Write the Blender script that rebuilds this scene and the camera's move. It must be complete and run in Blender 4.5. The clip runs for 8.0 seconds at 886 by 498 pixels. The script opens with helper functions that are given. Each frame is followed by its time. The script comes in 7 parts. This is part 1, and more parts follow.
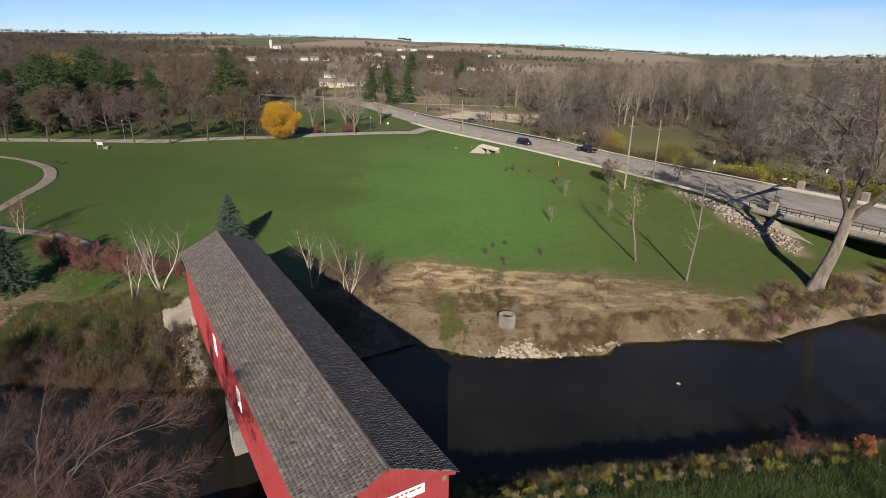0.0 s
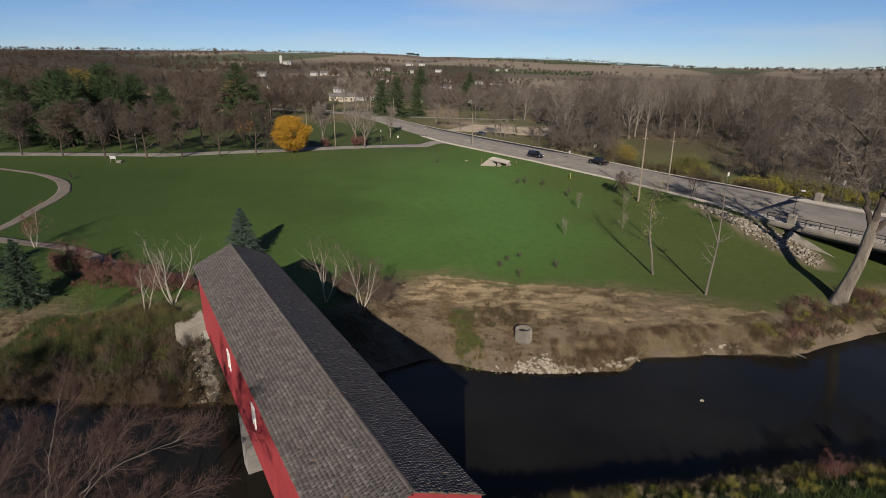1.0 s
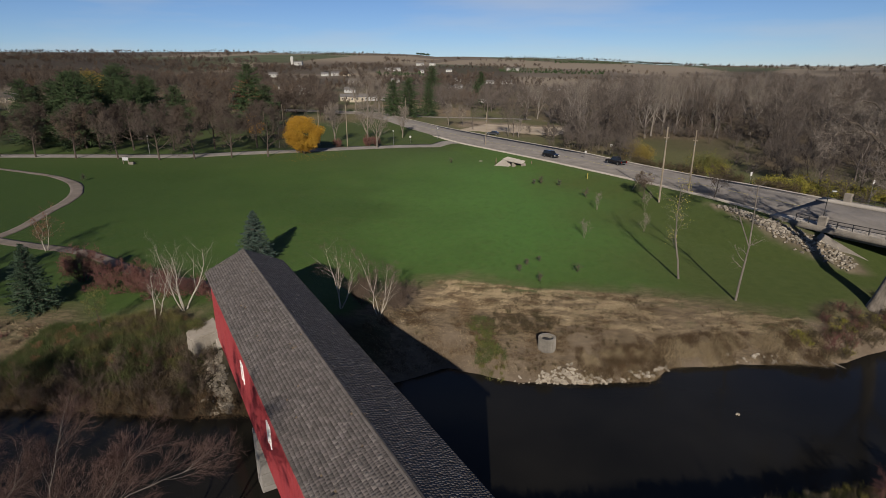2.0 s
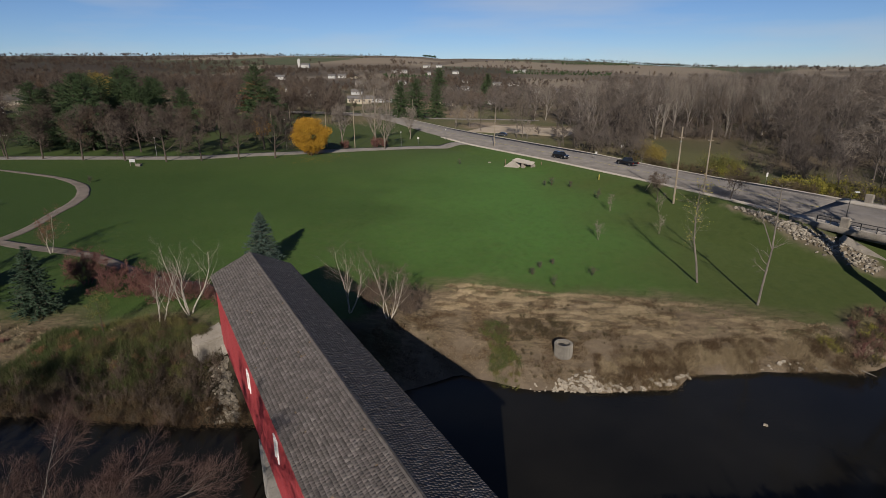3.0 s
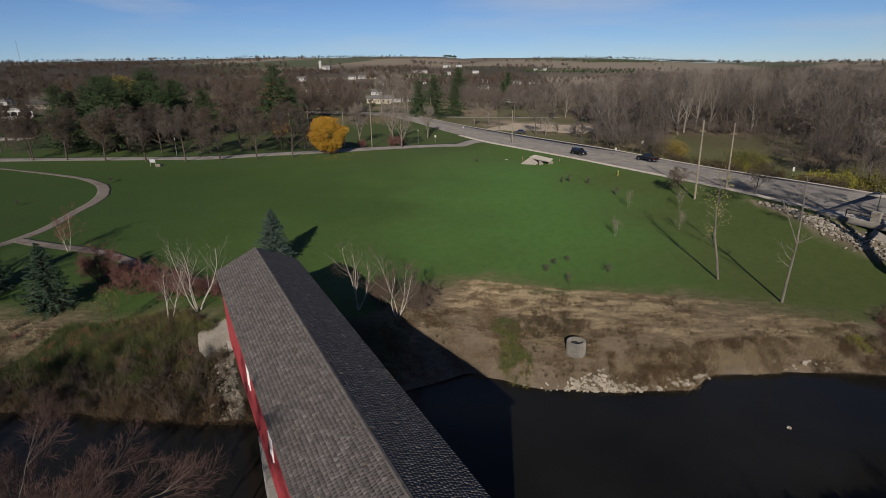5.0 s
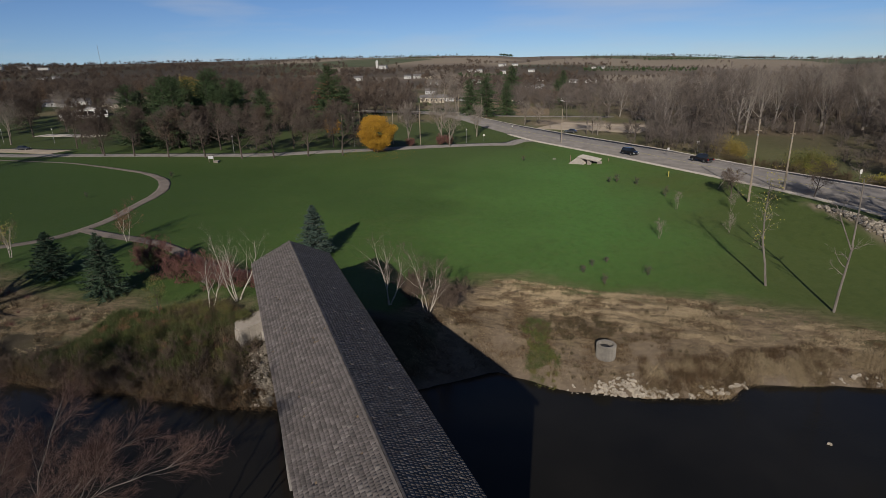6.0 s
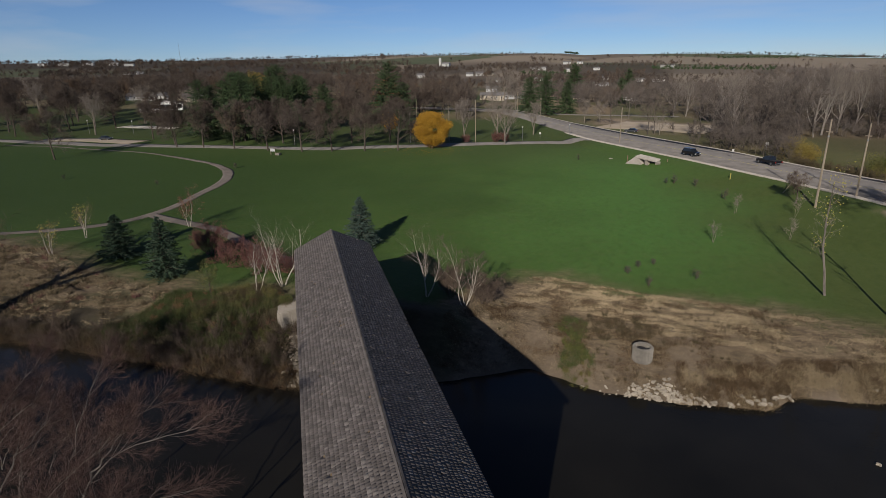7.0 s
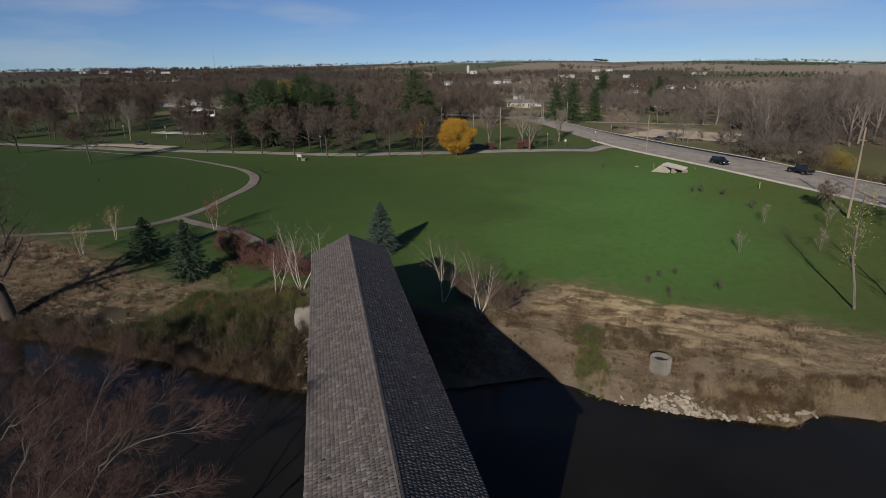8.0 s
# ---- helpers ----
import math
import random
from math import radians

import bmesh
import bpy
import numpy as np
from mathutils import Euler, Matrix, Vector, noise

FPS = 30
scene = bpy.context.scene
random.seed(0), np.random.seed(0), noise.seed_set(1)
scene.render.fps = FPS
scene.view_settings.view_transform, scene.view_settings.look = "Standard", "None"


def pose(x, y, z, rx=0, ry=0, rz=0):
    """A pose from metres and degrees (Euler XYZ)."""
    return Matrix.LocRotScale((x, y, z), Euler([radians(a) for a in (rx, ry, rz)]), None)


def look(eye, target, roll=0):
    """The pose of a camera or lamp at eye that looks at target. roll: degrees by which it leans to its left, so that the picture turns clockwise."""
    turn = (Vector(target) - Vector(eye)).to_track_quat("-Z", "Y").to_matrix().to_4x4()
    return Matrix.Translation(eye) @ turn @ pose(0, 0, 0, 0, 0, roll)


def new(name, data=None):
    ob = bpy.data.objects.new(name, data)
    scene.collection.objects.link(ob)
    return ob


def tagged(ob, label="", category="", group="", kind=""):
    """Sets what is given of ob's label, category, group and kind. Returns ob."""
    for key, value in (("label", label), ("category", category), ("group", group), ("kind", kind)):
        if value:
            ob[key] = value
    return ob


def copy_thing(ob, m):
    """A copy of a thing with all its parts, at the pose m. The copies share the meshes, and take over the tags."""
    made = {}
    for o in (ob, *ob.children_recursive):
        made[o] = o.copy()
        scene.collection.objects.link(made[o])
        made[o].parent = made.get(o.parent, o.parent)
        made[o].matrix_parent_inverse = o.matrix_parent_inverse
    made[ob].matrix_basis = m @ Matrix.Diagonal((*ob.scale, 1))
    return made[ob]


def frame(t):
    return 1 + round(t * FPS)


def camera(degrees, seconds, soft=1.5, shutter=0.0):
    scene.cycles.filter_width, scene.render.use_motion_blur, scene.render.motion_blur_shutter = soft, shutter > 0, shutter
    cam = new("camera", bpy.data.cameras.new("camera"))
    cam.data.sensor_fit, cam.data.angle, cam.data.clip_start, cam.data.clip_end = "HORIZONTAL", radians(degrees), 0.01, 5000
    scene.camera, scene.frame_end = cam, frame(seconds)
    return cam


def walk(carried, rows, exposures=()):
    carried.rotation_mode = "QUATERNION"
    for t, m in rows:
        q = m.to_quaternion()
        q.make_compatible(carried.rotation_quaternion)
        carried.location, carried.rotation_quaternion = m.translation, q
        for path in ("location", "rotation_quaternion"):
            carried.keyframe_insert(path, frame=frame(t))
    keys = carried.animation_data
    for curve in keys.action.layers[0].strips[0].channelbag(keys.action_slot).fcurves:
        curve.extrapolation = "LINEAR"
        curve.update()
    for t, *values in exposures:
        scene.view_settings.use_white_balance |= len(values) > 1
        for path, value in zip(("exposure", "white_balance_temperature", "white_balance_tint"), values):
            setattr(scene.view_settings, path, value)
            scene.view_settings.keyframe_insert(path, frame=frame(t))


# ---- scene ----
cam = camera(77.3, 8.0, soft=0.8)
PATH = [
    (0, (0.351, -0.281, 27.524), (0.333, 1.607, 26.864), 0.7),
    (0.5, (0.02, -0.072, 27.342), (-0.021, 1.832, 26.73), 0.5),
    (1, (-0.395, 0.488, 27.224), (-0.442, 2.39, 26.609), 0.4),
    (1.5, (-0.896, 1.465, 27.116), (-0.96, 3.366, 26.499), 0.2),
    (2, (-1.367, 2.591, 27.037), (-1.451, 4.492, 26.421), 0.0),
    (3.5, (-2.11, 4.718, 26.292), (-2.233, 6.62, 25.685), -0.4),
    (4, (-2.106, 5.003, 26.077), (-2.251, 6.903, 25.47), -0.7),
    (5.3, (-0.395, 5.328, 25.748), (-0.619, 7.22, 25.14), -1.4),
    (5.5, (-0.017, 5.341, 25.736), (-0.293, 7.226, 25.129), -1.4),
    (6, (1.063, 5.361, 25.649), (0.695, 7.231, 25.042), -1.4),
    (6.5, (2.051, 5.352, 25.489), (1.588, 7.2, 24.881), -1.2),
    (7, (2.903, 5.301, 25.34), (2.337, 7.12, 24.73), -1.1),
    (7.5, (3.448, 5.348, 25.216), (2.824, 7.147, 24.606), -1.1),
    (8, (3.75, 5.547, 25.242), (3.094, 7.344, 24.657), -1.1),
]
EXPOSURES = [(0, 0.75, 6900, 11), (0.3, 0.64, 6900, 11), (0.6, 0.44, 6850, 10), (1.0, 0.22, 6800, 11), (1.5, 0.13, 6750, 11), (2, 0.10, 6700, 11), (4, 0.04, 6550, 11), (8, -0.03, 6450, 11)]
walk(cam, [(t, look(eye, target, roll)) for t, eye, target, roll in PATH], EXPOSURES)

# ---- daylight: a low clear southern sun, thin cloud wisps ----
SUN_ELEVATION = 22.0
world = bpy.data.worlds.new("world")
scene.world = world
world.use_nodes = True
wt = world.node_tree
wt.nodes.clear()
w_out = wt.nodes.new("ShaderNodeOutputWorld")
w_bg = wt.nodes.new("ShaderNodeBackground")
w_sky = wt.nodes.new("ShaderNodeTexSky")
w_sky.sky_type = "NISHITA"
w_sky.sun_disc = False
w_sky.sun_elevation = radians(SUN_ELEVATION)
w_sky.sun_rotation = radians(180)
w_sky.altitude = 300
w_sky.air_density, w_sky.dust_density, w_sky.ozone_density = 0.75, 0.0, 5.0
w_co = wt.nodes.new("ShaderNodeTexCoord")
w_map = wt.nodes.new("ShaderNodeMapping")
w_map.inputs["Scale"].default_value = (1.2, 2.0, 9.0)
w_noise = wt.nodes.new("ShaderNodeTexNoise")
w_noise.inputs["Scale"].default_value = 2.2
w_noise.inputs["Detail"].default_value = 6
w_ramp = wt.nodes.new("ShaderNodeMapRange")
w_ramp.inputs[1].default_value, w_ramp.inputs[2].default_value = 0.48, 0.8
w_ramp.inputs[3].default_value, w_ramp.inputs[4].default_value = 0.0, 0.45
w_mix = wt.nodes.new("ShaderNodeMix")
w_mix.data_type = "RGBA"
w_mix.inputs[7].default_value = (7.5, 7.8, 8.2, 1)
wt.links.new(w_co.outputs["Generated"], w_map.inputs["Vector"])
wt.links.new(w_map.outputs["Vector"], w_noise.inputs["Vector"])
wt.links.new(w_noise.outputs["Fac"], w_ramp.inputs[0])
wt.links.new(w_ramp.outputs[0], w_mix.inputs[0])
w_tint = wt.nodes.new("ShaderNodeMix")
w_tint.data_type, w_tint.blend_type = "RGBA", "MULTIPLY"
w_tint.inputs[0].default_value = 1.0
w_tint.inputs[7].default_value = (0.93, 0.95, 1.06, 1)
wt.links.new(w_sky.outputs["Color"], w_tint.inputs[6])
wt.links.new(w_tint.outputs[2], w_mix.inputs[6])
wt.links.new(w_mix.outputs[2], w_bg.inputs["Color"])
w_bg.inputs["Strength"].default_value = 0.066
wt.links.new(w_bg.outputs["Background"], w_out.inputs["Surface"])
sun_data = bpy.data.lights.new("sun", "SUN")
sun_data.energy, sun_data.angle, sun_data.color = 4.6, radians(0.55), (1.0, 0.93, 0.82)
sun = new("sun", sun_data)
sun.matrix_world = look((0, -200 * math.cos(radians(SUN_ELEVATION)), 200 * math.sin(radians(SUN_ELEVATION))), (0, 0, 0))


# ---- materials ----
class Nodes:
    """A small builder of node materials."""

    def __init__(self, name):
        self.mat = bpy.data.materials.new(name)
        self.mat.use_nodes = True
        self.t = self.mat.node_tree
        self.bsdf = self.t.nodes["Principled BSDF"]
        self.co = self.t.nodes.new("ShaderNodeTexCoord")
        self.pos = self.t.nodes.new("ShaderNodeNewGeometry")

    def link(self, a, b):
        self.t.links.new(a, b)

    def noise(self, scale, detail=4, rough=0.6, stretch=None, world_space=True):
        n = self.t.nodes.new("ShaderNodeTexNoise")
        n.inputs["Scale"].default_value, n.inputs["Detail"].default_value, n.inputs["Roughness"].default_value = scale, detail, rough
        src = self.pos.outputs["Position"] if world_space else self.co.outputs["Object"]
        if stretch:
            m = self.t.nodes.new("ShaderNodeMapping")
            m.inputs["Scale"].default_value = stretch
            self.link(src, m.inputs["Vector"])
            src = m.outputs["Vector"]
        self.link(src, n.inputs["Vector"])
        return n.outputs["Fac"]

    def span(self, value, lo, hi, a=0.0, b=1.0):
        n = self.t.nodes.new("ShaderNodeMapRange")
        n.inputs[1].default_value, n.inputs[2].default_value, n.inputs[3].default_value, n.inputs[4].default_value = lo, hi, a, b
        self.link(value, n.inputs[0])
        return n.outputs[0]

    def mix(self, fac, a, b, blend="MIX"):
        n = self.t.nodes.new("ShaderNodeMix")
        n.data_type, n.blend_type = "RGBA", blend
        for value, i in ((fac, 0), (a, 6), (b, 7)):
            if isinstance(value, (int, float)):
                n.inputs[i].default_value = value
            elif isinstance(value, tuple):
                n.inputs[i].default_value = (*value, 1)
            else:
                self.link(value, n.inputs[i])
        return n.outputs[2]

    def times(self, a, b, op="MULTIPLY"):
        n = self.t.nodes.new("ShaderNodeMath")
        n.operation = op
        for value, i in ((a, 0), (b, 1)):
            if isinstance(value, (int, float)):
                n.inputs[i].default_value = value
            else:
                self.link(value, n.inputs[i])
        return n.outputs[0]

    def bump(self, height, strength, distance):
        n = self.t.nodes.new("ShaderNodeBump")
        n.inputs["Strength"].default_value, n.inputs["Distance"].default_value = strength, distance
        self.link(height, n.inputs["Height"])
        self.link(n.outputs["Normal"], self.bsdf.inputs["Normal"])

    def done(self, color, rough=0.8, metal=0.0, spec=0.3):
        if isinstance(color, tuple):
            self.bsdf.inputs["Base Color"].default_value = (*color, 1)
        else:
            self.link(color, self.bsdf.inputs["Base Color"])
        if isinstance(rough, (int, float)):
            self.bsdf.inputs["Roughness"].default_value = rough
        else:
            self.link(rough, self.bsdf.inputs["Roughness"])
        self.bsdf.inputs["Metallic"].default_value = metal
        if not isinstance(rough, (int, float)) or rough >= 0.6:
            self.bsdf.inputs["Diffuse Roughness"].default_value = 1.0
        self.bsdf.inputs["Specular IOR Level"].default_value = spec
        return self.mat

    def random(self):
        return self.t.nodes.new("ShaderNodeObjectInfo").outputs["Random"]

    def island(self):
        return self.pos.outputs["Random Per Island"]


def two_tone(name, a, b, scale, rough=0.8, bump=0.0, fine=None, metal=0.0, spec=0.3, vary=0.0, stretch=None, dist=0.02):
    """Two colours mixed by a coarse and a fine noise, with relief."""
    k = Nodes(name)
    f = k.noise(fine or scale * 9, 3, 0.6, stretch)
    c = k.mix(k.span(k.noise(scale, 5, 0.62, stretch), 0.32, 0.68), a, b)
    c = k.mix(k.span(f, 0.3, 0.7, 0.0, 0.35), c, tuple(v * 0.55 for v in a))
    if vary:
        c = k.mix(k.span(k.random(), 0, 1, 0.0, vary), c, tuple(min(1, v * 1.9) for v in b))
    if bump:
        k.bump(f, bump, dist)
    return k.done(c, rough, metal, spec)


def leaf_material(name, a, b, c, rough=0.6):
    """Leaves, twigs and blades: one shade for each blade or leaf, drifting from place to place."""
    k = Nodes(name)
    col = k.mix(k.island(), a, b)
    col = k.mix(k.span(k.noise(0.5, 3), 0.35, 0.7), col, c)
    return k.done(col, rough, 0.0, 0.2)


def woods_material(name, dark, light, grey, rust):
    """Leafless crowns: a shade for each twig, and a drift of hue from tree to tree."""
    k = Nodes(name)
    col = k.mix(k.island(), dark, light)
    col = k.mix(k.span(k.noise(0.06, 2), 0.45, 0.62, 0.0, 0.6), col, grey)
    col = k.mix(k.span(k.noise(0.13, 3), 0.48, 0.66, 0.0, 0.6), col, tuple(v * 0.7 for v in dark))
    col = k.mix(k.span(k.noise(0.033, 3), 0.55, 0.68, 0.0, 0.6), col, rust)
    return k.done(col, 0.95, 0.0, 0.15)


def ground_material():
    k = Nodes("ground_turf")
    zone = k.t.nodes.new("ShaderNodeAttribute")
    zone.attribute_name = "zone"
    parts = k.t.nodes.new("ShaderNodeSeparateColor")
    k.link(zone.outputs["Color"], parts.inputs["Color"])
    dry, bare, farm = parts.outputs[0], parts.outputs[1], parts.outputs[2]
    big, mid, fine = k.noise(0.045, 4, 0.6), k.noise(0.35, 5, 0.65), k.noise(4.0, 4, 0.7)
    lawn = k.mix(k.span(big, 0.35, 0.65), (0.029, 0.058, 0.012), (0.043, 0.078, 0.017))
    lawn = k.mix(k.span(mid, 0.45, 0.8, 0.0, 0.55), lawn, (0.048, 0.058, 0.018))
    lawn = k.mix(k.span(fine, 0.35, 0.75, 0.0, 0.5), lawn, (0.018, 0.042, 0.007))
    lawn = k.mix(k.span(k.noise(1.1, 5, 0.7), 0.48, 0.75, 0.0, 0.5), lawn, (0.058, 0.082, 0.022))
    lawn = k.mix(k.span(k.noise(0.14, 5, 0.7), 0.55, 0.78, 0.0, 0.5), lawn, (0.060, 0.074, 0.024))
    # light falloff painted over duller turf: river meadow side darker, middle brighter
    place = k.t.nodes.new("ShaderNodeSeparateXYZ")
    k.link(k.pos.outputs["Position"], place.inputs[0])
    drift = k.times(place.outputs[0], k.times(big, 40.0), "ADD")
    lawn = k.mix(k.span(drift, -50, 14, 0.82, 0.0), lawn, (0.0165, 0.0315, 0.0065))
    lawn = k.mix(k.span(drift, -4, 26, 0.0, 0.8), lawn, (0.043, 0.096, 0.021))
    # thinner, duller turf towards the drive and above the bank
    fade = k.times(place.outputs[1], k.times(k.noise(0.09, 4, 0.65), 26.0), "ADD")
    lawn = k.mix(k.span(fade, 144, 172, 0.0, 0.55), lawn, (0.036, 0.050, 0.015))
    lawn = k.mix(k.span(fade, 94, 78, 0.0, 0.5), lawn, (0.036, 0.060, 0.015))
    lawn = k.mix(k.span(k.noise(0.6, 6, 0.75), 0.5, 0.72, 0.0, 0.45), lawn, (0.026, 0.050, 0.012))
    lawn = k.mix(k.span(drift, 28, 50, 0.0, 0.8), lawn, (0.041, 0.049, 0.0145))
    lawn = k.mix(k.span(place.outputs[1], 168, 178, 0.0, 0.5), lawn, (0.030, 0.033, 0.013))
    lawn = k.mix(k.span(k.noise(1.4, 6, 0.75), 0.5, 0.7, 0.0, 0.42), lawn, (0.070, 0.078, 0.027))
    lawn = k.mix(k.span(k.noise(0.8, 6, 0.75, (1.3, 0.7, 1.0)), 0.48, 0.68, 0.0, 0.42), lawn, (0.019, 0.035, 0.009))
    # mown straw in thin flattened swathes on the bank, brown litter between
    streak = k.noise(1.6, 6, 0.75, (0.5, 1.3, 1.0))
    straw = k.mix(k.span(streak, 0.42, 0.62), (0.070, 0.052, 0.034), (0.185, 0.140, 0.090))
    straw = k.mix(k.span(k.noise(0.5, 5, 0.7, (0.6, 1.2, 1.0)), 0.40, 0.72, 0.0, 0.65), straw, (0.098, 0.074, 0.050))
    straw = k.mix(k.span(fine, 0.4, 0.75, 0.0, 0.5), straw, (0.060, 0.046, 0.028))
    straw = k.mix(k.span(k.noise(0.35, 5, 0.7), 0.56, 0.76, 0.0, 0.5), straw, (0.060, 0.068, 0.026))
    soil = k.mix(k.span(mid, 0.35, 0.7), (0.115, 0.088, 0.065), (0.19, 0.15, 0.11))
    soil = k.mix(k.span(fine, 0.4, 0.8, 0.0, 0.4), soil, (0.07, 0.055, 0.04))
    # the distant farmland: a patchwork of stubble, plough and winter green
    cells = k.t.nodes.new("ShaderNodeTexVoronoi")
    cells.inputs["Scale"].default_value = 0.0034
    stretch = k.t.nodes.new("ShaderNodeMapping")
    stretch.inputs["Scale"].default_value = (1.0, 0.8, 0.0)
    k.link(k.pos.outputs["Position"], stretch.inputs["Vector"])
    k.link(stretch.outputs["Vector"], cells.inputs["Vector"])
    pick = k.t.nodes.new("ShaderNodeSeparateColor")
    k.link(cells.outputs["Color"], pick.inputs["Color"])
    fields = k.mix(k.span(pick.outputs[0], 0.5, 0.52), (0.128, 0.106, 0.081), (0.074, 0.061, 0.047))
    fields = k.mix(k.span(pick.outputs[1], 0.66, 0.67), fields, (0.042, 0.052, 0.027))
    fields = k.mix(k.span(k.noise(0.02, 4), 0.4, 0.7, 0.0, 0.35), fields, (0.12, 0.09, 0.065))
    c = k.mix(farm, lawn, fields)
    # leaf litter floor, its colour darkened further for shade under brush
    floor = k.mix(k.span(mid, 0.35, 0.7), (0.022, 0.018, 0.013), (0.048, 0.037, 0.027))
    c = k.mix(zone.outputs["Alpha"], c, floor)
    c = k.mix(dry, c, straw)
    c = k.mix(bare, c, soil)
    rough_turf = k.times(fine, k.times(k.noise(18.0, 2), 0.6), "ADD")
    k.bump(rough_turf, 0.5, 0.12)
    return k.done(c, 0.9, 0.0, 0.15)


def water_material():
    k = Nodes("river_water")
    rip = k.noise(1.6, 3, 0.55, (0.5, 1.2, 1.0))
    k.bump(rip, 0.08, 0.05)
    c = k.mix(k.span(k.noise(0.08, 3), 0.35, 0.7), (0.0105, 0.0098, 0.008), (0.0175, 0.0158, 0.0125))
    k.bsdf.inputs["IOR"].default_value = 1.33
    return k.done(c, 0.12, 0.0, 0.21)


def shingle_material(name, per_object):
    k = Nodes(name)
    pick = k.random() if per_object else k.island()
    c = k.mix(k.times(pick, 1.4, "POWER"), (0.062, 0.053, 0.050), (0.140, 0.121, 0.112))
    c = k.mix(k.span(pick, 0.93, 0.96), c, (0.17, 0.15, 0.138))
    c = k.mix(k.span(k.noise(0.35, 4), 0.35, 0.7, 0.0, 0.45), c, (0.066, 0.056, 0.051))
    c = k.mix(k.span(k.noise(2.4, 5, 0.7), 0.5, 0.68, 0.0, 0.55), c, (0.165, 0.147, 0.138))
    c = k.mix(k.span(k.noise(1.3, 5, 0.7), 0.52, 0.7, 0.0, 0.55), c, (0.045, 0.039, 0.037))
    grain = k.noise(9.0, 4, 0.65, (1.0, 1.0, 4.0))
    c = k.mix(k.span(grain, 0.35, 0.75, 0.0, 0.45), c, (0.036, 0.032, 0.031))
    k.bump(grain, 0.4, 0.01)
    return k.done(c, 0.8, 0.0, 0.25)


def barn_red():
    k = Nodes("red_barn_paint")
    c = k.mix(k.span(k.noise(0.9, 4), 0.3, 0.7), (0.175, 0.023, 0.028), (0.220, 0.034, 0.039))
    grain = k.noise(7.0, 4, 0.6, (1.0, 1.0, 0.12))
    c = k.mix(k.span(grain, 0.45, 0.8, 0.0, 0.35), c, (0.20, 0.022, 0.022))
    c = k.mix(k.span(k.random(), 0, 1, 0.0, 0.25), c, (0.27, 0.03, 0.03))
    k.bump(grain, 0.25, 0.01)
    return k.done(c, 0.62, 0.0, 0.35)


GROUND = ground_material()
WATER = water_material()
SHINGLE = shingle_material("weathered_shingle", True)
SHINGLE_FIELD = shingle_material("weathered_shingle_field", False)
RED = barn_red()
ASPHALT = two_tone("worn_asphalt", (0.118, 0.107, 0.098), (0.185, 0.167, 0.152), 0.4, 0.9, 0.3, 12, stretch=(1.0, 0.6, 1.0))
CONCRETE = two_tone("weathered_concrete", (0.165, 0.145, 0.12), (0.26, 0.23, 0.195), 0.6, 0.85, 0.3, 6)
KERB = two_tone("pale_pavement_concrete", (0.28, 0.25, 0.215), (0.38, 0.345, 0.30), 0.5, 0.85, 0.2, 5)
LOT_GRAVEL = two_tone("pale_lot_gravel", (0.19, 0.155, 0.115), (0.27, 0.225, 0.175), 0.2, 0.95, 0.4, 6)
GRAVEL = two_tone("path_gravel", (0.085, 0.070, 0.060), (0.14, 0.117, 0.10), 0.4, 0.95, 0.5, 14)
LIMESTONE = two_tone("pale_limestone", (0.155, 0.132, 0.102), (0.33, 0.29, 0.235), 1.6, 0.9, 0.5, 6, vary=0.25)
PIER_STONE = two_tone("grey_pier_stone", (0.11, 0.102, 0.094), (0.19, 0.178, 0.165), 0.9, 0.9, 0.5, 6, vary=0.2)
TIMBER = two_tone("old_timber", (0.12, 0.085, 0.055), (0.20, 0.15, 0.10), 0.8, 0.85, 0.4, 9)
POLE_WOOD = two_tone("bleached_pole_wood", (0.19, 0.155, 0.115), (0.30, 0.25, 0.19), 0.5, 0.85, 0.3, 8)
WHITE = two_tone("white_paint", (0.70, 0.69, 0.66), (0.80, 0.79, 0.77), 0.6, 0.6, 0.1, 8)
GREY_SIDING = two_tone("grey_siding", (0.40, 0.40, 0.40), (0.50, 0.50, 0.49), 0.5, 0.7, 0.1, 8)
TAN_SIDING = two_tone("tan_siding", (0.42, 0.36, 0.27), (0.52, 0.46, 0.36), 0.5, 0.7, 0.1, 8)
ROOFING = two_tone("grey_roofing", (0.10, 0.095, 0.095), (0.17, 0.16, 0.155), 0.7, 0.85, 0.3, 6)
STEEL = two_tone("dull_steel", (0.20, 0.20, 0.20), (0.30, 0.30, 0.29), 1.5, 0.5, 0.1, 12, metal=0.7)
DARK_METAL = two_tone("dark_metal", (0.035, 0.033, 0.032), (0.06, 0.055, 0.05), 1.5, 0.5, 0.1, 12)
BLACK_PAINT = two_tone("black_car_paint", (0.010, 0.010, 0.012), (0.016, 0.016, 0.018), 0.8, 0.18, 0.0, 20, spec=0.6)
GREY_PAINT = two_tone("dark_grey_car_paint", (0.040, 0.042, 0.046), (0.055, 0.057, 0.06), 0.8, 0.2, 0.0, 20, spec=0.6)
RUBBER = two_tone("tyre_rubber", (0.014, 0.014, 0.014), (0.022, 0.021, 0.02), 3.0, 0.9, 0.1, 30)
CAR_GLASS = two_tone("tinted_car_glass", (0.012, 0.014, 0.016), (0.016, 0.018, 0.02), 0.5, 0.06, 0.0, 9, spec=0.7)
PANE = two_tone("dark_window_pane", (0.02, 0.022, 0.026), (0.03, 0.033, 0.038), 0.5, 0.08, 0.0, 9, spec=0.6)
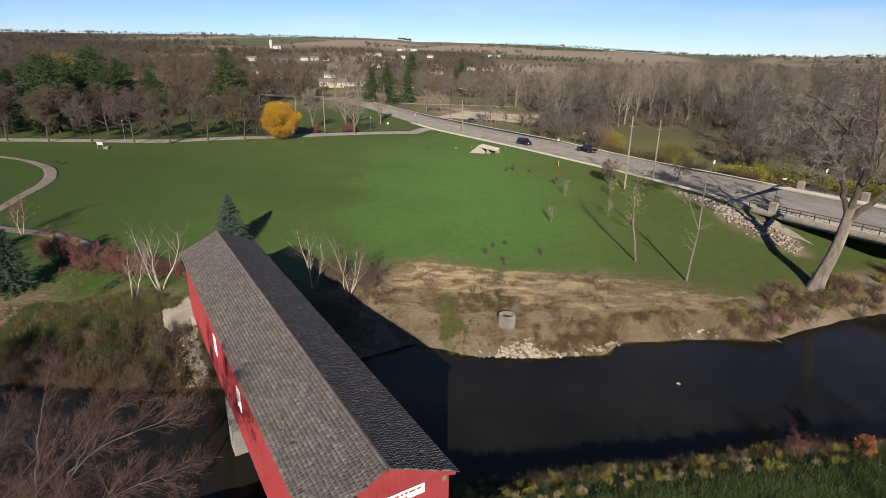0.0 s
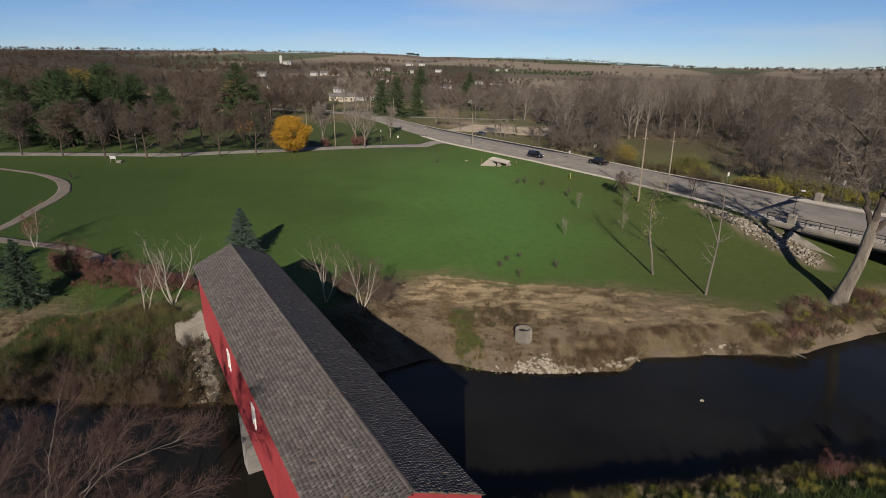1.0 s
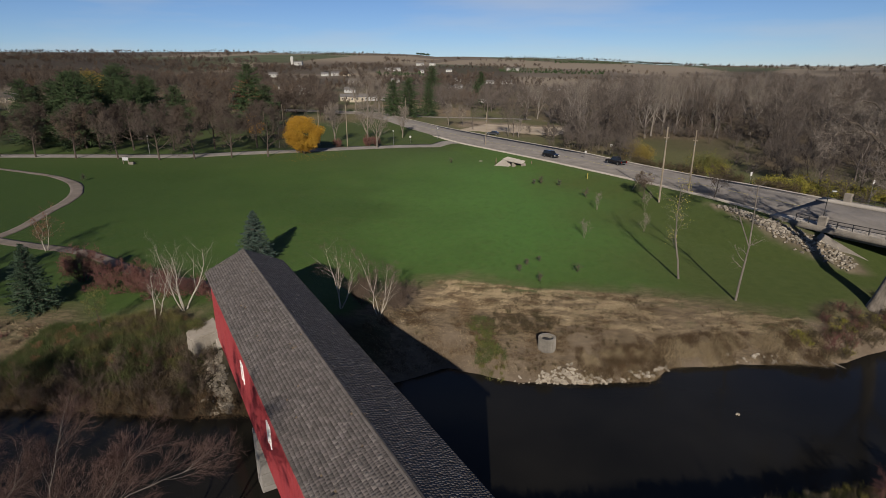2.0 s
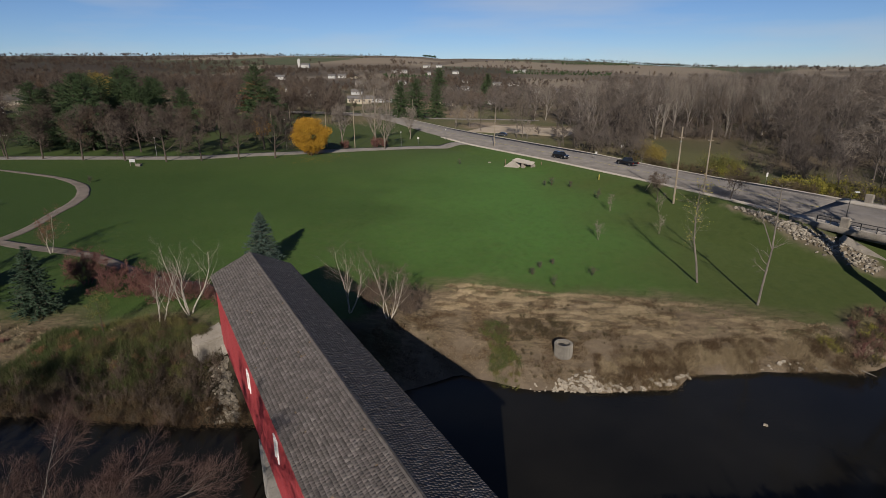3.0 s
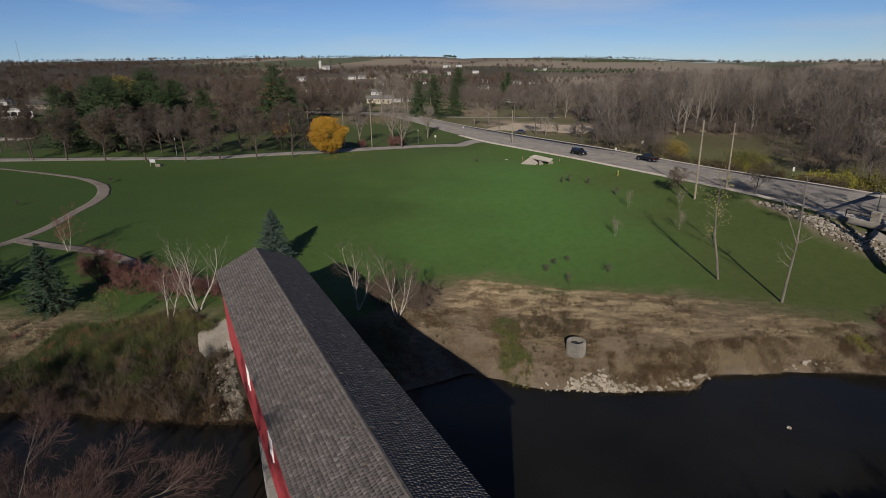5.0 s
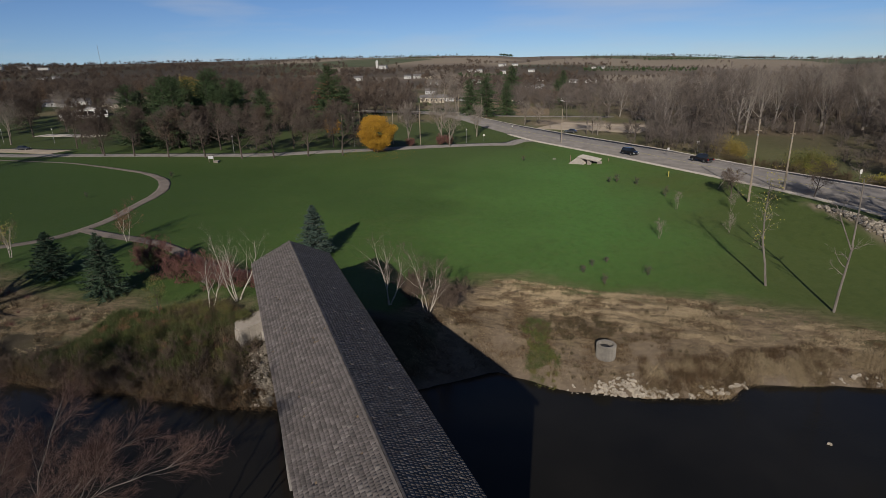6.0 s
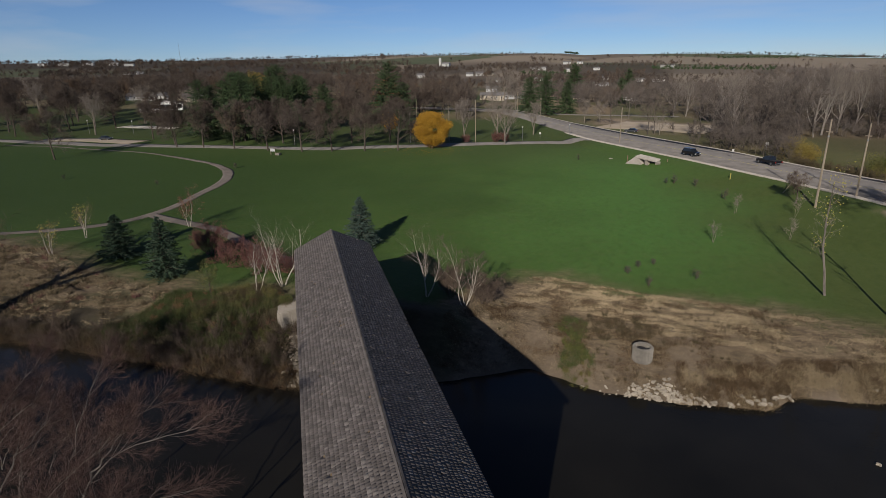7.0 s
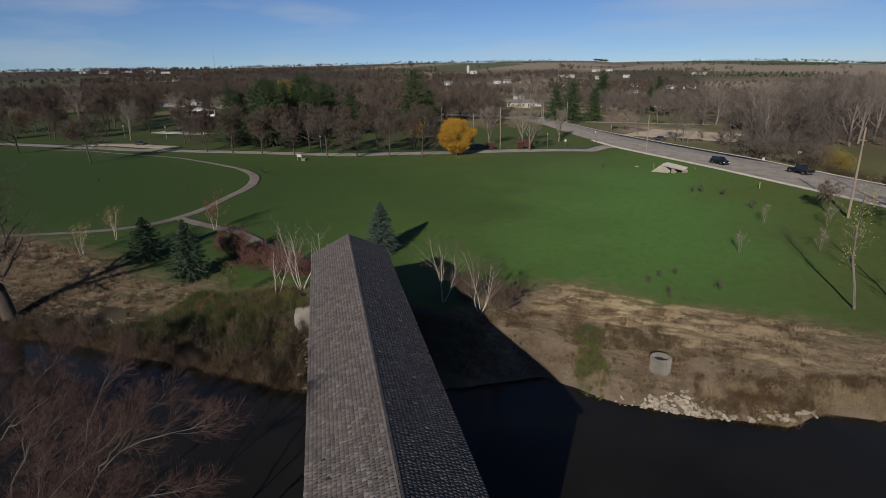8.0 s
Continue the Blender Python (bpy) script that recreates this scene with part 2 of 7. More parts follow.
LAMP_GLASS = two_tone("pale_lamp_glass", (0.55, 0.55, 0.52), (0.65, 0.64, 0.6), 2.0, 0.3, 0.0, 20)
TAIL_RED = two_tone("red_lamp_lens", (0.28, 0.015, 0.012), (0.34, 0.02, 0.015), 2.0, 0.25, 0.0, 20)
# grey-brown stone, made darker also for the shade on the abutment riprap
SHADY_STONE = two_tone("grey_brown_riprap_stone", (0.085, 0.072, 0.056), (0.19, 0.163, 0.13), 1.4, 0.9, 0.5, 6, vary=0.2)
OFF_WHITE = two_tone("aged_white_siding", (0.42, 0.41, 0.39), (0.55, 0.54, 0.51), 0.3, 0.7, 0.1, 4)
OLD_CONCRETE = two_tone("stained_old_concrete", (0.12, 0.108, 0.092), (0.19, 0.172, 0.148), 1.2, 0.9, 0.4, 7)
RIDGE_CAP = two_tone("weathered_ridge_cap", (0.070, 0.061, 0.057), (0.135, 0.118, 0.109), 1.5, 0.85, 0.3, 9)
INK = two_tone("red_brown_lettering", (0.26, 0.05, 0.045), (0.32, 0.07, 0.06), 3.0, 0.7, 0.0, 20)
BARK_GREY = two_tone("grey_bark", (0.105, 0.088, 0.071), (0.26, 0.222, 0.182), 1.8, 0.95, 1.0, 7, stretch=(1, 1, 0.25), dist=0.05)
BARK_DARK = two_tone("dark_bark", (0.055, 0.043, 0.035), (0.105, 0.083, 0.066), 1.6, 0.95, 0.7, 9, stretch=(1, 1, 0.3), dist=0.04)
BARK_BIRCH = two_tone("birch_bark", (0.22, 0.192, 0.16), (0.46, 0.42, 0.36), 2.5, 0.8, 0.3, 12, stretch=(0.6, 0.6, 2.0))
WILLOW_BARK = two_tone("grey_willow_bark", (0.095, 0.080, 0.068), (0.21, 0.182, 0.155), 1.5, 0.9, 0.4, 9, stretch=(1, 1, 0.3))
BARK_PALE = two_tone("pale_cottonwood_bark", (0.14, 0.120, 0.102), (0.265, 0.234, 0.204), 1.0, 0.9, 0.4, 9, stretch=(1, 1, 0.3))
TWIG_BROWN = leaf_material("brown_twigs", (0.060, 0.044, 0.034), (0.125, 0.092, 0.070), (0.085, 0.064, 0.050), 0.9)
TWIG_GREY = leaf_material("grey_twigs", (0.110, 0.092, 0.076), (0.25, 0.212, 0.18), (0.15, 0.126, 0.106), 0.9)
TWIG_RED = leaf_material("red_brown_twigs", (0.085, 0.038, 0.034), (0.170, 0.084, 0.070), (0.120, 0.056, 0.048), 0.9)
TWIG_WILLOW = leaf_material("willow_twigs", (0.036, 0.022, 0.018), (0.118, 0.074, 0.060), (0.066, 0.038, 0.032), 0.9)
WOODS_TWIGS = woods_material("woodland_twigs", (0.054, 0.044, 0.038), (0.142, 0.117, 0.100), (0.140, 0.122, 0.110), (0.105, 0.074, 0.054))
# darker copy of the woodland twigs: dimmer light on the west put in colour
DIMMED_TWIGS = woods_material("dimmed_wood_twigs", (0.042, 0.032, 0.026), (0.108, 0.083, 0.067), (0.104, 0.086, 0.073), (0.120, 0.074, 0.042))
NEEDLES_BLUE = leaf_material("blue_spruce_needles", (0.024, 0.042, 0.034), (0.064, 0.090, 0.074), (0.036, 0.056, 0.044), 0.7)
NEEDLES_DARK = leaf_material("dark_spruce_needles", (0.022, 0.042, 0.026), (0.050, 0.080, 0.048), (0.032, 0.052, 0.030), 0.7)
NEEDLES_PINE = leaf_material("white_pine_needles", (0.022, 0.042, 0.017), (0.070, 0.100, 0.040), (0.034, 0.056, 0.024), 0.7)
LEAF_GOLD = leaf_material("golden_maple_leaves", (0.19, 0.098, 0.010), (0.44, 0.255, 0.032), (0.26, 0.135, 0.015), 0.6)
LEAF_YELLOW = leaf_material("pale_yellow_leaves", (0.26, 0.22, 0.045), (0.40, 0.34, 0.09), (0.20, 0.20, 0.05), 0.6)
LEAF_OLIVE = leaf_material("olive_yellow_leaves", (0.12, 0.095, 0.024), (0.22, 0.170, 0.045), (0.16, 0.115, 0.03), 0.65)
LEAF_RUST = leaf_material("rust_leaves", (0.13, 0.070, 0.036), (0.20, 0.112, 0.056), (0.12, 0.064, 0.035), 0.7)
LEAF_ORANGE = leaf_material("orange_leaves", (0.42, 0.13, 0.025), (0.55, 0.20, 0.04), (0.38, 0.11, 0.02), 0.6)
LEAF_GREEN = leaf_material("fading_green_leaves", (0.050, 0.068, 0.018), (0.095, 0.105, 0.030), (0.115, 0.095, 0.034), 0.65)
LEAF_YGREEN = leaf_material("yellow_green_leaves", (0.105, 0.11, 0.020), (0.26, 0.225, 0.042), (0.16, 0.135, 0.03), 0.65)
PALE_STRAW = leaf_material("bleached_straw", (0.19, 0.145, 0.090), (0.48, 0.385, 0.25), (0.27, 0.21, 0.135), 0.8)
RUSTY = leaf_material("rusty_dead_weeds", (0.040, 0.026, 0.015), (0.135, 0.085, 0.046), (0.075, 0.052, 0.029), 0.85)
STRAW = leaf_material("dead_grass_blades", (0.15, 0.112, 0.068), (0.38, 0.30, 0.19), (0.21, 0.158, 0.096), 0.8)
WEED = leaf_material("bank_weed_stems", (0.045, 0.034, 0.021), (0.120, 0.088, 0.052), (0.064, 0.053, 0.027), 0.8)
GRASS = leaf_material("bank_grass_blades", (0.026, 0.048, 0.012), (0.070, 0.100, 0.028), (0.060, 0.066, 0.024), 0.7)


# ---- builders ----
def mesh_np(name, verts, faces, smooth=False):
    """A mesh from arrays: verts (n, 3); faces: a list of index arrays, (m, 3) or (m, 4)."""
    me = bpy.data.meshes.new(name)
    verts = np.asarray(verts, dtype=np.float32)
    faces = [np.asarray(f, dtype=np.int32) for f in faces if len(f)]
    loops = np.concatenate([f.ravel() for f in faces])
    totals = np.concatenate([np.full(len(f), f.shape[1], dtype=np.int32) for f in faces])
    starts = np.concatenate([[0], np.cumsum(totals)[:-1]]).astype(np.int32)
    me.vertices.add(len(verts))
    me.vertices.foreach_set("co", verts.ravel())
    me.loops.add(len(loops))
    me.loops.foreach_set("vertex_index", loops)
    me.polygons.add(len(totals))
    me.polygons.foreach_set("loop_start", starts)
    me.polygons.foreach_set("loop_total", totals)
    if smooth:
        me.polygons.foreach_set("use_smooth", np.ones(len(totals), dtype=bool))
    me.update(calc_edges=True)
    return me


def child(name, me, material, parent, label="", m=None):
    ob = new(name, me)
    if material is not None and not me.materials:
        me.materials.append(material)
    ob.parent = parent
    if m is not None:
        ob.matrix_basis = m
    if label:
        ob["label"] = label
    return ob


def part(name, bm, material, parent, label="", m=None, smooth=False):
    me = bpy.data.meshes.new(name)
    bm.to_mesh(me)
    bm.free()
    if smooth:
        for p in me.polygons:
            p.use_smooth = True
    return child(name, me, material, parent, label, m)


def thing(name, label, category, m, group="", kind=""):
    ob = new(name)
    ob.empty_display_size = 0.2
    ob.matrix_basis = m
    return tagged(ob, label, category, group, kind)


def box(bm, x0, x1, y0, y1, z0, z1, bevel=0.0):
    """A box with its corners given, edges chamfered by bevel."""
    r = bmesh.ops.create_cube(bm, size=1.0)
    vs = r["verts"]
    for v in vs:
        v.co = Vector((x0 if v.co.x < 0 else x1, y0 if v.co.y < 0 else y1, z0 if v.co.z < 0 else z1))
    if bevel:
        es = list({e for v in vs for e in v.link_edges})
        bmesh.ops.bevel(bm, geom=es, offset=bevel, segments=1, affect="EDGES")
    return bm


def boxed(x0, x1, y0, y1, z0, z1, bevel=0.0):
    return box(bmesh.new(), x0, x1, y0, y1, z0, z1, bevel)


def rod(bm, a, b, r0, r1, sides=8):
    """A tapered round bar from a to b."""
    a, b = Vector(a), Vector(b)
    m = Matrix.Translation((a + b) / 2) @ (b - a).to_track_quat("Z", "Y").to_matrix().to_4x4()
    bmesh.ops.create_cone(bm, cap_ends=True, segments=sides, radius1=r0, radius2=r1, depth=(b - a).length, matrix=m)
    return bm


def prism(bm, outline, axis, lo, hi):
    """A flat outline (pairs) pushed from lo to hi along an axis: 0 x, 1 y, 2 z."""
    def put(p, q):
        return {0: (q, p[0], p[1]), 1: (p[0], q, p[1]), 2: (p[0], p[1], q)}[axis]
    a = [bm.verts.new(put(p, lo)) for p in outline]
    b = [bm.verts.new(put(p, hi)) for p in outline]
    bm.faces.new(a)
    bm.faces.new(b[::-1])
    for i in range(len(outline)):
        j = (i + 1) % len(outline)
        bm.faces.new((a[i], b[i], b[j], a[j]))
    bmesh.ops.recalc_face_normals(bm, faces=bm.faces)
    return bm


def smoothstep(a, b, x):
    t = np.clip((np.asarray(x, dtype=float) - a) / (b - a), 0, 1)
    return t * t * (3 - 2 * t)


def hash01(ix, iy, seed):
    h = np.sin(ix * 127.1 + iy * 311.7 + seed * 74.7) * 43758.5453
    return h - np.floor(h)


def value_noise(x, y, scale, seed=0):
    """Smooth random relief, 0 to 1, with bumps about scale metres wide."""
    x, y = np.asarray(x, dtype=float) / scale, np.asarray(y, dtype=float) / scale
    ix, iy = np.floor(x), np.floor(y)
    fx, fy = x - ix, y - iy
    fx, fy = fx * fx * (3 - 2 * fx), fy * fy * (3 - 2 * fy)
    a = hash01(ix, iy, seed) * (1 - fx) + hash01(ix + 1, iy, seed) * fx
    b = hash01(ix, iy + 1, seed) * (1 - fx) + hash01(ix + 1, iy + 1, seed) * fx
    return a * (1 - fy) + b * fy


# ---- the lie of the land ----
BRIDGE = (-21.18, 48.54)            # foot of the far ridge end
BRIDGE_TURN = -57.97
ALONG = np.array([0.5303, -0.8478])
ACROSS = np.array([0.8478, 0.5303])
FAR_X = [-320, -150, -80, -50, -34, -25, -19, -12, -7, -3, 1, 3.6, 9.5, 15.8, 18.3, 24.4, 30.3, 33.6, 42, 51, 75, 140, 320]
FAR_Y = [24, 33, 38, 41.2, 41.2, 40.6, 41, 44.2, 47.0, 49.2, 48.1, 47.1, 47.2, 48.0, 50.2, 51.3, 51.5, 51, 55.3, 58.3, 62, 66, 60]
NEAR_X = [-320, -80, -40, -15, -5, 1, 4.7, 14.2, 21.7, 34, 60, 140, 320]
NEAR_Y = [20, 15, 21, 26, 28, 29.3, 29.9, 32.1, 33.5, 35.1, 40, 46, 58]
LAWN_X = [-320, -140, -91, -73, -59.6, -49, -41.5, -35, -30, -25, -14, -12.5, -11, -8, -3, 6.4, 14.4, 21, 26.8, 32.3, 40, 55, 80, 320]
LAWN_Y = [58, 63, 61.2, 60.7, 55.5, 53.3, 52.6, 53, 52, 48, 46.5, 54, 60, 64.2, 65.2, 62.9, 62.2, 60.8, 58.6, 56.4, 58.5, 64, 70, 75]
# road: left and right kerb lines and height
ROAD = [(-128, 322, -126, 333, 5.3), (-92, 312, -87, 323, 5.2), (-60, 295, -48, 306, 5.2), (-40, 258, -28, 264, 5.1), (-25, 222, -11, 230, 5.0), (-6, 182, 10, 196, 4.8), (17.5, 147, 32, 161.5, 4.7),
        (25.6, 131.5, 39.5, 143.5, 4.9), (34, 114.5, 47.5, 124.5, 5.3), (40, 100, 54.5, 111.5, 5.7), (44.6, 86, 60, 99, 6.0)]
DECK = [(44.6, 86, 60, 99, 6.0), (48.2, 78.5, 64, 91, 6.2), (56.5, 66.2, 72.5, 78.5, 6.3), (74, 40, 90, 52, 6.4), (90, 16, 106, 28, 6.2)]


def road_at(rows, step=3.0):
    """Even samples along a road: left kerb, right kerb, height."""
    rows = np.array(rows, dtype=float)
    mid = (rows[:, 0:2] + rows[:, 2:4]) / 2
    s = np.concatenate([[0], np.cumsum(np.hypot(*np.diff(mid, axis=0).T))])
    q = np.linspace(0, s[-1], int(s[-1] / step) + 2)
    out = np.stack([np.interp(q, s, rows[:, i]) for i in range(5)], axis=1)
    for _ in range(6):
        out[1:-1] = (out[:-2] + 2 * out[1:-1] + out[2:]) / 4
    return out


ROAD_LINE = road_at(ROAD)
HILL_U = [-3, -1.3, -0.9, -0.6, -0.4, -0.17, 0.0, 0.13, 0.31, 0.5, 0.8, 3]
HILL_A = [55, 64, 66, 74, 80, 76, 70, 62, 46, 36, 34, 30]


def land(x, y):
    """Height of the ground at x, y (arrays)."""
    x, y = np.asarray(x, dtype=float), np.asarray(y, dtype=float)
    wob = (value_noise(x, y, 3.0, 3) - 0.5) * 0.7 + (value_noise(x, y, 1.2, 4) - 0.5) * 0.4
    tf = y - np.interp(x, FAR_X, FAR_Y) + wob
    tn = np.interp(x, NEAR_X, NEAR_Y) - y + wob
    steep = np.interp(x, [-60, -25, -8, 5], [6.5, 5.0, 3.2, 2.8])
    rise = 2.45 + 0.009 * np.clip(y - 60, 0, 130)
    far = np.where(tf > 0, rise * (1 - np.exp(-np.clip(tf, 0, None) / steep)), 0.5 * tf)
    near = np.where(tn > 0, 2.9 * (1 - np.exp(-np.clip(tn, 0, None) / 3.0)), 0.5 * tn)
    h = np.where(tf > 0, far, np.where(tn > 0, near, np.maximum(np.maximum(far, near), -1.6)))
    bank = np.clip(np.maximum(tf, tn), 0, 12) / 12
    h = h + (value_noise(x, y, 2.3, 1) - 0.5) * 0.35 * (1 - bank) * smoothstep(0, 0.12, bank) + (value_noise(x, y, 14, 2) - 0.5) * 0.3 * bank
    # ramps up to both ends of the covered bridge
    ax = (x - BRIDGE[0]) * ALONG[0] + (y - BRIDGE[1]) * ALONG[1]
    ac = (x - BRIDGE[0]) * ACROSS[0] + (y - BRIDGE[1]) * ACROSS[1]
    ramp = 4.75 - np.clip(np.abs(ac) - 3.0, 0, None) * 0.16 - np.clip(-ax - 4, 0, None) * 0.085
    ramp = np.minimum(ramp, np.clip(tf, 0, None) * 0.62 + 0.0)
    h = np.where((ax < 8) & (tf > 0), np.maximum(h, ramp), h)
    ramp2 = 4.7 - np.clip(np.abs(ac) - 3.0, 0, None) * 0.3 - np.clip(ax - 40, 0, None) * 0.06
    ramp2 = np.minimum(ramp2, np.clip(tn, 0, None) * 0.7)
    h = np.where((ax > 25) & (tn > 0), np.maximum(h, ramp2), h)
    # road bank
    mid = (ROAD_LINE[:, 0:2] + ROAD_LINE[:, 2:4]) / 2
    half = np.hypot(*(ROAD_LINE[:, 0:2] - ROAD_LINE[:, 2:4]).T) / 2
    close = (x > -160) & (x < 110) & (y > 60) & (y < 500)
    if close.any():
        px, py = x[close], y[close]
        best, bz, bw = np.full(px.shape, 1e9), np.zeros(px.shape), np.zeros(px.shape)
        for (mx, my), w, z in zip(mid, half, ROAD_LINE[:, 4]):
            dd = np.hypot(px - mx, py - my)
            take = dd < best
            best[take], bz[take], bw[take] = dd[take], z, w
        over = np.clip(best - bw - 1.2, 0, None)
        top = bz - 0.12 - over * 0.33
        cut = bz - 0.12 + over * 0.25
        h[close] = np.minimum(np.maximum(h[close], top), np.maximum(cut, top))
    h = h + smoothstep(200, 330, y) * smoothstep(-120, -220, x) * 6.0
    # rolling upland
    r = np.hypot(x, y - 5)
    u = np.where(y > 30, x / np.maximum(y, 30), np.sign(x) * 3)
    amp = np.interp(u, HILL_U, HILL_A)
    up = smoothstep(520, 2600, r) * amp + (value_noise(x, y, 420, 7) - 0.5) * 16 * smoothstep(700, 1500, r) + (value_noise(x, y, 1100, 8) - 0.5) * 14 * smoothstep(900, 1800, r)
    return h + up


def land1(x, y):
    return float(land(np.array([x]), np.array([y]))[0])


def spread_axis(core, reach, growth=1.13):
    step_lo, step_hi = core[1] - core[0], core[-1] - core[-2]
    lo, hi = [core[0]], [core[-1]]
    while lo[-1] > -reach:
        step_lo *= growth
        lo.append(lo[-1] - step_lo)
    while hi[-1] < reach:
        step_hi *= growth
        hi.append(hi[-1] + step_hi)
    return np.array(lo[:0:-1] + list(core) + hi[1:])


def build_ground():
    xs = spread_axis(np.concatenate([np.arange(-100, -50, 1.2), np.arange(-50, 60, 0.8), np.arange(60, 80, 1.2)]), 4700)
    ys = spread_axis(np.concatenate([np.arange(14, 70, 0.7), np.arange(70, 190, 1.3)]), 4700)
    gx, gy = np.meshgrid(xs, ys)
    x, y = gx.ravel(), gy.ravel()
    z = land(x, y)
    nx, ny = len(xs), len(ys)
    i = np.arange(nx * ny).reshape(ny, nx)
    quads = np.stack([i[:-1, :-1], i[:-1, 1:], i[1:, 1:], i[1:, :-1]], axis=-1).reshape(-1, 4)
    me = mesh_np("ground", np.stack([x, y, z], axis=1), [quads], smooth=True)
    edge = np.interp(x, LAWN_X, LAWN_Y) + (value_noise(x, y, 5, 11) - 0.5) * 4.0 + (value_noise(x, y, 1.6, 12) - 0.5) * 2.6
    tf = y - np.interp(x, FAR_X, FAR_Y)
    tn = np.interp(x, NEAR_X, NEAR_Y) - y
    dry = 1 - smoothstep(-2.6, 5.0, y - edge)
    dry = np.where(tf < 0, np.where(tn > 0, 0.35 * (1 - smoothstep(2, 6, tn)), 1.0), dry)
    right = smoothstep(-14, -6, x)
    shore = 1 - smoothstep(1.5, 4.5, tf + (value_noise(x, y, 2.5, 13) - 0.5) * 5)
    patch = smoothstep(0.62, 0.78, value_noise(x, y, 5.0, 14)) * (tf > 0) * dry * 0.55 * smoothstep(14, 7, tf) * right
    bare = np.clip(np.where(tf > 0, shore * (0.05 + 0.6 * right * (0.15 + 0.85 * smoothstep(9, 3, x))), 0) + patch, 0, 1)
    bare = np.where((tf < 0) & (tn < 0), 0.15 + 0.8 * right, bare)
    bare = np.where((tf <= 0) & (tn > 0), (1 - smoothstep(0.2, 1.2, tn)) * 0.7, bare)
    r = np.hypot(x, y)
    # rough brown ground under the woods east of the road, lawn round the village
    wood = smoothstep(-14, 2, (x - np.interp(y, [60, 99, 141, 192, 300, 500], [72, 66, 44, 16, -30, -100]))) * smoothstep(90, 130, y) * (0.55 + 0.45 * smoothstep(0.35, 0.6, value_noise(x, y, 22, 15)))
    glade = smoothstep(0.0, 8.0, 0.52 * (y - 5) - x + 6 * value_noise(x, y, 9, 19)) * smoothstep(-4, 4, x - 0.29 * (y - 5)) * smoothstep(212, 198, y) * smoothstep(4, 12, x - np.interp(y, [99, 141, 192], [60, 40, 10]))
    wood = wood * (1 - 0.45 * glade)
    wood2 = smoothstep(235, 300, y) * (x < 0) * smoothstep(0.4, 0.55, value_noise(x, y, 40, 16))
    dry = np.clip(dry + wood * 0.55 + wood2 * 0.8, 0, 1)
    farm = smoothstep(520, 800, r)
    dry = dry * (1 - farm)
    lot = smoothstep(0.0, 3.0, 26 - np.abs(x - 22) + 4 * value_noise(x, y, 6, 17)) * smoothstep(0.0, 3.0, 17 - np.abs(y - 246 + 0.6 * (x - 20))) * 0.9
    # stony soil under the riprap by the road bridge
    line_y = np.array([96.0, 85.0, 80.0, 76.5, 70.5])
    half = np.interp(-y, -line_y, [0.5, 1.0, 2.2, 2.4, 1.0])
    stony = (1 - smoothstep(0.6, 1.6, np.abs(x - np.interp(-y, -line_y, [39.2, 42.4, 44.4, 46.6, 48.8])) / half)) * smoothstep(97, 94, y) * smoothstep(69, 72, y)
    bare = np.clip(bare + lot + stony * 0.9, 0, 1)
    u = x / np.maximum(y, 30)
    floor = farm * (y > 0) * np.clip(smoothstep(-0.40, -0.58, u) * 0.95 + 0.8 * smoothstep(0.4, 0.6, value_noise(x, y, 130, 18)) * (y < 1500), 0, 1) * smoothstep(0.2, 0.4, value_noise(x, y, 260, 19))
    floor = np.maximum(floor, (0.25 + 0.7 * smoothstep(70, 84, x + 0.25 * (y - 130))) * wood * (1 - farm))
    # same floor on the left bank, dark in place of the brush's shadow
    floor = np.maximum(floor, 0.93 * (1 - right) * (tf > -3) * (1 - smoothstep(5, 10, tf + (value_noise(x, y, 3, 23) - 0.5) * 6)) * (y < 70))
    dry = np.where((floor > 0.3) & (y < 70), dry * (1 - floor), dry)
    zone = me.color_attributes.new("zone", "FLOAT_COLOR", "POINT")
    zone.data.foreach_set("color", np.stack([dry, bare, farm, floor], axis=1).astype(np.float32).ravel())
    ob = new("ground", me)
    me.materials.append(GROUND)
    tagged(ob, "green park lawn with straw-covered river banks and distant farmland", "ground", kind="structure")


def build_water():
    xs, ys = np.arange(-320, 321, 8.0), np.arange(-10, 91, 4.0)
    gx, gy = np.meshgrid(xs, ys)
    i = np.arange(gx.size).reshape(gx.shape)
    quads = np.stack([i[:-1, :-1], i[:-1, 1:], i[1:, 1:], i[1:, :-1]], axis=-1).reshape(-1, 4)
    me = mesh_np("water", np.stack([gx.ravel(), gy.ravel(), np.zeros(gx.size)], axis=1), [quads], smooth=True)
    me.materials.append(WATER)
    tagged(new("water", me), "dark calm river water between grassy banks", "river", kind="structure")


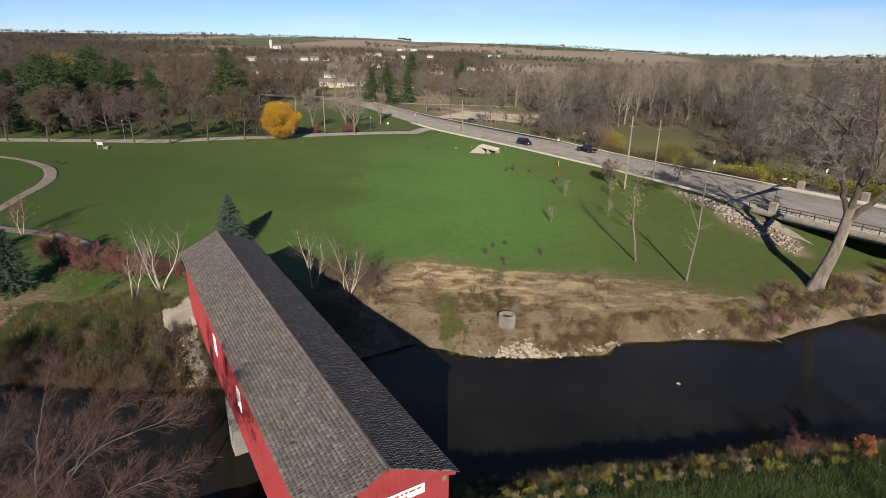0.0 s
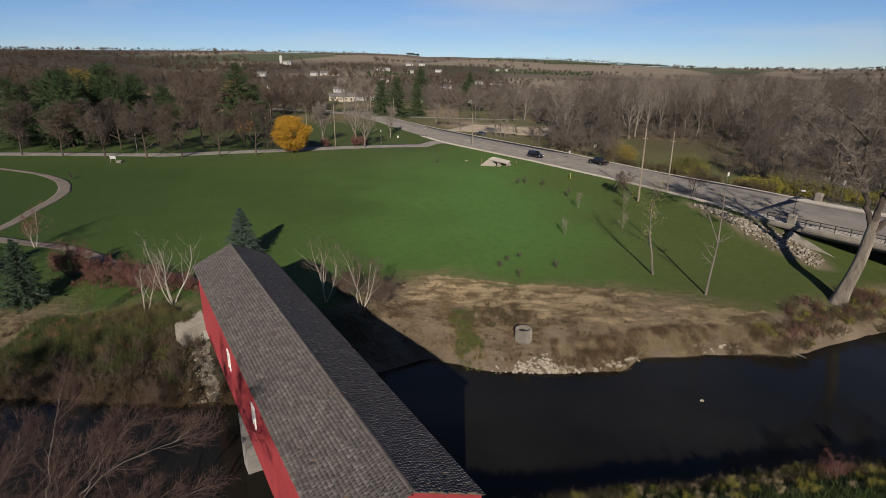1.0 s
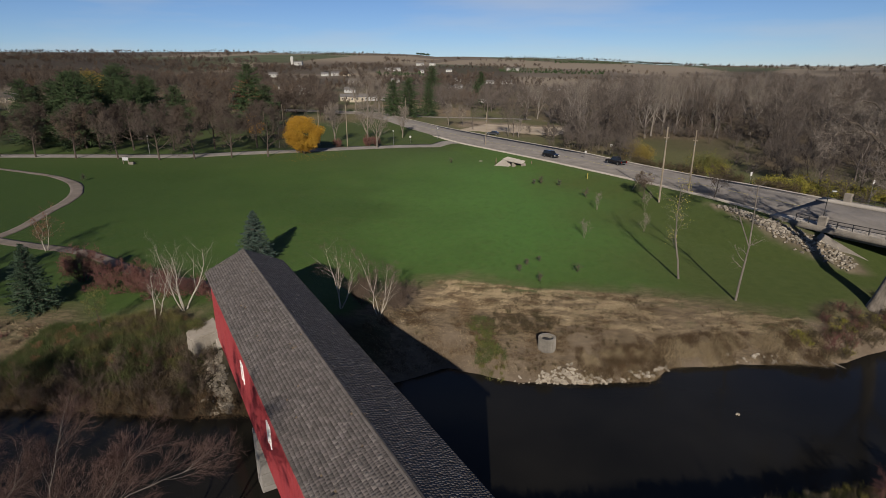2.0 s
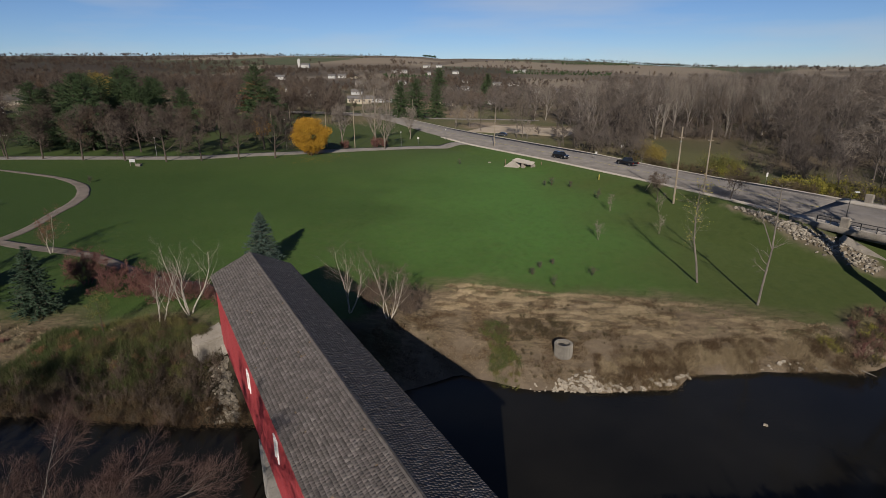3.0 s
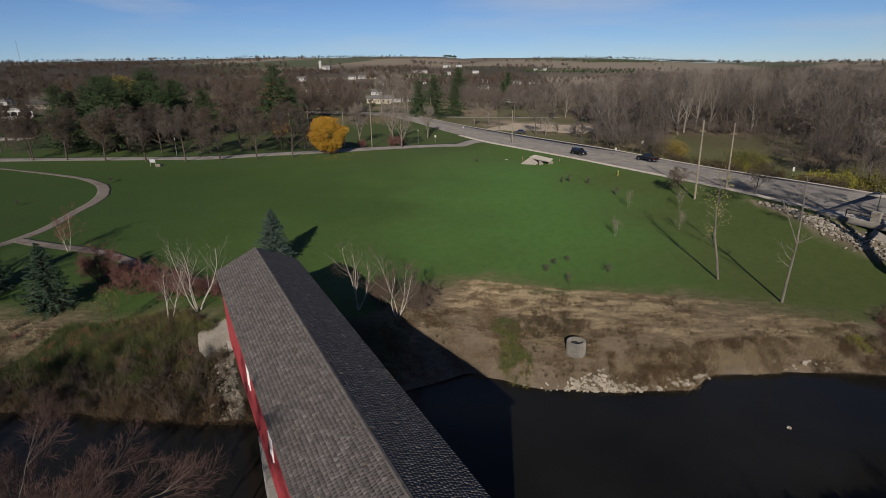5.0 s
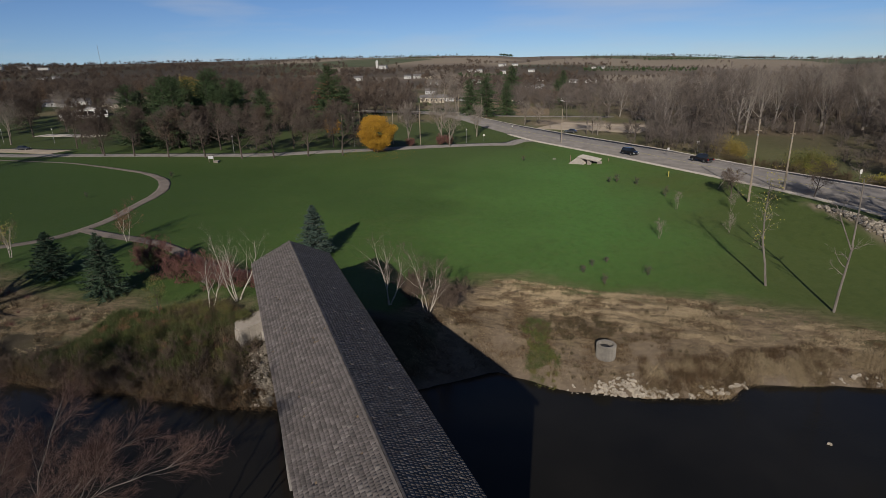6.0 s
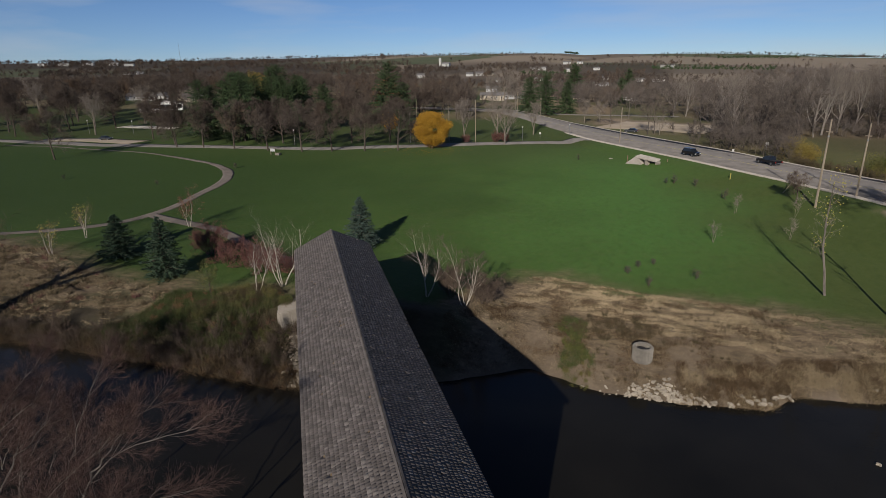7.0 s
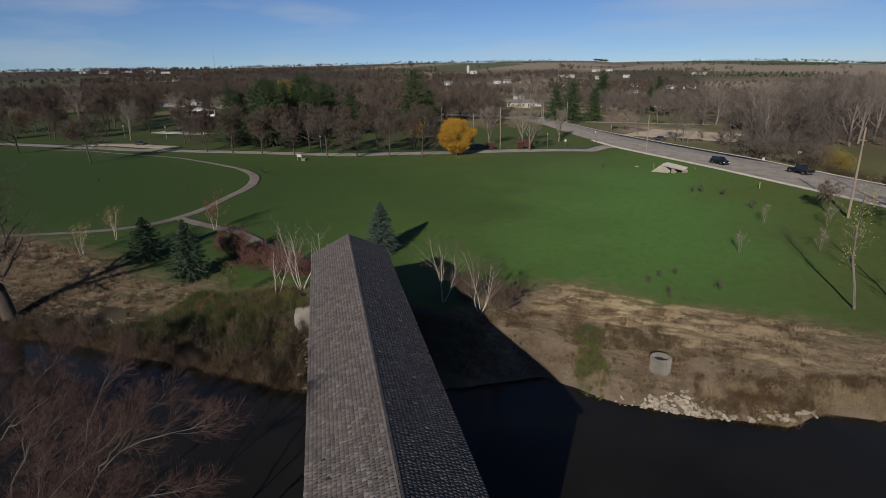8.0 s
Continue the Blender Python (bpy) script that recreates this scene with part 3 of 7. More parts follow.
def ribbon(name, line, width, material, label, category, lift=0.07, across=5, ragged=0.3, kind="structure", thick=0.3):
    """A strip of paving laid over the land along a line of points, with sides that go down into it."""
    line = np.array(line, dtype=float)
    s = np.concatenate([[0], np.cumsum(np.hypot(*np.diff(line, axis=0).T))])
    q = np.linspace(0, s[-1], int(s[-1] / 1.2) + 2)
    c = np.stack([np.interp(q, s, line[:, 0]), np.interp(q, s, line[:, 1])], axis=1)
    for _ in range(25):
        c[1:-1] = (c[:-2] + 2 * c[1:-1] + c[2:]) / 4
    t = np.gradient(c, axis=0)
    t /= np.hypot(*t.T)[:, None]
    n = np.stack([-t[:, 1], t[:, 0]], axis=1)
    offs = np.concatenate([[-0.5], np.linspace(-0.5, 0.5, across), [0.5]])
    rows = []
    for k, o in enumerate(offs):
        w = (width if np.isscalar(width) else np.interp(q, s, width)) + (value_noise(q, q * 0 + k, 3.0, 21) - 0.5) * ragged
        p = c + n * (o * w)[:, None]
        z = land(p[:, 0], p[:, 1]) + lift
        if k in (0, len(offs) - 1):
            z = z - thick
        rows.append(np.stack([p[:, 0], p[:, 1], z], axis=1))
    v = np.stack(rows, axis=1)
    i = np.arange(v.shape[0] * v.shape[1]).reshape(v.shape[:2])
    quads = np.stack([i[:-1, :-1], i[1:, :-1], i[1:, 1:], i[:-1, 1:]], axis=-1).reshape(-1, 4)
    me = mesh_np(name, v.reshape(-1, 3), [quads[:, ::-1]], smooth=False)
    me.materials.append(material)
    return tagged(new(name, me), label, category, kind=kind)


def kerbed(name, rows, f0, f1, lift, material, label, category, thick=0.4, kind="structure", parent=None):
    """A slab between two fractions of the road's width, at a height over the roadway."""
    a = rows[:, 0:2] * (1 - f0)[:, None] + rows[:, 2:4] * f0[:, None] if not np.isscalar(f0) else rows[:, 0:2] * (1 - f0) + rows[:, 2:4] * f0
    b = rows[:, 0:2] * (1 - f1) + rows[:, 2:4] * f1
    z = rows[:, 4] + lift
    v = np.stack([np.column_stack([a, z - thick]), np.column_stack([a, z]), np.column_stack([b, z]), np.column_stack([b, z - thick])], axis=1)
    i = np.arange(v.shape[0] * 4).reshape(-1, 4)
    quads = []
    for p, q in ((0, 1), (1, 2), (2, 3), (3, 0)):
        quads.append(np.stack([i[:-1, p], i[:-1, q], i[1:, q], i[1:, p]], axis=1))
    caps = np.array([i[0][::-1], i[-1]])
    me = mesh_np(name, v.reshape(-1, 3), [np.concatenate(quads), caps])
    if parent is not None:
        return child(name, me, material, parent, label)
    me.materials.append(material)
    return tagged(new(name, me), label, category, kind=kind)


build_ground()
build_water()
kerbed("road", ROAD_LINE, 0.10, 0.975, 0.0, ASPHALT, "wide worn grey asphalt road across the valley", "road")
kerbed("pavement", ROAD_LINE[62:], 0.04, 0.095, 0.12, KERB, "pale concrete pavement along the road above the lawn", "pavement")
kerbed("kerb", ROAD_LINE, 0.977, 1.0, 0.10, KERB, "pale concrete kerb on the wooded side of the road", "kerb")
kerbed("road_edge_line", ROAD_LINE, 0.52, 0.527, 0.006, LEAF_YELLOW, "worn yellow centre line on grey asphalt", "road marking", thick=0.004)
kerbed("road_edge_line", ROAD_LINE, 0.86, 0.867, 0.006, KERB, "worn white edge line on grey asphalt", "road marking", thick=0.004)
ribbon("park_drive", [(-330, 165), (-240, 161), (-171, 156), (-125, 157.5), (-82, 159), (-42, 175), (-20, 183), (-2, 184)], 6.5, ASPHALT, "pale park drive behind the lawn, joining the road", "drive")
ribbon("footpath", [(-205, 150), (-175.6, 149), (-131.6, 142), (-101.2, 129.5), (-88.5, 121.2), (-79.8, 109), (-76, 95), (-72, 82), (-74.5, 72.6), (-84, 66), (-98, 60), (-140, 52)], (1.1, 1.1, 1.2, 1.5, 2.5, 2.4, 2.0, 2.1, 1.9, 1.8, 1.7, 1.7), GRAVEL, "curving gravel footpath across the lawn", "path", lift=0.035, ragged=0.7)
ribbon("footpath", [(-72.8, 79.5), (-70, 78.4), (-64.6, 76.8), (-57, 75.2), (-50, 71.5), (-40, 65), (-31, 60), (-24.6, 54)], 2.0, GRAVEL, "gravel footpath leading to the covered bridge", "path", lift=0.05, ragged=0.6)
ribbon("side_street", [(-44, 300), (-20, 298), (4, 292), (30, 286)], 6.0, ASPHALT, "pale village side street between lawns", "road", lift=0.06)


# ---- plants: tapered branching wood, leaves as single blades ----
def unit(v):
    return v / max(1e-9, float(np.sqrt((v * v).sum())))


def grow(rng, stems, spec):
    """Grow branches level by level. stems: (base, direction, length, radius). Gives rows of x0 y0 z0 x1 y1 z1 r0 r1 level."""
    out = []
    stack = [(np.array(b, float), unit(np.array(d, float)), l, r, 0) for b, d, l, r in stems]
    last = len(spec["seg"]) - 1
    while stack:
        p, d, length, rad, lv = stack.pop()
        n = spec["seg"][lv]
        step = length / n
        tip = spec["taper"][lv]
        kids = spec["kids"][lv]
        first = spec["first"][lv]
        pts = [p]
        dirs = [d]
        for i in range(n):
            d = unit(d + rng.normal(0, spec["wander"][lv], 3) + np.array([0, 0, spec["lift"][lv]]))
            q = p + d * step
            r0, r1 = rad * (1 - (1 - tip) * i / n), rad * (1 - (1 - tip) * (i + 1) / n)
            out.append((*p, *q, r0, r1, lv))
            p = q
            pts.append(p)
            dirs.append(d)
        if lv < last:
            for j in range(kids):
                f = first + (1 - first) * (j + rng.random()) / kids
                k = min(n - 1, int(f * n))
                base = pts[k] + (pts[k + 1] - pts[k]) * (f * n - k)
                side = rng.normal(0, 1, 3)
                side = unit(side - dirs[k] * (side @ dirs[k]))
                ang = radians(rng.uniform(*spec["angle"][lv]))
                nd = unit(dirs[k] * math.cos(ang) + side * math.sin(ang))
                ratio = rng.uniform(*spec["ratio"][lv]) * (1 - spec["shape"][lv] * (f - first) / max(1e-6, 1 - first))
                stack.append((base, nd, length * ratio, rad * (1 - (1 - tip) * f) * spec["thin"][lv], lv + 1))
    return np.array(out)


def tubes(seg, sides):
    """Tapered tubes for rows of branches."""
    p0, p1, r0, r1 = seg[:, 0:3], seg[:, 3:6], seg[:, 6], seg[:, 7]
    a = p1 - p0
    a = a / np.maximum(np.linalg.norm(a, axis=1), 1e-9)[:, None]
    ref = np.where(np.abs(a[:, 2:3]) > 0.9, np.array([[1.0, 0, 0]]), np.array([[0, 0, 1.0]]))
    u = np.cross(a, ref)
    u /= np.linalg.norm(u, axis=1)[:, None]
    w = np.cross(a, u)
    ang = np.arange(sides) * 2 * math.pi / sides
    ring = u[:, None, :] * np.cos(ang)[None, :, None] + w[:, None, :] * np.sin(ang)[None, :, None]
    lo = p0[:, None, :] + ring * r0[:, None, None]
    hi = p1[:, None, :] + ring * r1[:, None, None]
    v = np.concatenate([lo, hi], axis=1).reshape(-1, 3)
    base = np.arange(len(seg))[:, None] * 2 * sides
    i = np.arange(sides)
    j = (i + 1) % sides
    f = np.stack([base + i, base + j, base + sides + j, base + sides + i], axis=-1).reshape(-1, 4)
    return v, f


def strips(seg, seed=1):
    """Flat tapered ribbons, each turned at random, for rows of fine twigs."""
    p0, p1 = seg[:, 0:3], seg[:, 3:6]
    side = np.cross(p1 - p0, np.random.default_rng(seed).normal(0, 1, p0.shape))
    side /= np.maximum(np.linalg.norm(side, axis=1), 1e-9)[:, None]
    a, b = side * seg[:, 6:7] * 1.25, side * seg[:, 7:8] * 1.25
    v = np.stack([p0 - a, p0 + a, p1 + b, p1 - b], axis=1).reshape(-1, 3)
    return v, np.arange(len(v)).reshape(-1, 4)


def pipe(points, radii, sides):
    """One bent, tapered tube with shared rings along a line of points."""
    p, r = np.array(points, float), np.array(radii, float)
    t = np.gradient(p, axis=0)
    t /= np.linalg.norm(t, axis=1)[:, None]
    ref = np.array([0.31, 0.95, 0.02])
    u = np.cross(t, ref)
    u /= np.linalg.norm(u, axis=1)[:, None]
    w = np.cross(t, u)
    ang = np.arange(sides) * 2 * math.pi / sides
    v = p[:, None, :] + (u[:, None, :] * np.cos(ang)[None, :, None] + w[:, None, :] * np.sin(ang)[None, :, None]) * r[:, None, None]
    i = np.arange(len(p) * sides).reshape(len(p), sides)
    j = np.roll(i, -1, axis=1)
    f = np.stack([i[:-1], j[:-1], j[1:], i[1:]], axis=-1).reshape(-1, 4)
    return v.reshape(-1, 3), f


def bend(rng, points, steps, shake):
    """A crooked line through a few points."""
    p = np.array(points, float)
    s = np.concatenate([[0], np.cumsum(np.linalg.norm(np.diff(p, axis=0), axis=1))])
    q = np.linspace(0, s[-1], steps)
    out = np.stack([np.interp(q, s, p[:, i]) for i in range(3)], axis=1)
    for _ in range(2):
        out[1:-1] = (out[:-2] + 2 * out[1:-1] + out[2:]) / 4
    out[1:-1] += rng.normal(0, shake, (steps - 2, 3))
    return out


def join(pieces):
    """Join (verts, faces) pieces into one pair of verts and face lists."""
    vs, fs, n = [], {3: [], 4: []}, 0
    for v, f in pieces:
        if len(v):
            vs.append(v)
            fs[f.shape[1]].append(f + n)
            n += len(v)
    return np.concatenate(vs), [np.concatenate(f) for f in fs.values() if f]


def slivers(rng, p, d, length, width):
    """Thin pointed blades from points p along directions d."""
    side = np.cross(d, rng.normal(0, 1, d.shape))
    side /= np.maximum(np.linalg.norm(side, axis=1), 1e-9)[:, None]
    w = side * (width / 2)[:, None]
    v = np.stack([p - w, p + w, p + d * length[:, None]], axis=1).reshape(-1, 3)
    return v, np.arange(len(v)).reshape(-1, 3)


def leaves(rng, c, size):
    """Small four-cornered leaves of all tilts at points c."""
    n = len(c)
    a = rng.normal(0, 1, (n, 3))
    a /= np.linalg.norm(a, axis=1)[:, None]
    b = np.cross(a, rng.normal(0, 1, (n, 3)))
    b /= np.linalg.norm(b, axis=1)[:, None]
    s = (size * rng.uniform(0.6, 1.3, n))[:, None]
    v = np.stack([c - a * s, c - b * s * 0.7, c + a * s, c + b * s * 0.7], axis=1).reshape(-1, 3)
    return v, np.arange(len(v)).reshape(-1, 4)


def spray(rng, seg, per, length, width, spread=0.7, lift=0.1):
    """Fine twigs sprouting all along rows of branches."""
    k = np.repeat(np.arange(len(seg)), per)
    f = rng.random(len(k))[:, None]
    p = seg[k, 0:3] * (1 - f) + seg[k, 3:6] * f
    d = seg[k, 3:6] - seg[k, 0:3]
    d /= np.maximum(np.linalg.norm(d, axis=1), 1e-9)[:, None]
    d = d + rng.normal(0, spread, d.shape) + np.array([0, 0, lift])
    d /= np.linalg.norm(d, axis=1)[:, None]
    return slivers(rng, p, d, length * rng.uniform(0.5, 1.3, len(k)), np.full(len(k), width))


def spec(seg, wander, lift, kids, first, angle, ratio, shape, thin, taper):
    return dict(seg=seg, wander=wander, lift=lift, kids=kids, first=first, angle=angle, ratio=ratio, shape=shape, thin=thin, taper=taper)


ROUND_CROWN = spec((5, 5, 4, 3), (0.05, 0.10, 0.14, 0.18), (0.05, 0.07, 0.05, 0.03), (15, 9, 6, 0), (0.22, 0.25, 0.2, 0), ((35, 70), (30, 60), (25, 60), (0, 0)),
                   ((0.55, 0.72), (0.45, 0.6), (0.4, 0.6), (0, 0)), (0.45, 0.4, 0.3, 0), (0.45, 0.5, 0.5, 0), (0.25, 0.2, 0.25, 0.3))
VASE = spec((5, 6, 5, 3), (0.05, 0.09, 0.12, 0.16), (0.05, 0.09, 0.08, 0.05), (9, 9, 7, 0), (0.16, 0.25, 0.2, 0), ((20, 45), (25, 50), (25, 55), (0, 0)),
            ((0.7, 0.95), (0.4, 0.6), (0.35, 0.55), (0, 0)), (0.35, 0.4, 0.3, 0), (0.55, 0.5, 0.5, 0), (0.4, 0.2, 0.25, 0.3))
BIRCH = spec((9, 6, 4), (0.10, 0.15, 0.2), (0.05, 0.09, 0.05), (10, 8, 0), (0.25, 0.2, 0), ((22, 48), (28, 60), (0, 0)),
             ((0.32, 0.6), (0.35, 0.6), (0, 0)), (0.5, 0.35, 0), (0.42, 0.5, 0), (0.2, 0.25, 0.3))
SLIM = spec((9, 5, 3), (0.075, 0.12, 0.16), (0.03, 0.06, 0.04), (16, 6, 0), (0.3, 0.2, 0), ((35, 70), (30, 60), (0, 0)),
            ((0.16, 0.34), (0.35, 0.6), (0, 0)), (0.3, 0.3, 0), (0.33, 0.5, 0), (0.25, 0.2, 0.3))
FORKED = spec((7, 5, 3), (0.008, 0.12, 0.16), (0.0, 0.08, 0.05), (5, 5, 0), (0.55, 0.2, 0), ((35, 65), (30, 60), (0, 0)),
              ((0.16, 0.34), (0.35, 0.6), (0, 0)), (0.2, 0.3, 0), (0.45, 0.5, 0), (0.6, 0.25, 0.3))
TWIGGY = spec((4, 4, 3), (0.2, 0.24, 0.26), (0.02, 0.03, 0.02), (7, 7, 0), (0.15, 0.1, 0), ((30, 65), (30, 65), (0, 0)),
              ((0.4, 0.65), (0.35, 0.6), (0, 0)), (0.3, 0.3, 0), (0.5, 0.5, 0), (0.3, 0.3, 0.3))
BUSH = spec((4, 4, 3), (0.12, 0.16, 0.2), (0.06, 0.05, 0.03), (8, 6, 0), (0.2, 0.15, 0), ((20, 55), (25, 60), (0, 0)),
            ((0.4, 0.65), (0.35, 0.6), (0, 0)), (0.3, 0.3, 0), (0.5, 0.5, 0), (0.3, 0.25, 0.3))


def bare_tree(name, label, category, seed, stems, sp, bark, twigs, m, group="", wood_levels=2, spray_n=2, spray_len=0.5, spray_w=0.02, fans=None, spread=0.7):
    """A leafless tree: trunk and limbs as one part, the crown of twigs as another; fans adds leaves: (material, count, size, label)."""
    rng = np.random.default_rng(seed)
    seg = grow(rng, stems, sp)
    top = thing(name, label, category, m, group)
    wood = seg[seg[:, 8] < wood_levels]
    fine = seg[seg[:, 8] >= wood_levels]
    pieces = [tubes(wood[wood[:, 8] == lv], 8 if lv == 0 else 5) for lv in range(wood_levels)]
    child("trunk", mesh_np(name + "_trunk", *join(pieces), smooth=True), bark, top)
    last = fine[:, 8].max()
    pieces = [strips(fine, seed)]
    if spray_n:
        pieces.append(spray(rng, fine[fine[:, 8] == last], spray_n, spray_len, spray_w, spread))
    child("crown", mesh_np(name + "_crown", *join(pieces)), twigs, top)
    if fans:
        lm, count, size, llabel = fans
        ends = fine[rng.integers(0, len(fine), count)]
        c = ends[:, 3:6] + rng.normal(0, 0.25, (count, 3))
        v, f = leaves(rng, c, size)
        child("foliage", mesh_np(name + "_leaves", v, [f]), lm, top, llabel)
    return top


def conifer(name, label, seed, height, radius, needles, m, group="", whorls=26, boughs=10, points=7, blades=5, gap=0.06, ragged=0.15, power=0.85):
    """A conifer: straight trunk, whorls of drooping boughs clad in needle sprays."""
    rng = np.random.default_rng(seed)
    top = thing(name, label, "tree", m, group)
    trunk = np.array([[0, 0, height * i / 6, 0, 0, height * (i + 1) / 6, 0.022 * height * (1 - i / 6.3), 0.022 * height * (1 - (i + 1) / 6.3), 0] for i in range(6)])
    rows, p, d, l, w = [], [], [], [], []
    for i in range(whorls):
        f = gap + (1 - gap) * (i / whorls) ** 0.95
        z = f * height
        reach = radius * max(0.02, 1 - f) ** power * (1 if f > gap + 0.05 else 0.85)
        for j in range(boughs):
            az = 2 * math.pi * (j + rng.random()) / boughs
            out = np.array([math.cos(az), math.sin(az), 0])
            ln = reach * rng.uniform(1 - 2 * ragged, 1 + ragged)
            droop = -0.28 + 0.75 * f + rng.normal(0, 0.06)
            base = np.array([0, 0, z + rng.normal(0, height * 0.008)])
            end = base + out * ln + np.array([0, 0, droop * ln])
            rows.append((*base, *end, 0.03 + 0.006 * ln, 0.01, 1))
            side = np.array([-out[1], out[0], 0])
            for t in np.linspace(0.2, 1.0, points):
                q = base + (end - base) * t
                for _ in range(blades):
                    dd = out * rng.uniform(0.2, 1.0) + side * rng.normal(0, 0.75) + np.array([0, 0, rng.normal(0.02, 0.32)])
                    p.append(q)
                    d.append(unit(dd))
                    l.append((0.16 + 0.20 * ln * (1.15 - 0.5 * t)) * rng.uniform(0.7, 1.3))
                    w.append(0.35 * (0.16 + 0.10 * ln))
    rows = np.array(rows)
    child("trunk", mesh_np(name + "_trunk", *join([tubes(trunk, 7), tubes(rows, 3)]), smooth=True), BARK_DARK, top)
    v, f = slivers(rng, np.array(p), np.array(d), np.array(l), np.array(w))
    child("crown", mesh_np(name + "_crown", v, [f]), needles, top)
    return top


def leafy_tree(name, label, seed, height, radius, leaf, m, count=9000, size=0.16, trunk=0.2, bark=BARK_DARK, low=0.2, group="", category="tree", taper=0.35, tight=0.105):
    """A tree in full autumn leaf: branching wood under an uneven crown of many leaves."""
    rng = np.random.default_rng(seed)
    top = thing(name, label, category, m, group)
    seg = grow(rng, [((0, 0, -0.2), (0.02, 0, 1), height * 0.8, trunk)], ROUND_CROWN)
    wood = seg[seg[:, 8] < 3]
    child("trunk", mesh_np(name + "_trunk", *join([tubes(wood, 5)]), smooth=True), bark, top)
    # clumps of leaves on an egg-shaped crown, thinner inside
    clumps = 170
    az, el = rng.uniform(0, 2 * math.pi, clumps), rng.uniform(-1, 1, clumps)
    rr = rng.uniform(0.45, 1.0, clumps) ** 0.5
    fl = np.sqrt(1 - el * el)
    mid = low * height + (1 - low) * height * 0.47
    c = np.stack([np.cos(az) * fl * rr * radius, np.sin(az) * fl * rr * radius, mid + el * rr * (1 - low) * height * 0.5 * (1 + 0.06 * rng.normal(size=clumps))], axis=1)
    c[:, :2] *= (1 - taper * np.clip(el, 0, 1) ** 1.6)[:, None]
    lobes = rng.normal(0, 1, (7, 3))
    lobes /= np.linalg.norm(lobes, axis=1)[:, None]
    ray = c - np.array([0, 0, mid])
    ray /= np.maximum(np.linalg.norm(ray, axis=1), 1e-6)[:, None]
    swell = 0.84 + 0.26 * np.clip((ray @ lobes.T).max(axis=1) * 2.6 - 1.5, 0, 1)
    c = np.array([0, 0, mid]) + (c - np.array([0, 0, mid])) * swell[:, None]
    own = np.minimum(rng.integers(0, clumps, count), rng.integers(0, clumps * 2, count))
    pts = c[own] + rng.normal(0, radius * tight, (count, 3)) * np.array([1, 1, 0.75])
    v, f = leaves(rng, pts, size)
    child("crown", mesh_np(name + "_crown", v, [f]), leaf, top)
    return top


def shrub(name, label, seed, height, radius, twigs, m, stems=14, leaf=None, count=0, size=0.07, group="", category="shrub", spray_n=4, spray_w=0.014):
    """A many-stemmed shrub, bare or with leaves; the stems fan out of one stool."""
    rng = np.random.default_rng(seed)
    top = thing(name, label, category, m, group)
    st = []
    for i in range(stems):
        az, out = rng.uniform(0, 2 * math.pi), rng.uniform(0.05, 1.0) * radius / height
        st.append(((math.cos(az) * 0.15 * radius, math.sin(az) * 0.15 * radius, -0.1), (math.cos(az) * out, math.sin(az) * out, 1), height * rng.uniform(0.6, 0.95), 0.012 * height))
    seg = grow(rng, st, BUSH)
    pieces = [strips(seg, seed), spray(rng, seg[seg[:, 8] == 2], spray_n, 0.13 * height, spray_w)]
    child("crown", mesh_np(name + "_stems", *join(pieces)), twigs, top)
    if leaf is not None:
        ends = seg[rng.integers(0, len(seg), count)]
        v, f = leaves(rng, ends[:, 3:6] + rng.normal(0, 0.09 * radius, (count, 3)), size)
        child("foliage", mesh_np(name + "_leaves", v, [f]), leaf, top)
    return top


def stand(x, y, turn=0.0, size=1.0, sink=0.0):
    """A pose on the ground at x, y."""
    return pose(x, y, land1(x, y) - sink, 0, 0, turn) @ Matrix.Scale(size, 4)


def copy_at(ob, x, y, turn, size=1.0, sink=0.0):
    """A copy of a thing on the ground, at its own size."""
    made = copy_thing(ob, pose(x, y, land1(x, y) - sink, 0, 0, turn))
    made.scale = (size, size, size)
    return made


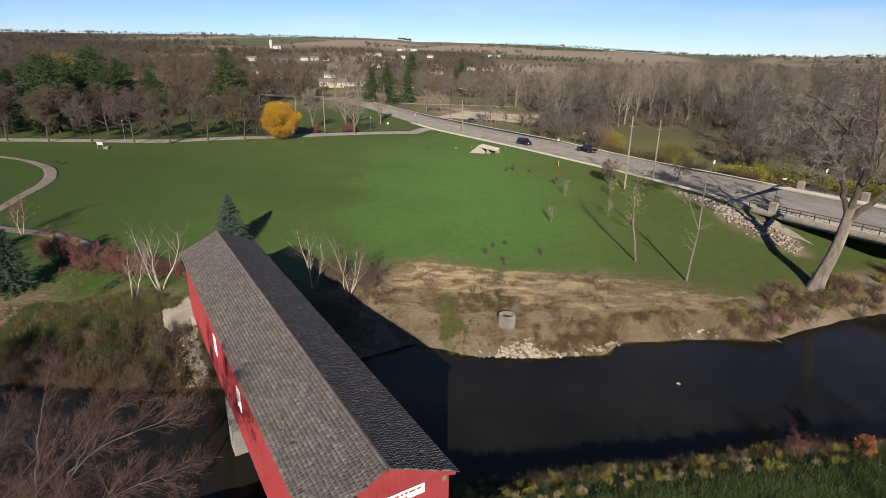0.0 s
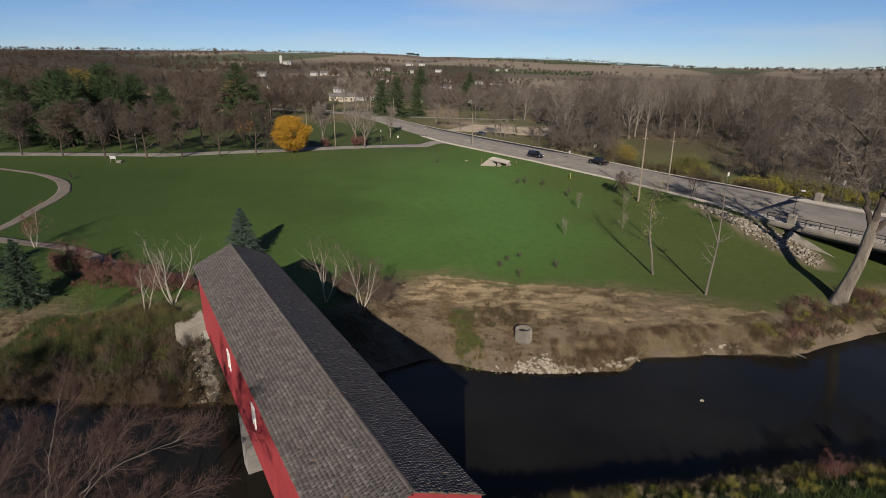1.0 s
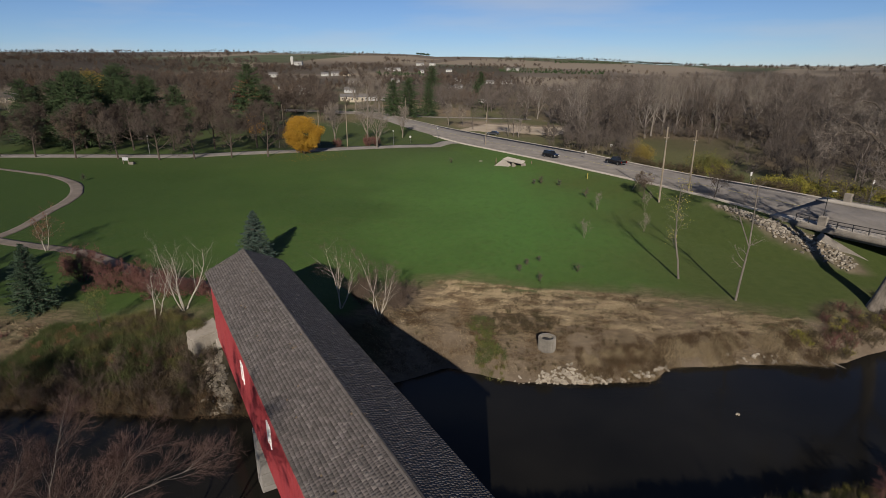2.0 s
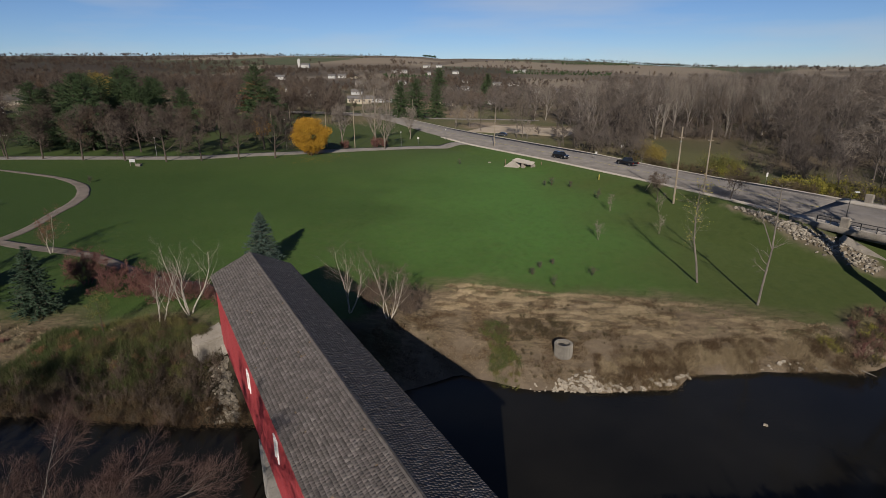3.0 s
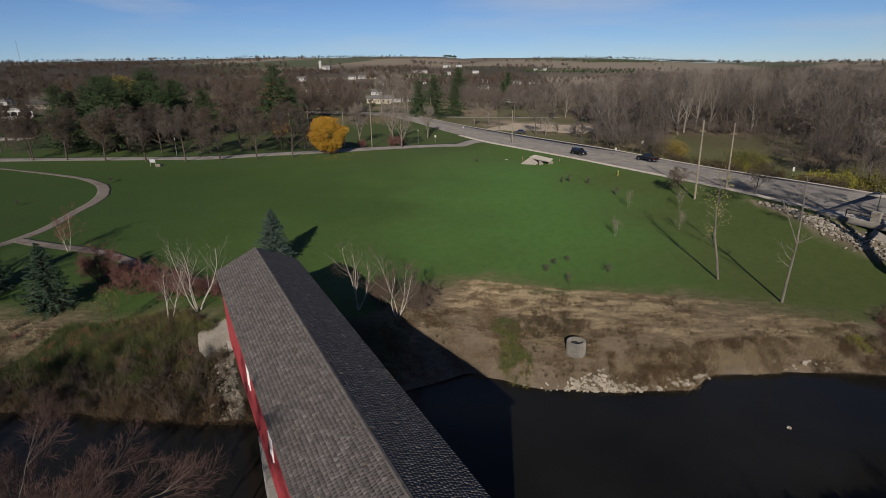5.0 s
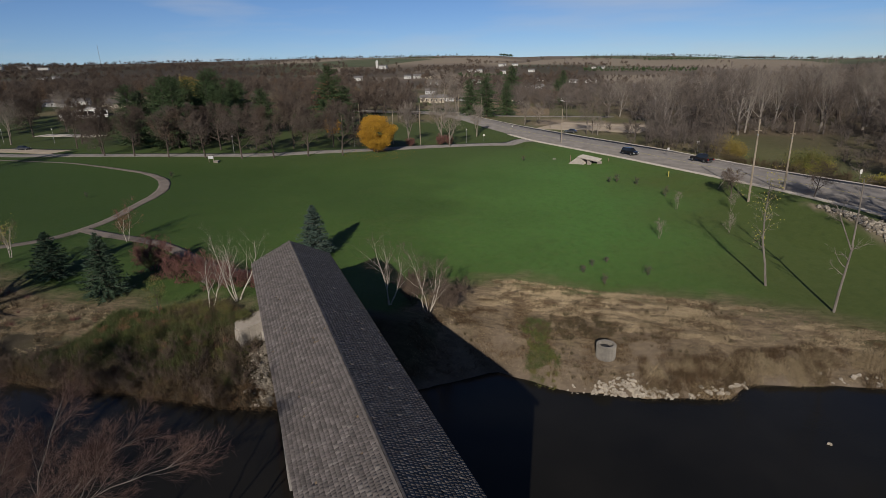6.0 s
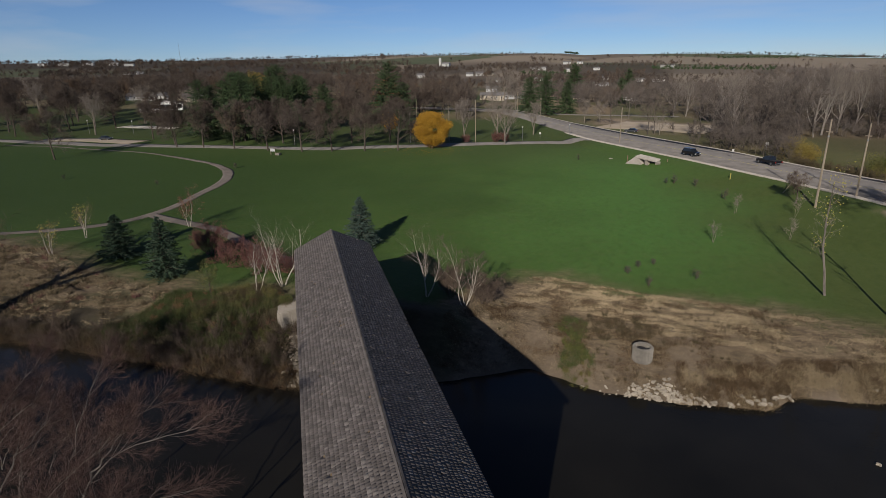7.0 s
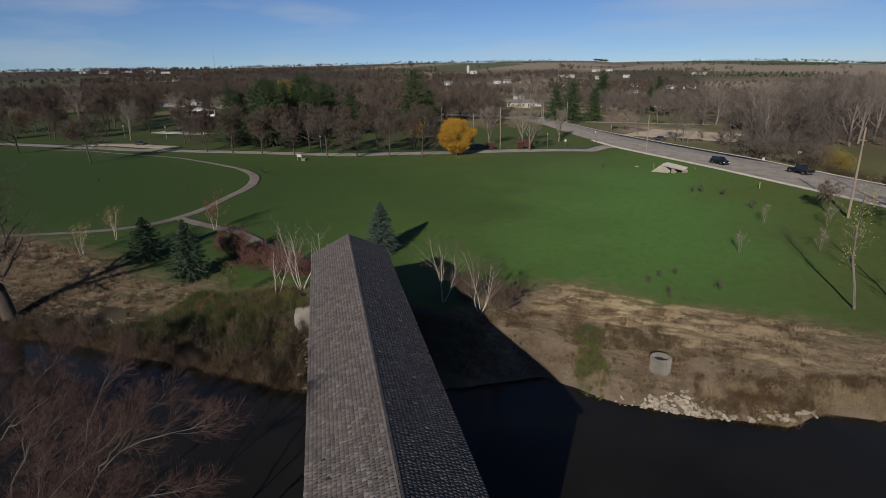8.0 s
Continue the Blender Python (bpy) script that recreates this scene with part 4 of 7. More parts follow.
# ---- covered bridge ----
def build_covered_bridge():
    length, ridge_z, eave_z, half, wall, floor_z, foot_z = 36.3, 11.9, 10.29, 3.34, 3.06, 4.75, 4.35
    slope = math.hypot(half, ridge_z - eave_z)
    pitch = math.atan2(ridge_z - eave_z, half)
    top = thing("covered_bridge", "long red wooden covered bridge with weathered shingle roof across the river", "covered bridge", pose(BRIDGE[0], BRIDGE[1], 0, 0, 0, BRIDGE_TURN))
    rng = random.Random(5)
    # carrying frame: floor, sills, posts and crossed lattice behind the boards
    part("floor", boxed(0.3, length - 0.3, -wall + 0.1, wall - 0.1, floor_z - 0.18, floor_z), TIMBER, top, "grey plank floor")
    for side in (-1, 1):
        part("sill_beam", boxed(0.2, length - 0.2, side * (wall - 0.3) - 0.16, side * (wall - 0.3) + 0.16, foot_z - 0.12, floor_z - 0.184, 0.02), TIMBER, top)
        part("plate_beam", boxed(0.2, length - 0.2, side * (wall - 0.25) - 0.12, side * (wall - 0.25) + 0.12, eave_z - 0.5, eave_z - 0.22, 0.02), TIMBER, top)
        bm = bmesh.new()
        x = 0.6
        while x < length - 3.6:
            for sgn in (0, 1):
                rod(bm, (x + 2.9 * sgn, side * (wall - 0.22), floor_z), (x + 2.9 * (1 - sgn), side * (wall - 0.22), eave_z - 0.5), 0.09, 0.09, 4)
            x += 1.45
        part("lattice_truss", bm, TIMBER, top, "crossed plank lattice inside the wall")
    for x in np.arange(1.5, length - 1, 3.0):
        part("tie_beam", boxed(x - 0.11, x + 0.11, -wall + 0.15, wall - 0.15, eave_z - 0.44, eave_z - 0.22), TIMBER, top)
        part("cross_beam", boxed(x - 0.13, x + 0.13, -wall + 0.1, wall - 0.1, floor_z - 0.5, floor_z - 0.184), TIMBER, top)
    # red board walls with small windows; the boards butt edge to edge over a backing
    board_w = 0.29
    windows = (14.1, 21.8)
    boards = []
    for w in range(4):
        bm = boxed(0.006, board_w - 0.006, -0.018 - 0.004 * (w % 2), 0.018 + 0.003 * w, 0, 1, 0.004)
        me = bpy.data.meshes.new("board")
        bm.to_mesh(me)
        bm.free()
        me.materials.append(RED)
        boards.append(me)
    for side, nm in ((-1, "side_wall"), (1, "side_wall")):
        wl = part(nm, boxed(0.28, length - 0.28, side * (wall - 0.06), side * (wall - 0.02), eave_z - 0.35, eave_z + 0.12), RED, top, "red vertical board wall")
        i, x = 0, 0.28
        while x < length - 0.28 - board_w * 0.5:
            z0, z1 = foot_z + rng.uniform(-0.03, 0.03), eave_z + 0.10
            spans = [(z0, z1)]
            if any(abs(x + board_w / 2 - w) < 0.29 for w in windows):
                spans = [(z0, 7.0), (8.1, z1)]
            for a, b in spans:
                child("board", boards[rng.randrange(4)], None, wl, m=Matrix.Translation((x, side * wall, a)) @ Matrix.Diagonal((1, 1, b - a, 1)))
            x += board_w
        for w in windows:
            wn = part("window", boxed(w - 0.29, w - 0.25, side * (wall - 0.14), side * (wall + 0.012), 7.0, 8.1, 0.004), WHITE, top, "small window opening with white reveal")
            for jx in (w - 0.36, w + 0.36):
                part("jamb", boxed(jx - 0.06, jx + 0.06, side * (wall + 0.024), side * (wall + 0.07), 6.9, 8.2, 0.006), WHITE, wn)
            part("head", boxed(w - 0.42, w + 0.42, side * (wall + 0.024), side * (wall + 0.075), 8.204, 8.32, 0.006), WHITE, wn)
            part("sill", boxed(w - 0.249, w + 0.29, side * (wall - 0.14), side * (wall + 0.05), 6.95, 6.99, 0.004), WHITE, wn)
    # gable ends with portals
    for end, x in ((0, 0.24), (1, length - 0.24)):
        face = 1 if end else -1
        gable = thing_part("gable_wall", top)
        open_half, open_top = 2.05, 9.0
        bm = bmesh.new()
        n = int(2 * wall / board_w)
        for i in range(n):
            y0, y1 = -wall + i * 2 * wall / n + 0.004, -wall + (i + 1) * 2 * wall / n - 0.004
            ym = (y0 + y1) / 2
            tz = ridge_z - 0.14 - abs(ym) * math.tan(pitch)
            bz = open_top if abs(ym) < open_half else foot_z + 0.1
            if tz - bz > 0.05:
                d = 0.004 * (i % 3)
                box(bm, x - 0.02 - d, x + 0.02 + d, y0, y1, bz, tz, 0.004)
        part("boarding", bm, RED, gable, "red vertical gable boards")
        bm = bmesh.new()
        for side in (-1, 1):
            box(bm, x + face * 0.03 - 0.02, x + face * 0.03 + 0.02, side * open_half - 0.09, side * open_half + 0.09, foot_z + 0.1, open_top, 0.01)
        box(bm, x + face * 0.03 - 0.02, x + face * 0.03 + 0.02, -open_half - 0.09, open_half + 0.09, open_top, open_top + 0.16, 0.01)
        part("portal_trim", bm, WHITE, gable, "white portal trim")
        if end:
            sign = part("sign_board", boxed(x + 0.06, x + 0.10, -1.78, 1.78, 9.72, 10.22, 0.01), WHITE, gable, "long white sign board with red lettering bars")
            bm = bmesh.new()
            y = -1.6
            while y < 1.6:
                w = rng.uniform(0.12, 0.34)
                box(bm, x + 0.100, x + 0.104, y, min(1.62, y + w), 10.02, 10.12)
                y += w + 0.07
            y = -1.0
            while y < 1.0:
                w = rng.uniform(0.10, 0.28)
                box(bm, x + 0.100, x + 0.104, y, min(1.02, y + w), 9.82, 9.90)
                y += w + 0.07
            part("lettering", bm, INK, sign, "unreadable red lettering bars")
        # sloping rake boards
        for side in (-1, 1):
            m = Matrix.Translation((0, 0, ridge_z)) @ Matrix.Rotation(-side * pitch, 4, "X")
            b = boxed(x + face * 0.22 - 0.02, x + face * 0.22 + 0.02, min(0, side * slope), max(0, side * slope), -0.24, -0.06, 0.006)
            part("rake_board", b, RED, gable, "red rake board", m)
    # roof: two slabs, ridge boards and single shingles
    roof = thing_part("roof", top)
    for side in (-1, 1):
        m = Matrix.Translation((0, 0, ridge_z)) @ Matrix.Rotation(-side * pitch, 4, "X")
        part("roof_deck", boxed(0.0, length, min(0, side * slope), max(0, side * slope), -0.09, -0.02), TIMBER, roof, "board roof deck", m)
        part("ridge_board", boxed(-0.02, length + 0.02, min(0, side * 0.11), max(0, side * 0.11), 0.022, 0.036, 0.004), RIDGE_CAP, roof, "weathered grey ridge board", m)
    exposure, courses = 0.203, 18
    widths = [0.10, 0.13, 0.16, 0.19, 0.22, 0.26]
    tile_v = []
    for w in widths:
        l, t = 0.30, 0.013
        tile_v.append(np.array([(0.001, 0, 0), (w - 0.001, 0, 0), (w - 0.001, 0, t), (0.001, 0, t), (0.001, l, 0), (w - 0.001, l, 0), (w - 0.001, l, 0.006), (0.001, l, 0.006)]))
    tile_f = np.array([(0, 1, 2, 3), (3, 2, 6, 7), (0, 3, 7, 4), (1, 5, 6, 2), (4, 7, 6, 5), (0, 4, 5, 1)])
    tile_me = []
    for v in tile_v:
        me = mesh_np("shingle", v, [tile_f])
        me.materials.append(SHINGLE)
        tile_me.append(me)
    loose_v, loose_f, count, singles = [], [], 0, 0
    for side in (-1, 1):
        frame_m = Matrix.Translation((0, 0, ridge_z)) @ Matrix.Rotation(-side * pitch, 4, "X")
        for c in range(courses):
            up = -0.06 + c * exposure          # distance from the eave, up the slope
            x = -0.03 + rng.uniform(0, 0.1)
            while x < length:
                k = rng.choice((0, 1, 1, 2, 2, 3, 3, 4, 5))
                if rng.random() < 0.992:
                    jig, lift = rng.uniform(-0.010, 0.010), rng.uniform(0, 0.001 if side > 0 else 0.005) + (0.012 if side < 0 and rng.random() < 0.015 else 0)
                    yaw = rng.uniform(-0.006, 0.006)
                    m = frame_m @ Matrix.Translation((x, side * (slope - up - jig), 0.012 + lift)) @ Matrix.Rotation(yaw, 4, "Z") @ Matrix.Rotation(side * 0.055, 4, "X")
                    if side > 0:
                        m = m @ Matrix.Translation((widths[k], 0, 0)) @ Matrix.Rotation(math.pi, 4, "Z")
                    if (x > 33.8 and side < 0 and singles < 170) or (x > 34.4 and side > 0 and singles < 300):
                        child("shingle", tile_me[k], None, roof, m=m)
                        singles += 1
                    else:
                        mm = np.array(m)
                        loose_v.append(tile_v[k] @ mm[:3, :3].T + mm[:3, 3])
                        loose_f.append(tile_f + count)
                        count += 8
                x += widths[k]
    field = child("shingle_field", mesh_np("shingle_field", np.concatenate(loose_v), [np.concatenate(loose_f)]), SHINGLE_FIELD, roof, "weathered grey wooden roof shingles in courses")
    tagged(field, kind="stuff")
    # stone pier in the river and the two abutments
    pier = thing("stone_pier", "grey stone block pier in the river under the covered bridge", "bridge pier", pose(BRIDGE[0], BRIDGE[1], 0, 0, 0, BRIDGE_TURN))
    z, row = -1.5, 0
    while z < foot_z - 0.15:
        hgt = min(0.98, foot_z - 0.13 - z)
        y = -3.15
        first = True
        while y < 3.1:
            w = 1.05 if (row % 2 and first) else rng.uniform(1.8, 2.2)
            first = False
            y1 = min(3.15, y + w)
            if y1 > 3.0:
                y1 = 3.15
            part("stone_block", boxed(15.62 + rng.uniform(-0.03, 0.03), 17.15 + rng.uniform(-0.03, 0.03), y + 0.01, y1 - 0.01, z + 0.01, z + hgt - 0.01, 0.04), PIER_STONE, pier)
            y = y1
        z += hgt
        row += 1
    for end, x0, x1 in ((0, -1.6, 1.0), (1, 35.2, 37.8)):
        ab = thing("bridge_abutment", "pale concrete abutment with flared wing walls at the bank", "abutment", pose(BRIDGE[0], BRIDGE[1], 0, 0, 0, BRIDGE_TURN), "bridge abutments")
        part("breast_wall", boxed(x0, x1, -3.3, 3.3, -0.5, foot_z - 0.13, 0.05), KERB, ab)
        if end == 0:
            # rounded concrete shoulder on the upstream side
            outline = [(0.95, -2.95), (1.0, -4.3), (0.6, -5.2), (-0.6, -5.7), (-1.9, -5.3), (-2.4, -4.2), (-2.4, -2.95)]
            bm = prism(bmesh.new(), outline, 2, 0.5, 5.05)
            for v in bm.verts:
                if v.co.z > 3:
                    v.co.z += 0.28 * (v.co.y + 2.95) * 0.9
                    v.co.x = v.co.x * 0.9 - 0.1
            bmesh.ops.bevel(bm, geom=[e for e in bm.edges], offset=0.12, segments=2, affect="EDGES")
            bmesh.ops.subdivide_edges(bm, edges=list(bm.edges), cuts=2, use_grid_fill=True)
            for v in bm.verts:
                v.co += Vector(noise.noise_vector(v.co * 0.9)) * 0.22 + Vector(noise.noise_vector(v.co * 2.7)) * 0.10
            part("shoulder", bm, CONCRETE, ab, "pale weathered broken concrete shoulder")
        for side in ((1,) if end == 0 else (-1, 1)):
            bm = prism(bmesh.new(), [(0, -0.5), (0, 4.9), (1.4, 4.9), (3.6, 3.2), (3.6, -0.5)], 1, -0.28, 0.28)
            bmesh.ops.bevel(bm, geom=list(bm.edges), offset=0.03, segments=1, affect="EDGES")
            turn = side * (78 if end == 0 else 105)
            part("wing_wall", bm, KERB, ab, "pale flared wing wall", pose(x0 + 0.9 if end == 0 else x1 - 0.9, side * 3.0, 0, 0, 0, turn))


def thing_part(name, parent):
    """A part that only holds smaller pieces."""
    ob = new(name)
    ob.empty_display_size = 0.2
    ob.parent = parent
    return ob


build_covered_bridge()


# ---- road bridge over the river ----
def build_road_bridge():
    rows = road_at(DECK, 2.0)
    top = thing("road_bridge", "concrete road bridge with low steel railings and end posts", "bridge", pose(0, 0, 0))
    kerbed("deck", rows, 0.0, 1.0, -0.004, ASPHALT, "grey worn bridge roadway", "", 0.45, parent=top)
    kerbed("fascia", rows, -0.022, -0.001, 0.18, CONCRETE, "pale concrete fascia", "", 0.75, parent=top)
    kerbed("fascia", rows, 1.001, 1.022, 0.18, CONCRETE, "pale concrete fascia", "", 0.75, parent=top)
    kerbed("sidewalk", rows, 0.001, 0.13, 0.16, KERB, "pale concrete sidewalk", "", 0.16, parent=top)
    kerbed("sidewalk", rows, 0.85, 0.999, 0.16, KERB, "pale concrete sidewalk", "", 0.16, parent=top)
    for f in (0.08, 0.36, 0.64, 0.92):
        kerbed("girder", rows, f - 0.025, f + 0.025, -0.46, CONCRETE, "", "", 0.8, parent=top)
    step = np.hypot(*np.diff((rows[:, :2] + rows[:, 2:4]) / 2, axis=0).T).mean()
    for f, tall in ((0.012, 1.0), (0.988, 0.8)):
        line = rows[:, 0:2] * (1 - f) + rows[:, 2:4] * f
        for i in range(2, len(rows) - 1):
            (x, y), z = line[i], rows[i, 4] + 0.155
            if i in ((4, 22) if f < 0.5 else (2, 7, 22)):
                part("end_post", boxed(-0.55, 0.55, -0.4, 0.4, -0.9, 1.35, 0.06), CONCRETE, top, "pale concrete end post", pose(x, y, z, 0, 0, -54))
            part("rail_post", boxed(-0.045, 0.045, -0.045, 0.045, 0, tall), DARK_METAL, top, "", pose(x, y, z))
            (x1, y1), z1 = line[i + 1], rows[i + 1, 4] + 0.155
            for h in (tall - 0.04, tall * 0.5):
                part("rail", rod(bmesh.new(), (x, y, z + h), (x1, y1, z1 + h), 0.05, 0.05, 6), DARK_METAL, top)
    # pale wing slab running down beside the deck
    p0, p1 = rows[4, :2], rows[9, :2]
    t = (p1 - p0) / np.hypot(*(p1 - p0))
    n = np.array([t[1], -t[0]])
    bm = bmesh.new()
    ring = []
    for q, w, z in ((p0 + t * 0.4, 1.0, 5.6), (p1, 0.7, 2.2)):
        a, b = q + n * 0.5, q + n * (0.5 + w)
        ring.append([bm.verts.new((a[0], a[1], z)), bm.verts.new((b[0], b[1], z - 0.55)), bm.verts.new((b[0], b[1], z - 2.5)), bm.verts.new((a[0], a[1], z - 2.5))])
    for i in range(4):
        bm.faces.new((ring[0][i], ring[0][(i + 1) % 4], ring[1][(i + 1) % 4], ring[1][i]))
    bm.faces.new(ring[0][::-1])
    bm.faces.new(ring[1])
    bmesh.ops.recalc_face_normals(bm, faces=bm.faces)
    part("wing_slab", bm, CONCRETE, top, "pale sloping concrete wing")
    # sloped paving under the deck at the lawn side
    a, b = rows[3], rows[11]
    bm = bmesh.new()
    quad = [(a[0], a[1], a[4] - 0.8), (a[2], a[3], a[4] - 0.8), (b[2], b[3] - 2, 0.3), (b[0] - 1.0, b[1], 0.3)]
    lo = [bm.verts.new((x, y, z)) for x, y, z in quad]
    hi = [bm.verts.new((x, y, z - 0.6)) for x, y, z in quad]
    bm.faces.new(lo)
    bm.faces.new(hi[::-1])
    for i in range(4):
        bm.faces.new((lo[i], hi[i], hi[(i + 1) % 4], lo[(i + 1) % 4]))
    bmesh.ops.recalc_face_normals(bm, faces=bm.faces)
    part("slope_paving", bm, CONCRETE, top, "pale sloped paving under the deck")


build_road_bridge()


# ---- rocks ----
def rock_meshes(material, n=5):
    out = []
    for k in range(n):
        bm = bmesh.new()
        rng = random.Random(50 + k)
        for _ in range(13):
            v = Vector((rng.gauss(0, 1), rng.gauss(0, 1), rng.gauss(0, 1))).normalized() * rng.uniform(0.8, 1.12)
            bm.verts.new((v.x, v.y, v.z * 0.72))
        hull = bmesh.ops.convex_hull(bm, input=bm.verts)
        bmesh.ops.delete(bm, geom=list({g for g in hull["geom_interior"] if isinstance(g, bmesh.types.BMVert)}), context="VERTS")
        bmesh.ops.recalc_face_normals(bm, faces=bm.faces)
        me = bpy.data.meshes.new("stone")
        bm.to_mesh(me)
        bm.free()
        me.materials.append(material)
        out.append(me)
    return out


STONES = rock_meshes(LIMESTONE)
DARK_STONES = rock_meshes(SHADY_STONE)


def rock_heap(name, label, category, count, place, size, seed, lift=0.0, stones=STONES):
    """A heap of single stones: place(rng) gives x, y for each."""
    rng = random.Random(seed)
    spots = [place(rng) for _ in range(count)]
    x0, y0 = spots[0]
    top = thing(name, label, category, pose(x0, y0, land1(x0, y0)))
    inv = top.matrix_basis.inverted()
    for x, y in spots:
        s = rng.uniform(*size)
        m = pose(x, y, land1(x, y) + s * 0.25 + lift, rng.uniform(-30, 30), rng.uniform(-30, 30), rng.uniform(0, 360)) @ Matrix.Diagonal((s, s * rng.uniform(0.6, 1.0), s * rng.uniform(0.6, 0.95), 1))
        child("stone", stones[rng.randrange(5)], None, top, m=inv @ m)
    return top


def shore_y(x):
    return float(np.interp(x, FAR_X, FAR_Y))


def bank_rocks(rng):
    x = rng.gauss(7.5, 2.0)
    return x, shore_y(x) - 0.3 + abs(rng.gauss(0, 0.75)) * max(0.2, 1 - abs(x - 7.5) / 6)


def bank_rocks_right(rng):
    x = rng.uniform(11.5, 18.0)
    return x, shore_y(x) + rng.uniform(-0.1, 0.5)


def bank_rocks_far(rng):
    x = rng.uniform(24, 31)
    return x, shore_y(x) + rng.uniform(-0.1, 0.7)


def abutment_rocks(rng):
    ax, ac = rng.uniform(1.4, 6.6), -3.1 - abs(rng.gauss(0, 0.75))
    return BRIDGE[0] + ALONG[0] * ax + ACROSS[0] * ac, BRIDGE[1] + ALONG[1] * ax + ACROSS[1] * ac


def riprap_rocks(rng):
    f = rng.random() ** 0.62
    w = rng.gauss(0, 0.5) * np.interp(f, [0, 0.4, 0.7, 0.88, 1], [0.45, 0.8, 1.9, 2.1, 1.0])
    return float(np.interp(f, [0, 0.4, 0.7, 0.88, 1], [39.9, 42.4, 44.4, 46.6, 48.4]) + w * 0.9), float(np.interp(f, [0, 0.4, 0.7, 0.88, 1], [93.6, 85.0, 80.0, 76.5, 71.9]) + w * 0.6)


rock_heap("shore_rocks", "pale limestone rocks heaped at the water's edge", "rocks", 230, bank_rocks, (0.07, 0.27), 1)
rock_heap("shore_rocks", "grey stones lying along the river shore", "rocks", 26, bank_rocks_right, (0.14, 0.38), 2)
rock_heap("shore_rocks", "small stones along the far river shore", "rocks", 22, bank_rocks_far, (0.12, 0.3), 3)
rock_heap("riprap", "pale stone riprap beside the covered bridge abutment", "rocks", 28, abutment_rocks, (0.12, 0.30), 4, 0.05)
rock_heap("riprap", "grey-brown riprap stones beside the covered bridge abutment", "rocks", 270, abutment_rocks, (0.12, 0.30), 44, 0.0, DARK_STONES)
rock_heap("riprap", "long bank of pale riprap below the road bridge", "rocks", 290, riprap_rocks, (0.17, 0.36), 6, 0.06)
rock_heap("riprap", "grey-brown riprap stones strewn below the road bridge", "rocks", 290, riprap_rocks, (0.17, 0.36), 16, 0.0, DARK_STONES)
# pale stones stand in for a low stick and the pale ripple round it
rock_heap("river_stone", "pale stone standing in for a low stick and its ripple", "rock", 2, lambda r: (21.0 + r.uniform(0, 0.5), 42.8), (0.14, 0.22), 7, 1.62)

# ---- conifers ----
conifer("blue_spruce", "blue-green spruce with dense boughs beside the covered bridge", 3, 7.0, 2.75, NEEDLES_BLUE, stand(-29.2, 71.2))
conifer("dark_spruce", "dark green spruce on the lawn above the bank", 4, 7.6, 2.9, NEEDLES_DARK, stand(-47.8, 55.6), ragged=0.2)
conifer("dark_spruce", "squat dark green spruce on the lawn above the bank", 5, 6.0, 3.0, NEEDLES_DARK, stand(-59.6, 60.2), ragged=0.2, whorls=22)
PINE = conifer("white_pine", "tall white pine with layered ragged boughs", 6, 23.0, 7.6, NEEDLES_PINE, stand(-137.0, 196.0), "pine grove", whorls=24, boughs=10, points=8, blades=8, ragged=0.3, power=0.5, gap=0.06)
PINE2 = conifer("white_pine", "tall white pine with layered ragged boughs", 7, 21.0, 7.0, NEEDLES_PINE, stand(-128.0, 203.0), "pine grove", whorls=22, boughs=10, points=8, blades=8, ragged=0.32, power=0.45, gap=0.08)
for i, (x, y, s) in enumerate([(-147, 190, 0.8), (-143, 206, 1.05), (-134, 212, 1.08), (-151, 203, 0.95), (-84, 216, 1.12), (-140, 198, 1.1), (-131, 196, 0.95), (-122, 200, 1.0), (-136, 220, 1.12), (-121, 173, 1.02), (-128, 178, 1.0), (-80, 222, 0.85), (-146, 183, 0.9), (-126, 221, 1.0), (-120, 208, 0.95), (-113, 216, 0.85), (-117, 196, 0.8)]):
    copy_at((PINE, PINE2)[i % 2], x, y, i * 67, s)
for i, (x, y, s) in enumerate([(-38.5, 285, 0.75), (-31, 289, 0.95), (-22, 303, 0.7), (-31, 470, 1.25), (4, 395, 0.7), (12, 640, 1.0)]):
    copy_at((PINE, PINE2)[i % 2], x, y, i * 51, s)

# ---- the golden maple and the row along the drive ----
leafy_tree("golden_maple", "round golden-yellow maple in full autumn leaf", 8, 11.2, 5.6, LEAF_GOLD, stand(-49.4, 164.5), count=44000, size=0.16, trunk=0.26, low=0.10, taper=0.45, tight=0.10)
ROW = bare_tree("row_tree", "leafless round-crowned tree in the row along the drive", "tree", 9, [((0, 0, -0.2), (0.02, 0.01, 1), 11.5, 0.26)], ROUND_CROWN, BARK_DARK, DIMMED_TWIGS, stand(-123.8, 155.0), "trees along the drive", spray_n=3, spray_len=1.0, spray_w=0.06)
ROW2 = bare_tree("row_tree", "leafless round-crowned tree in the row along the drive", "tree", 10, [((0, 0, -0.2), (-0.03, 0.02, 1), 11.0, 0.25)], ROUND_CROWN, BARK_DARK, DIMMED_TWIGS, stand(-98.3, 152.7), "trees along the drive", spray_n=3, spray_len=1.0, spray_w=0.06)
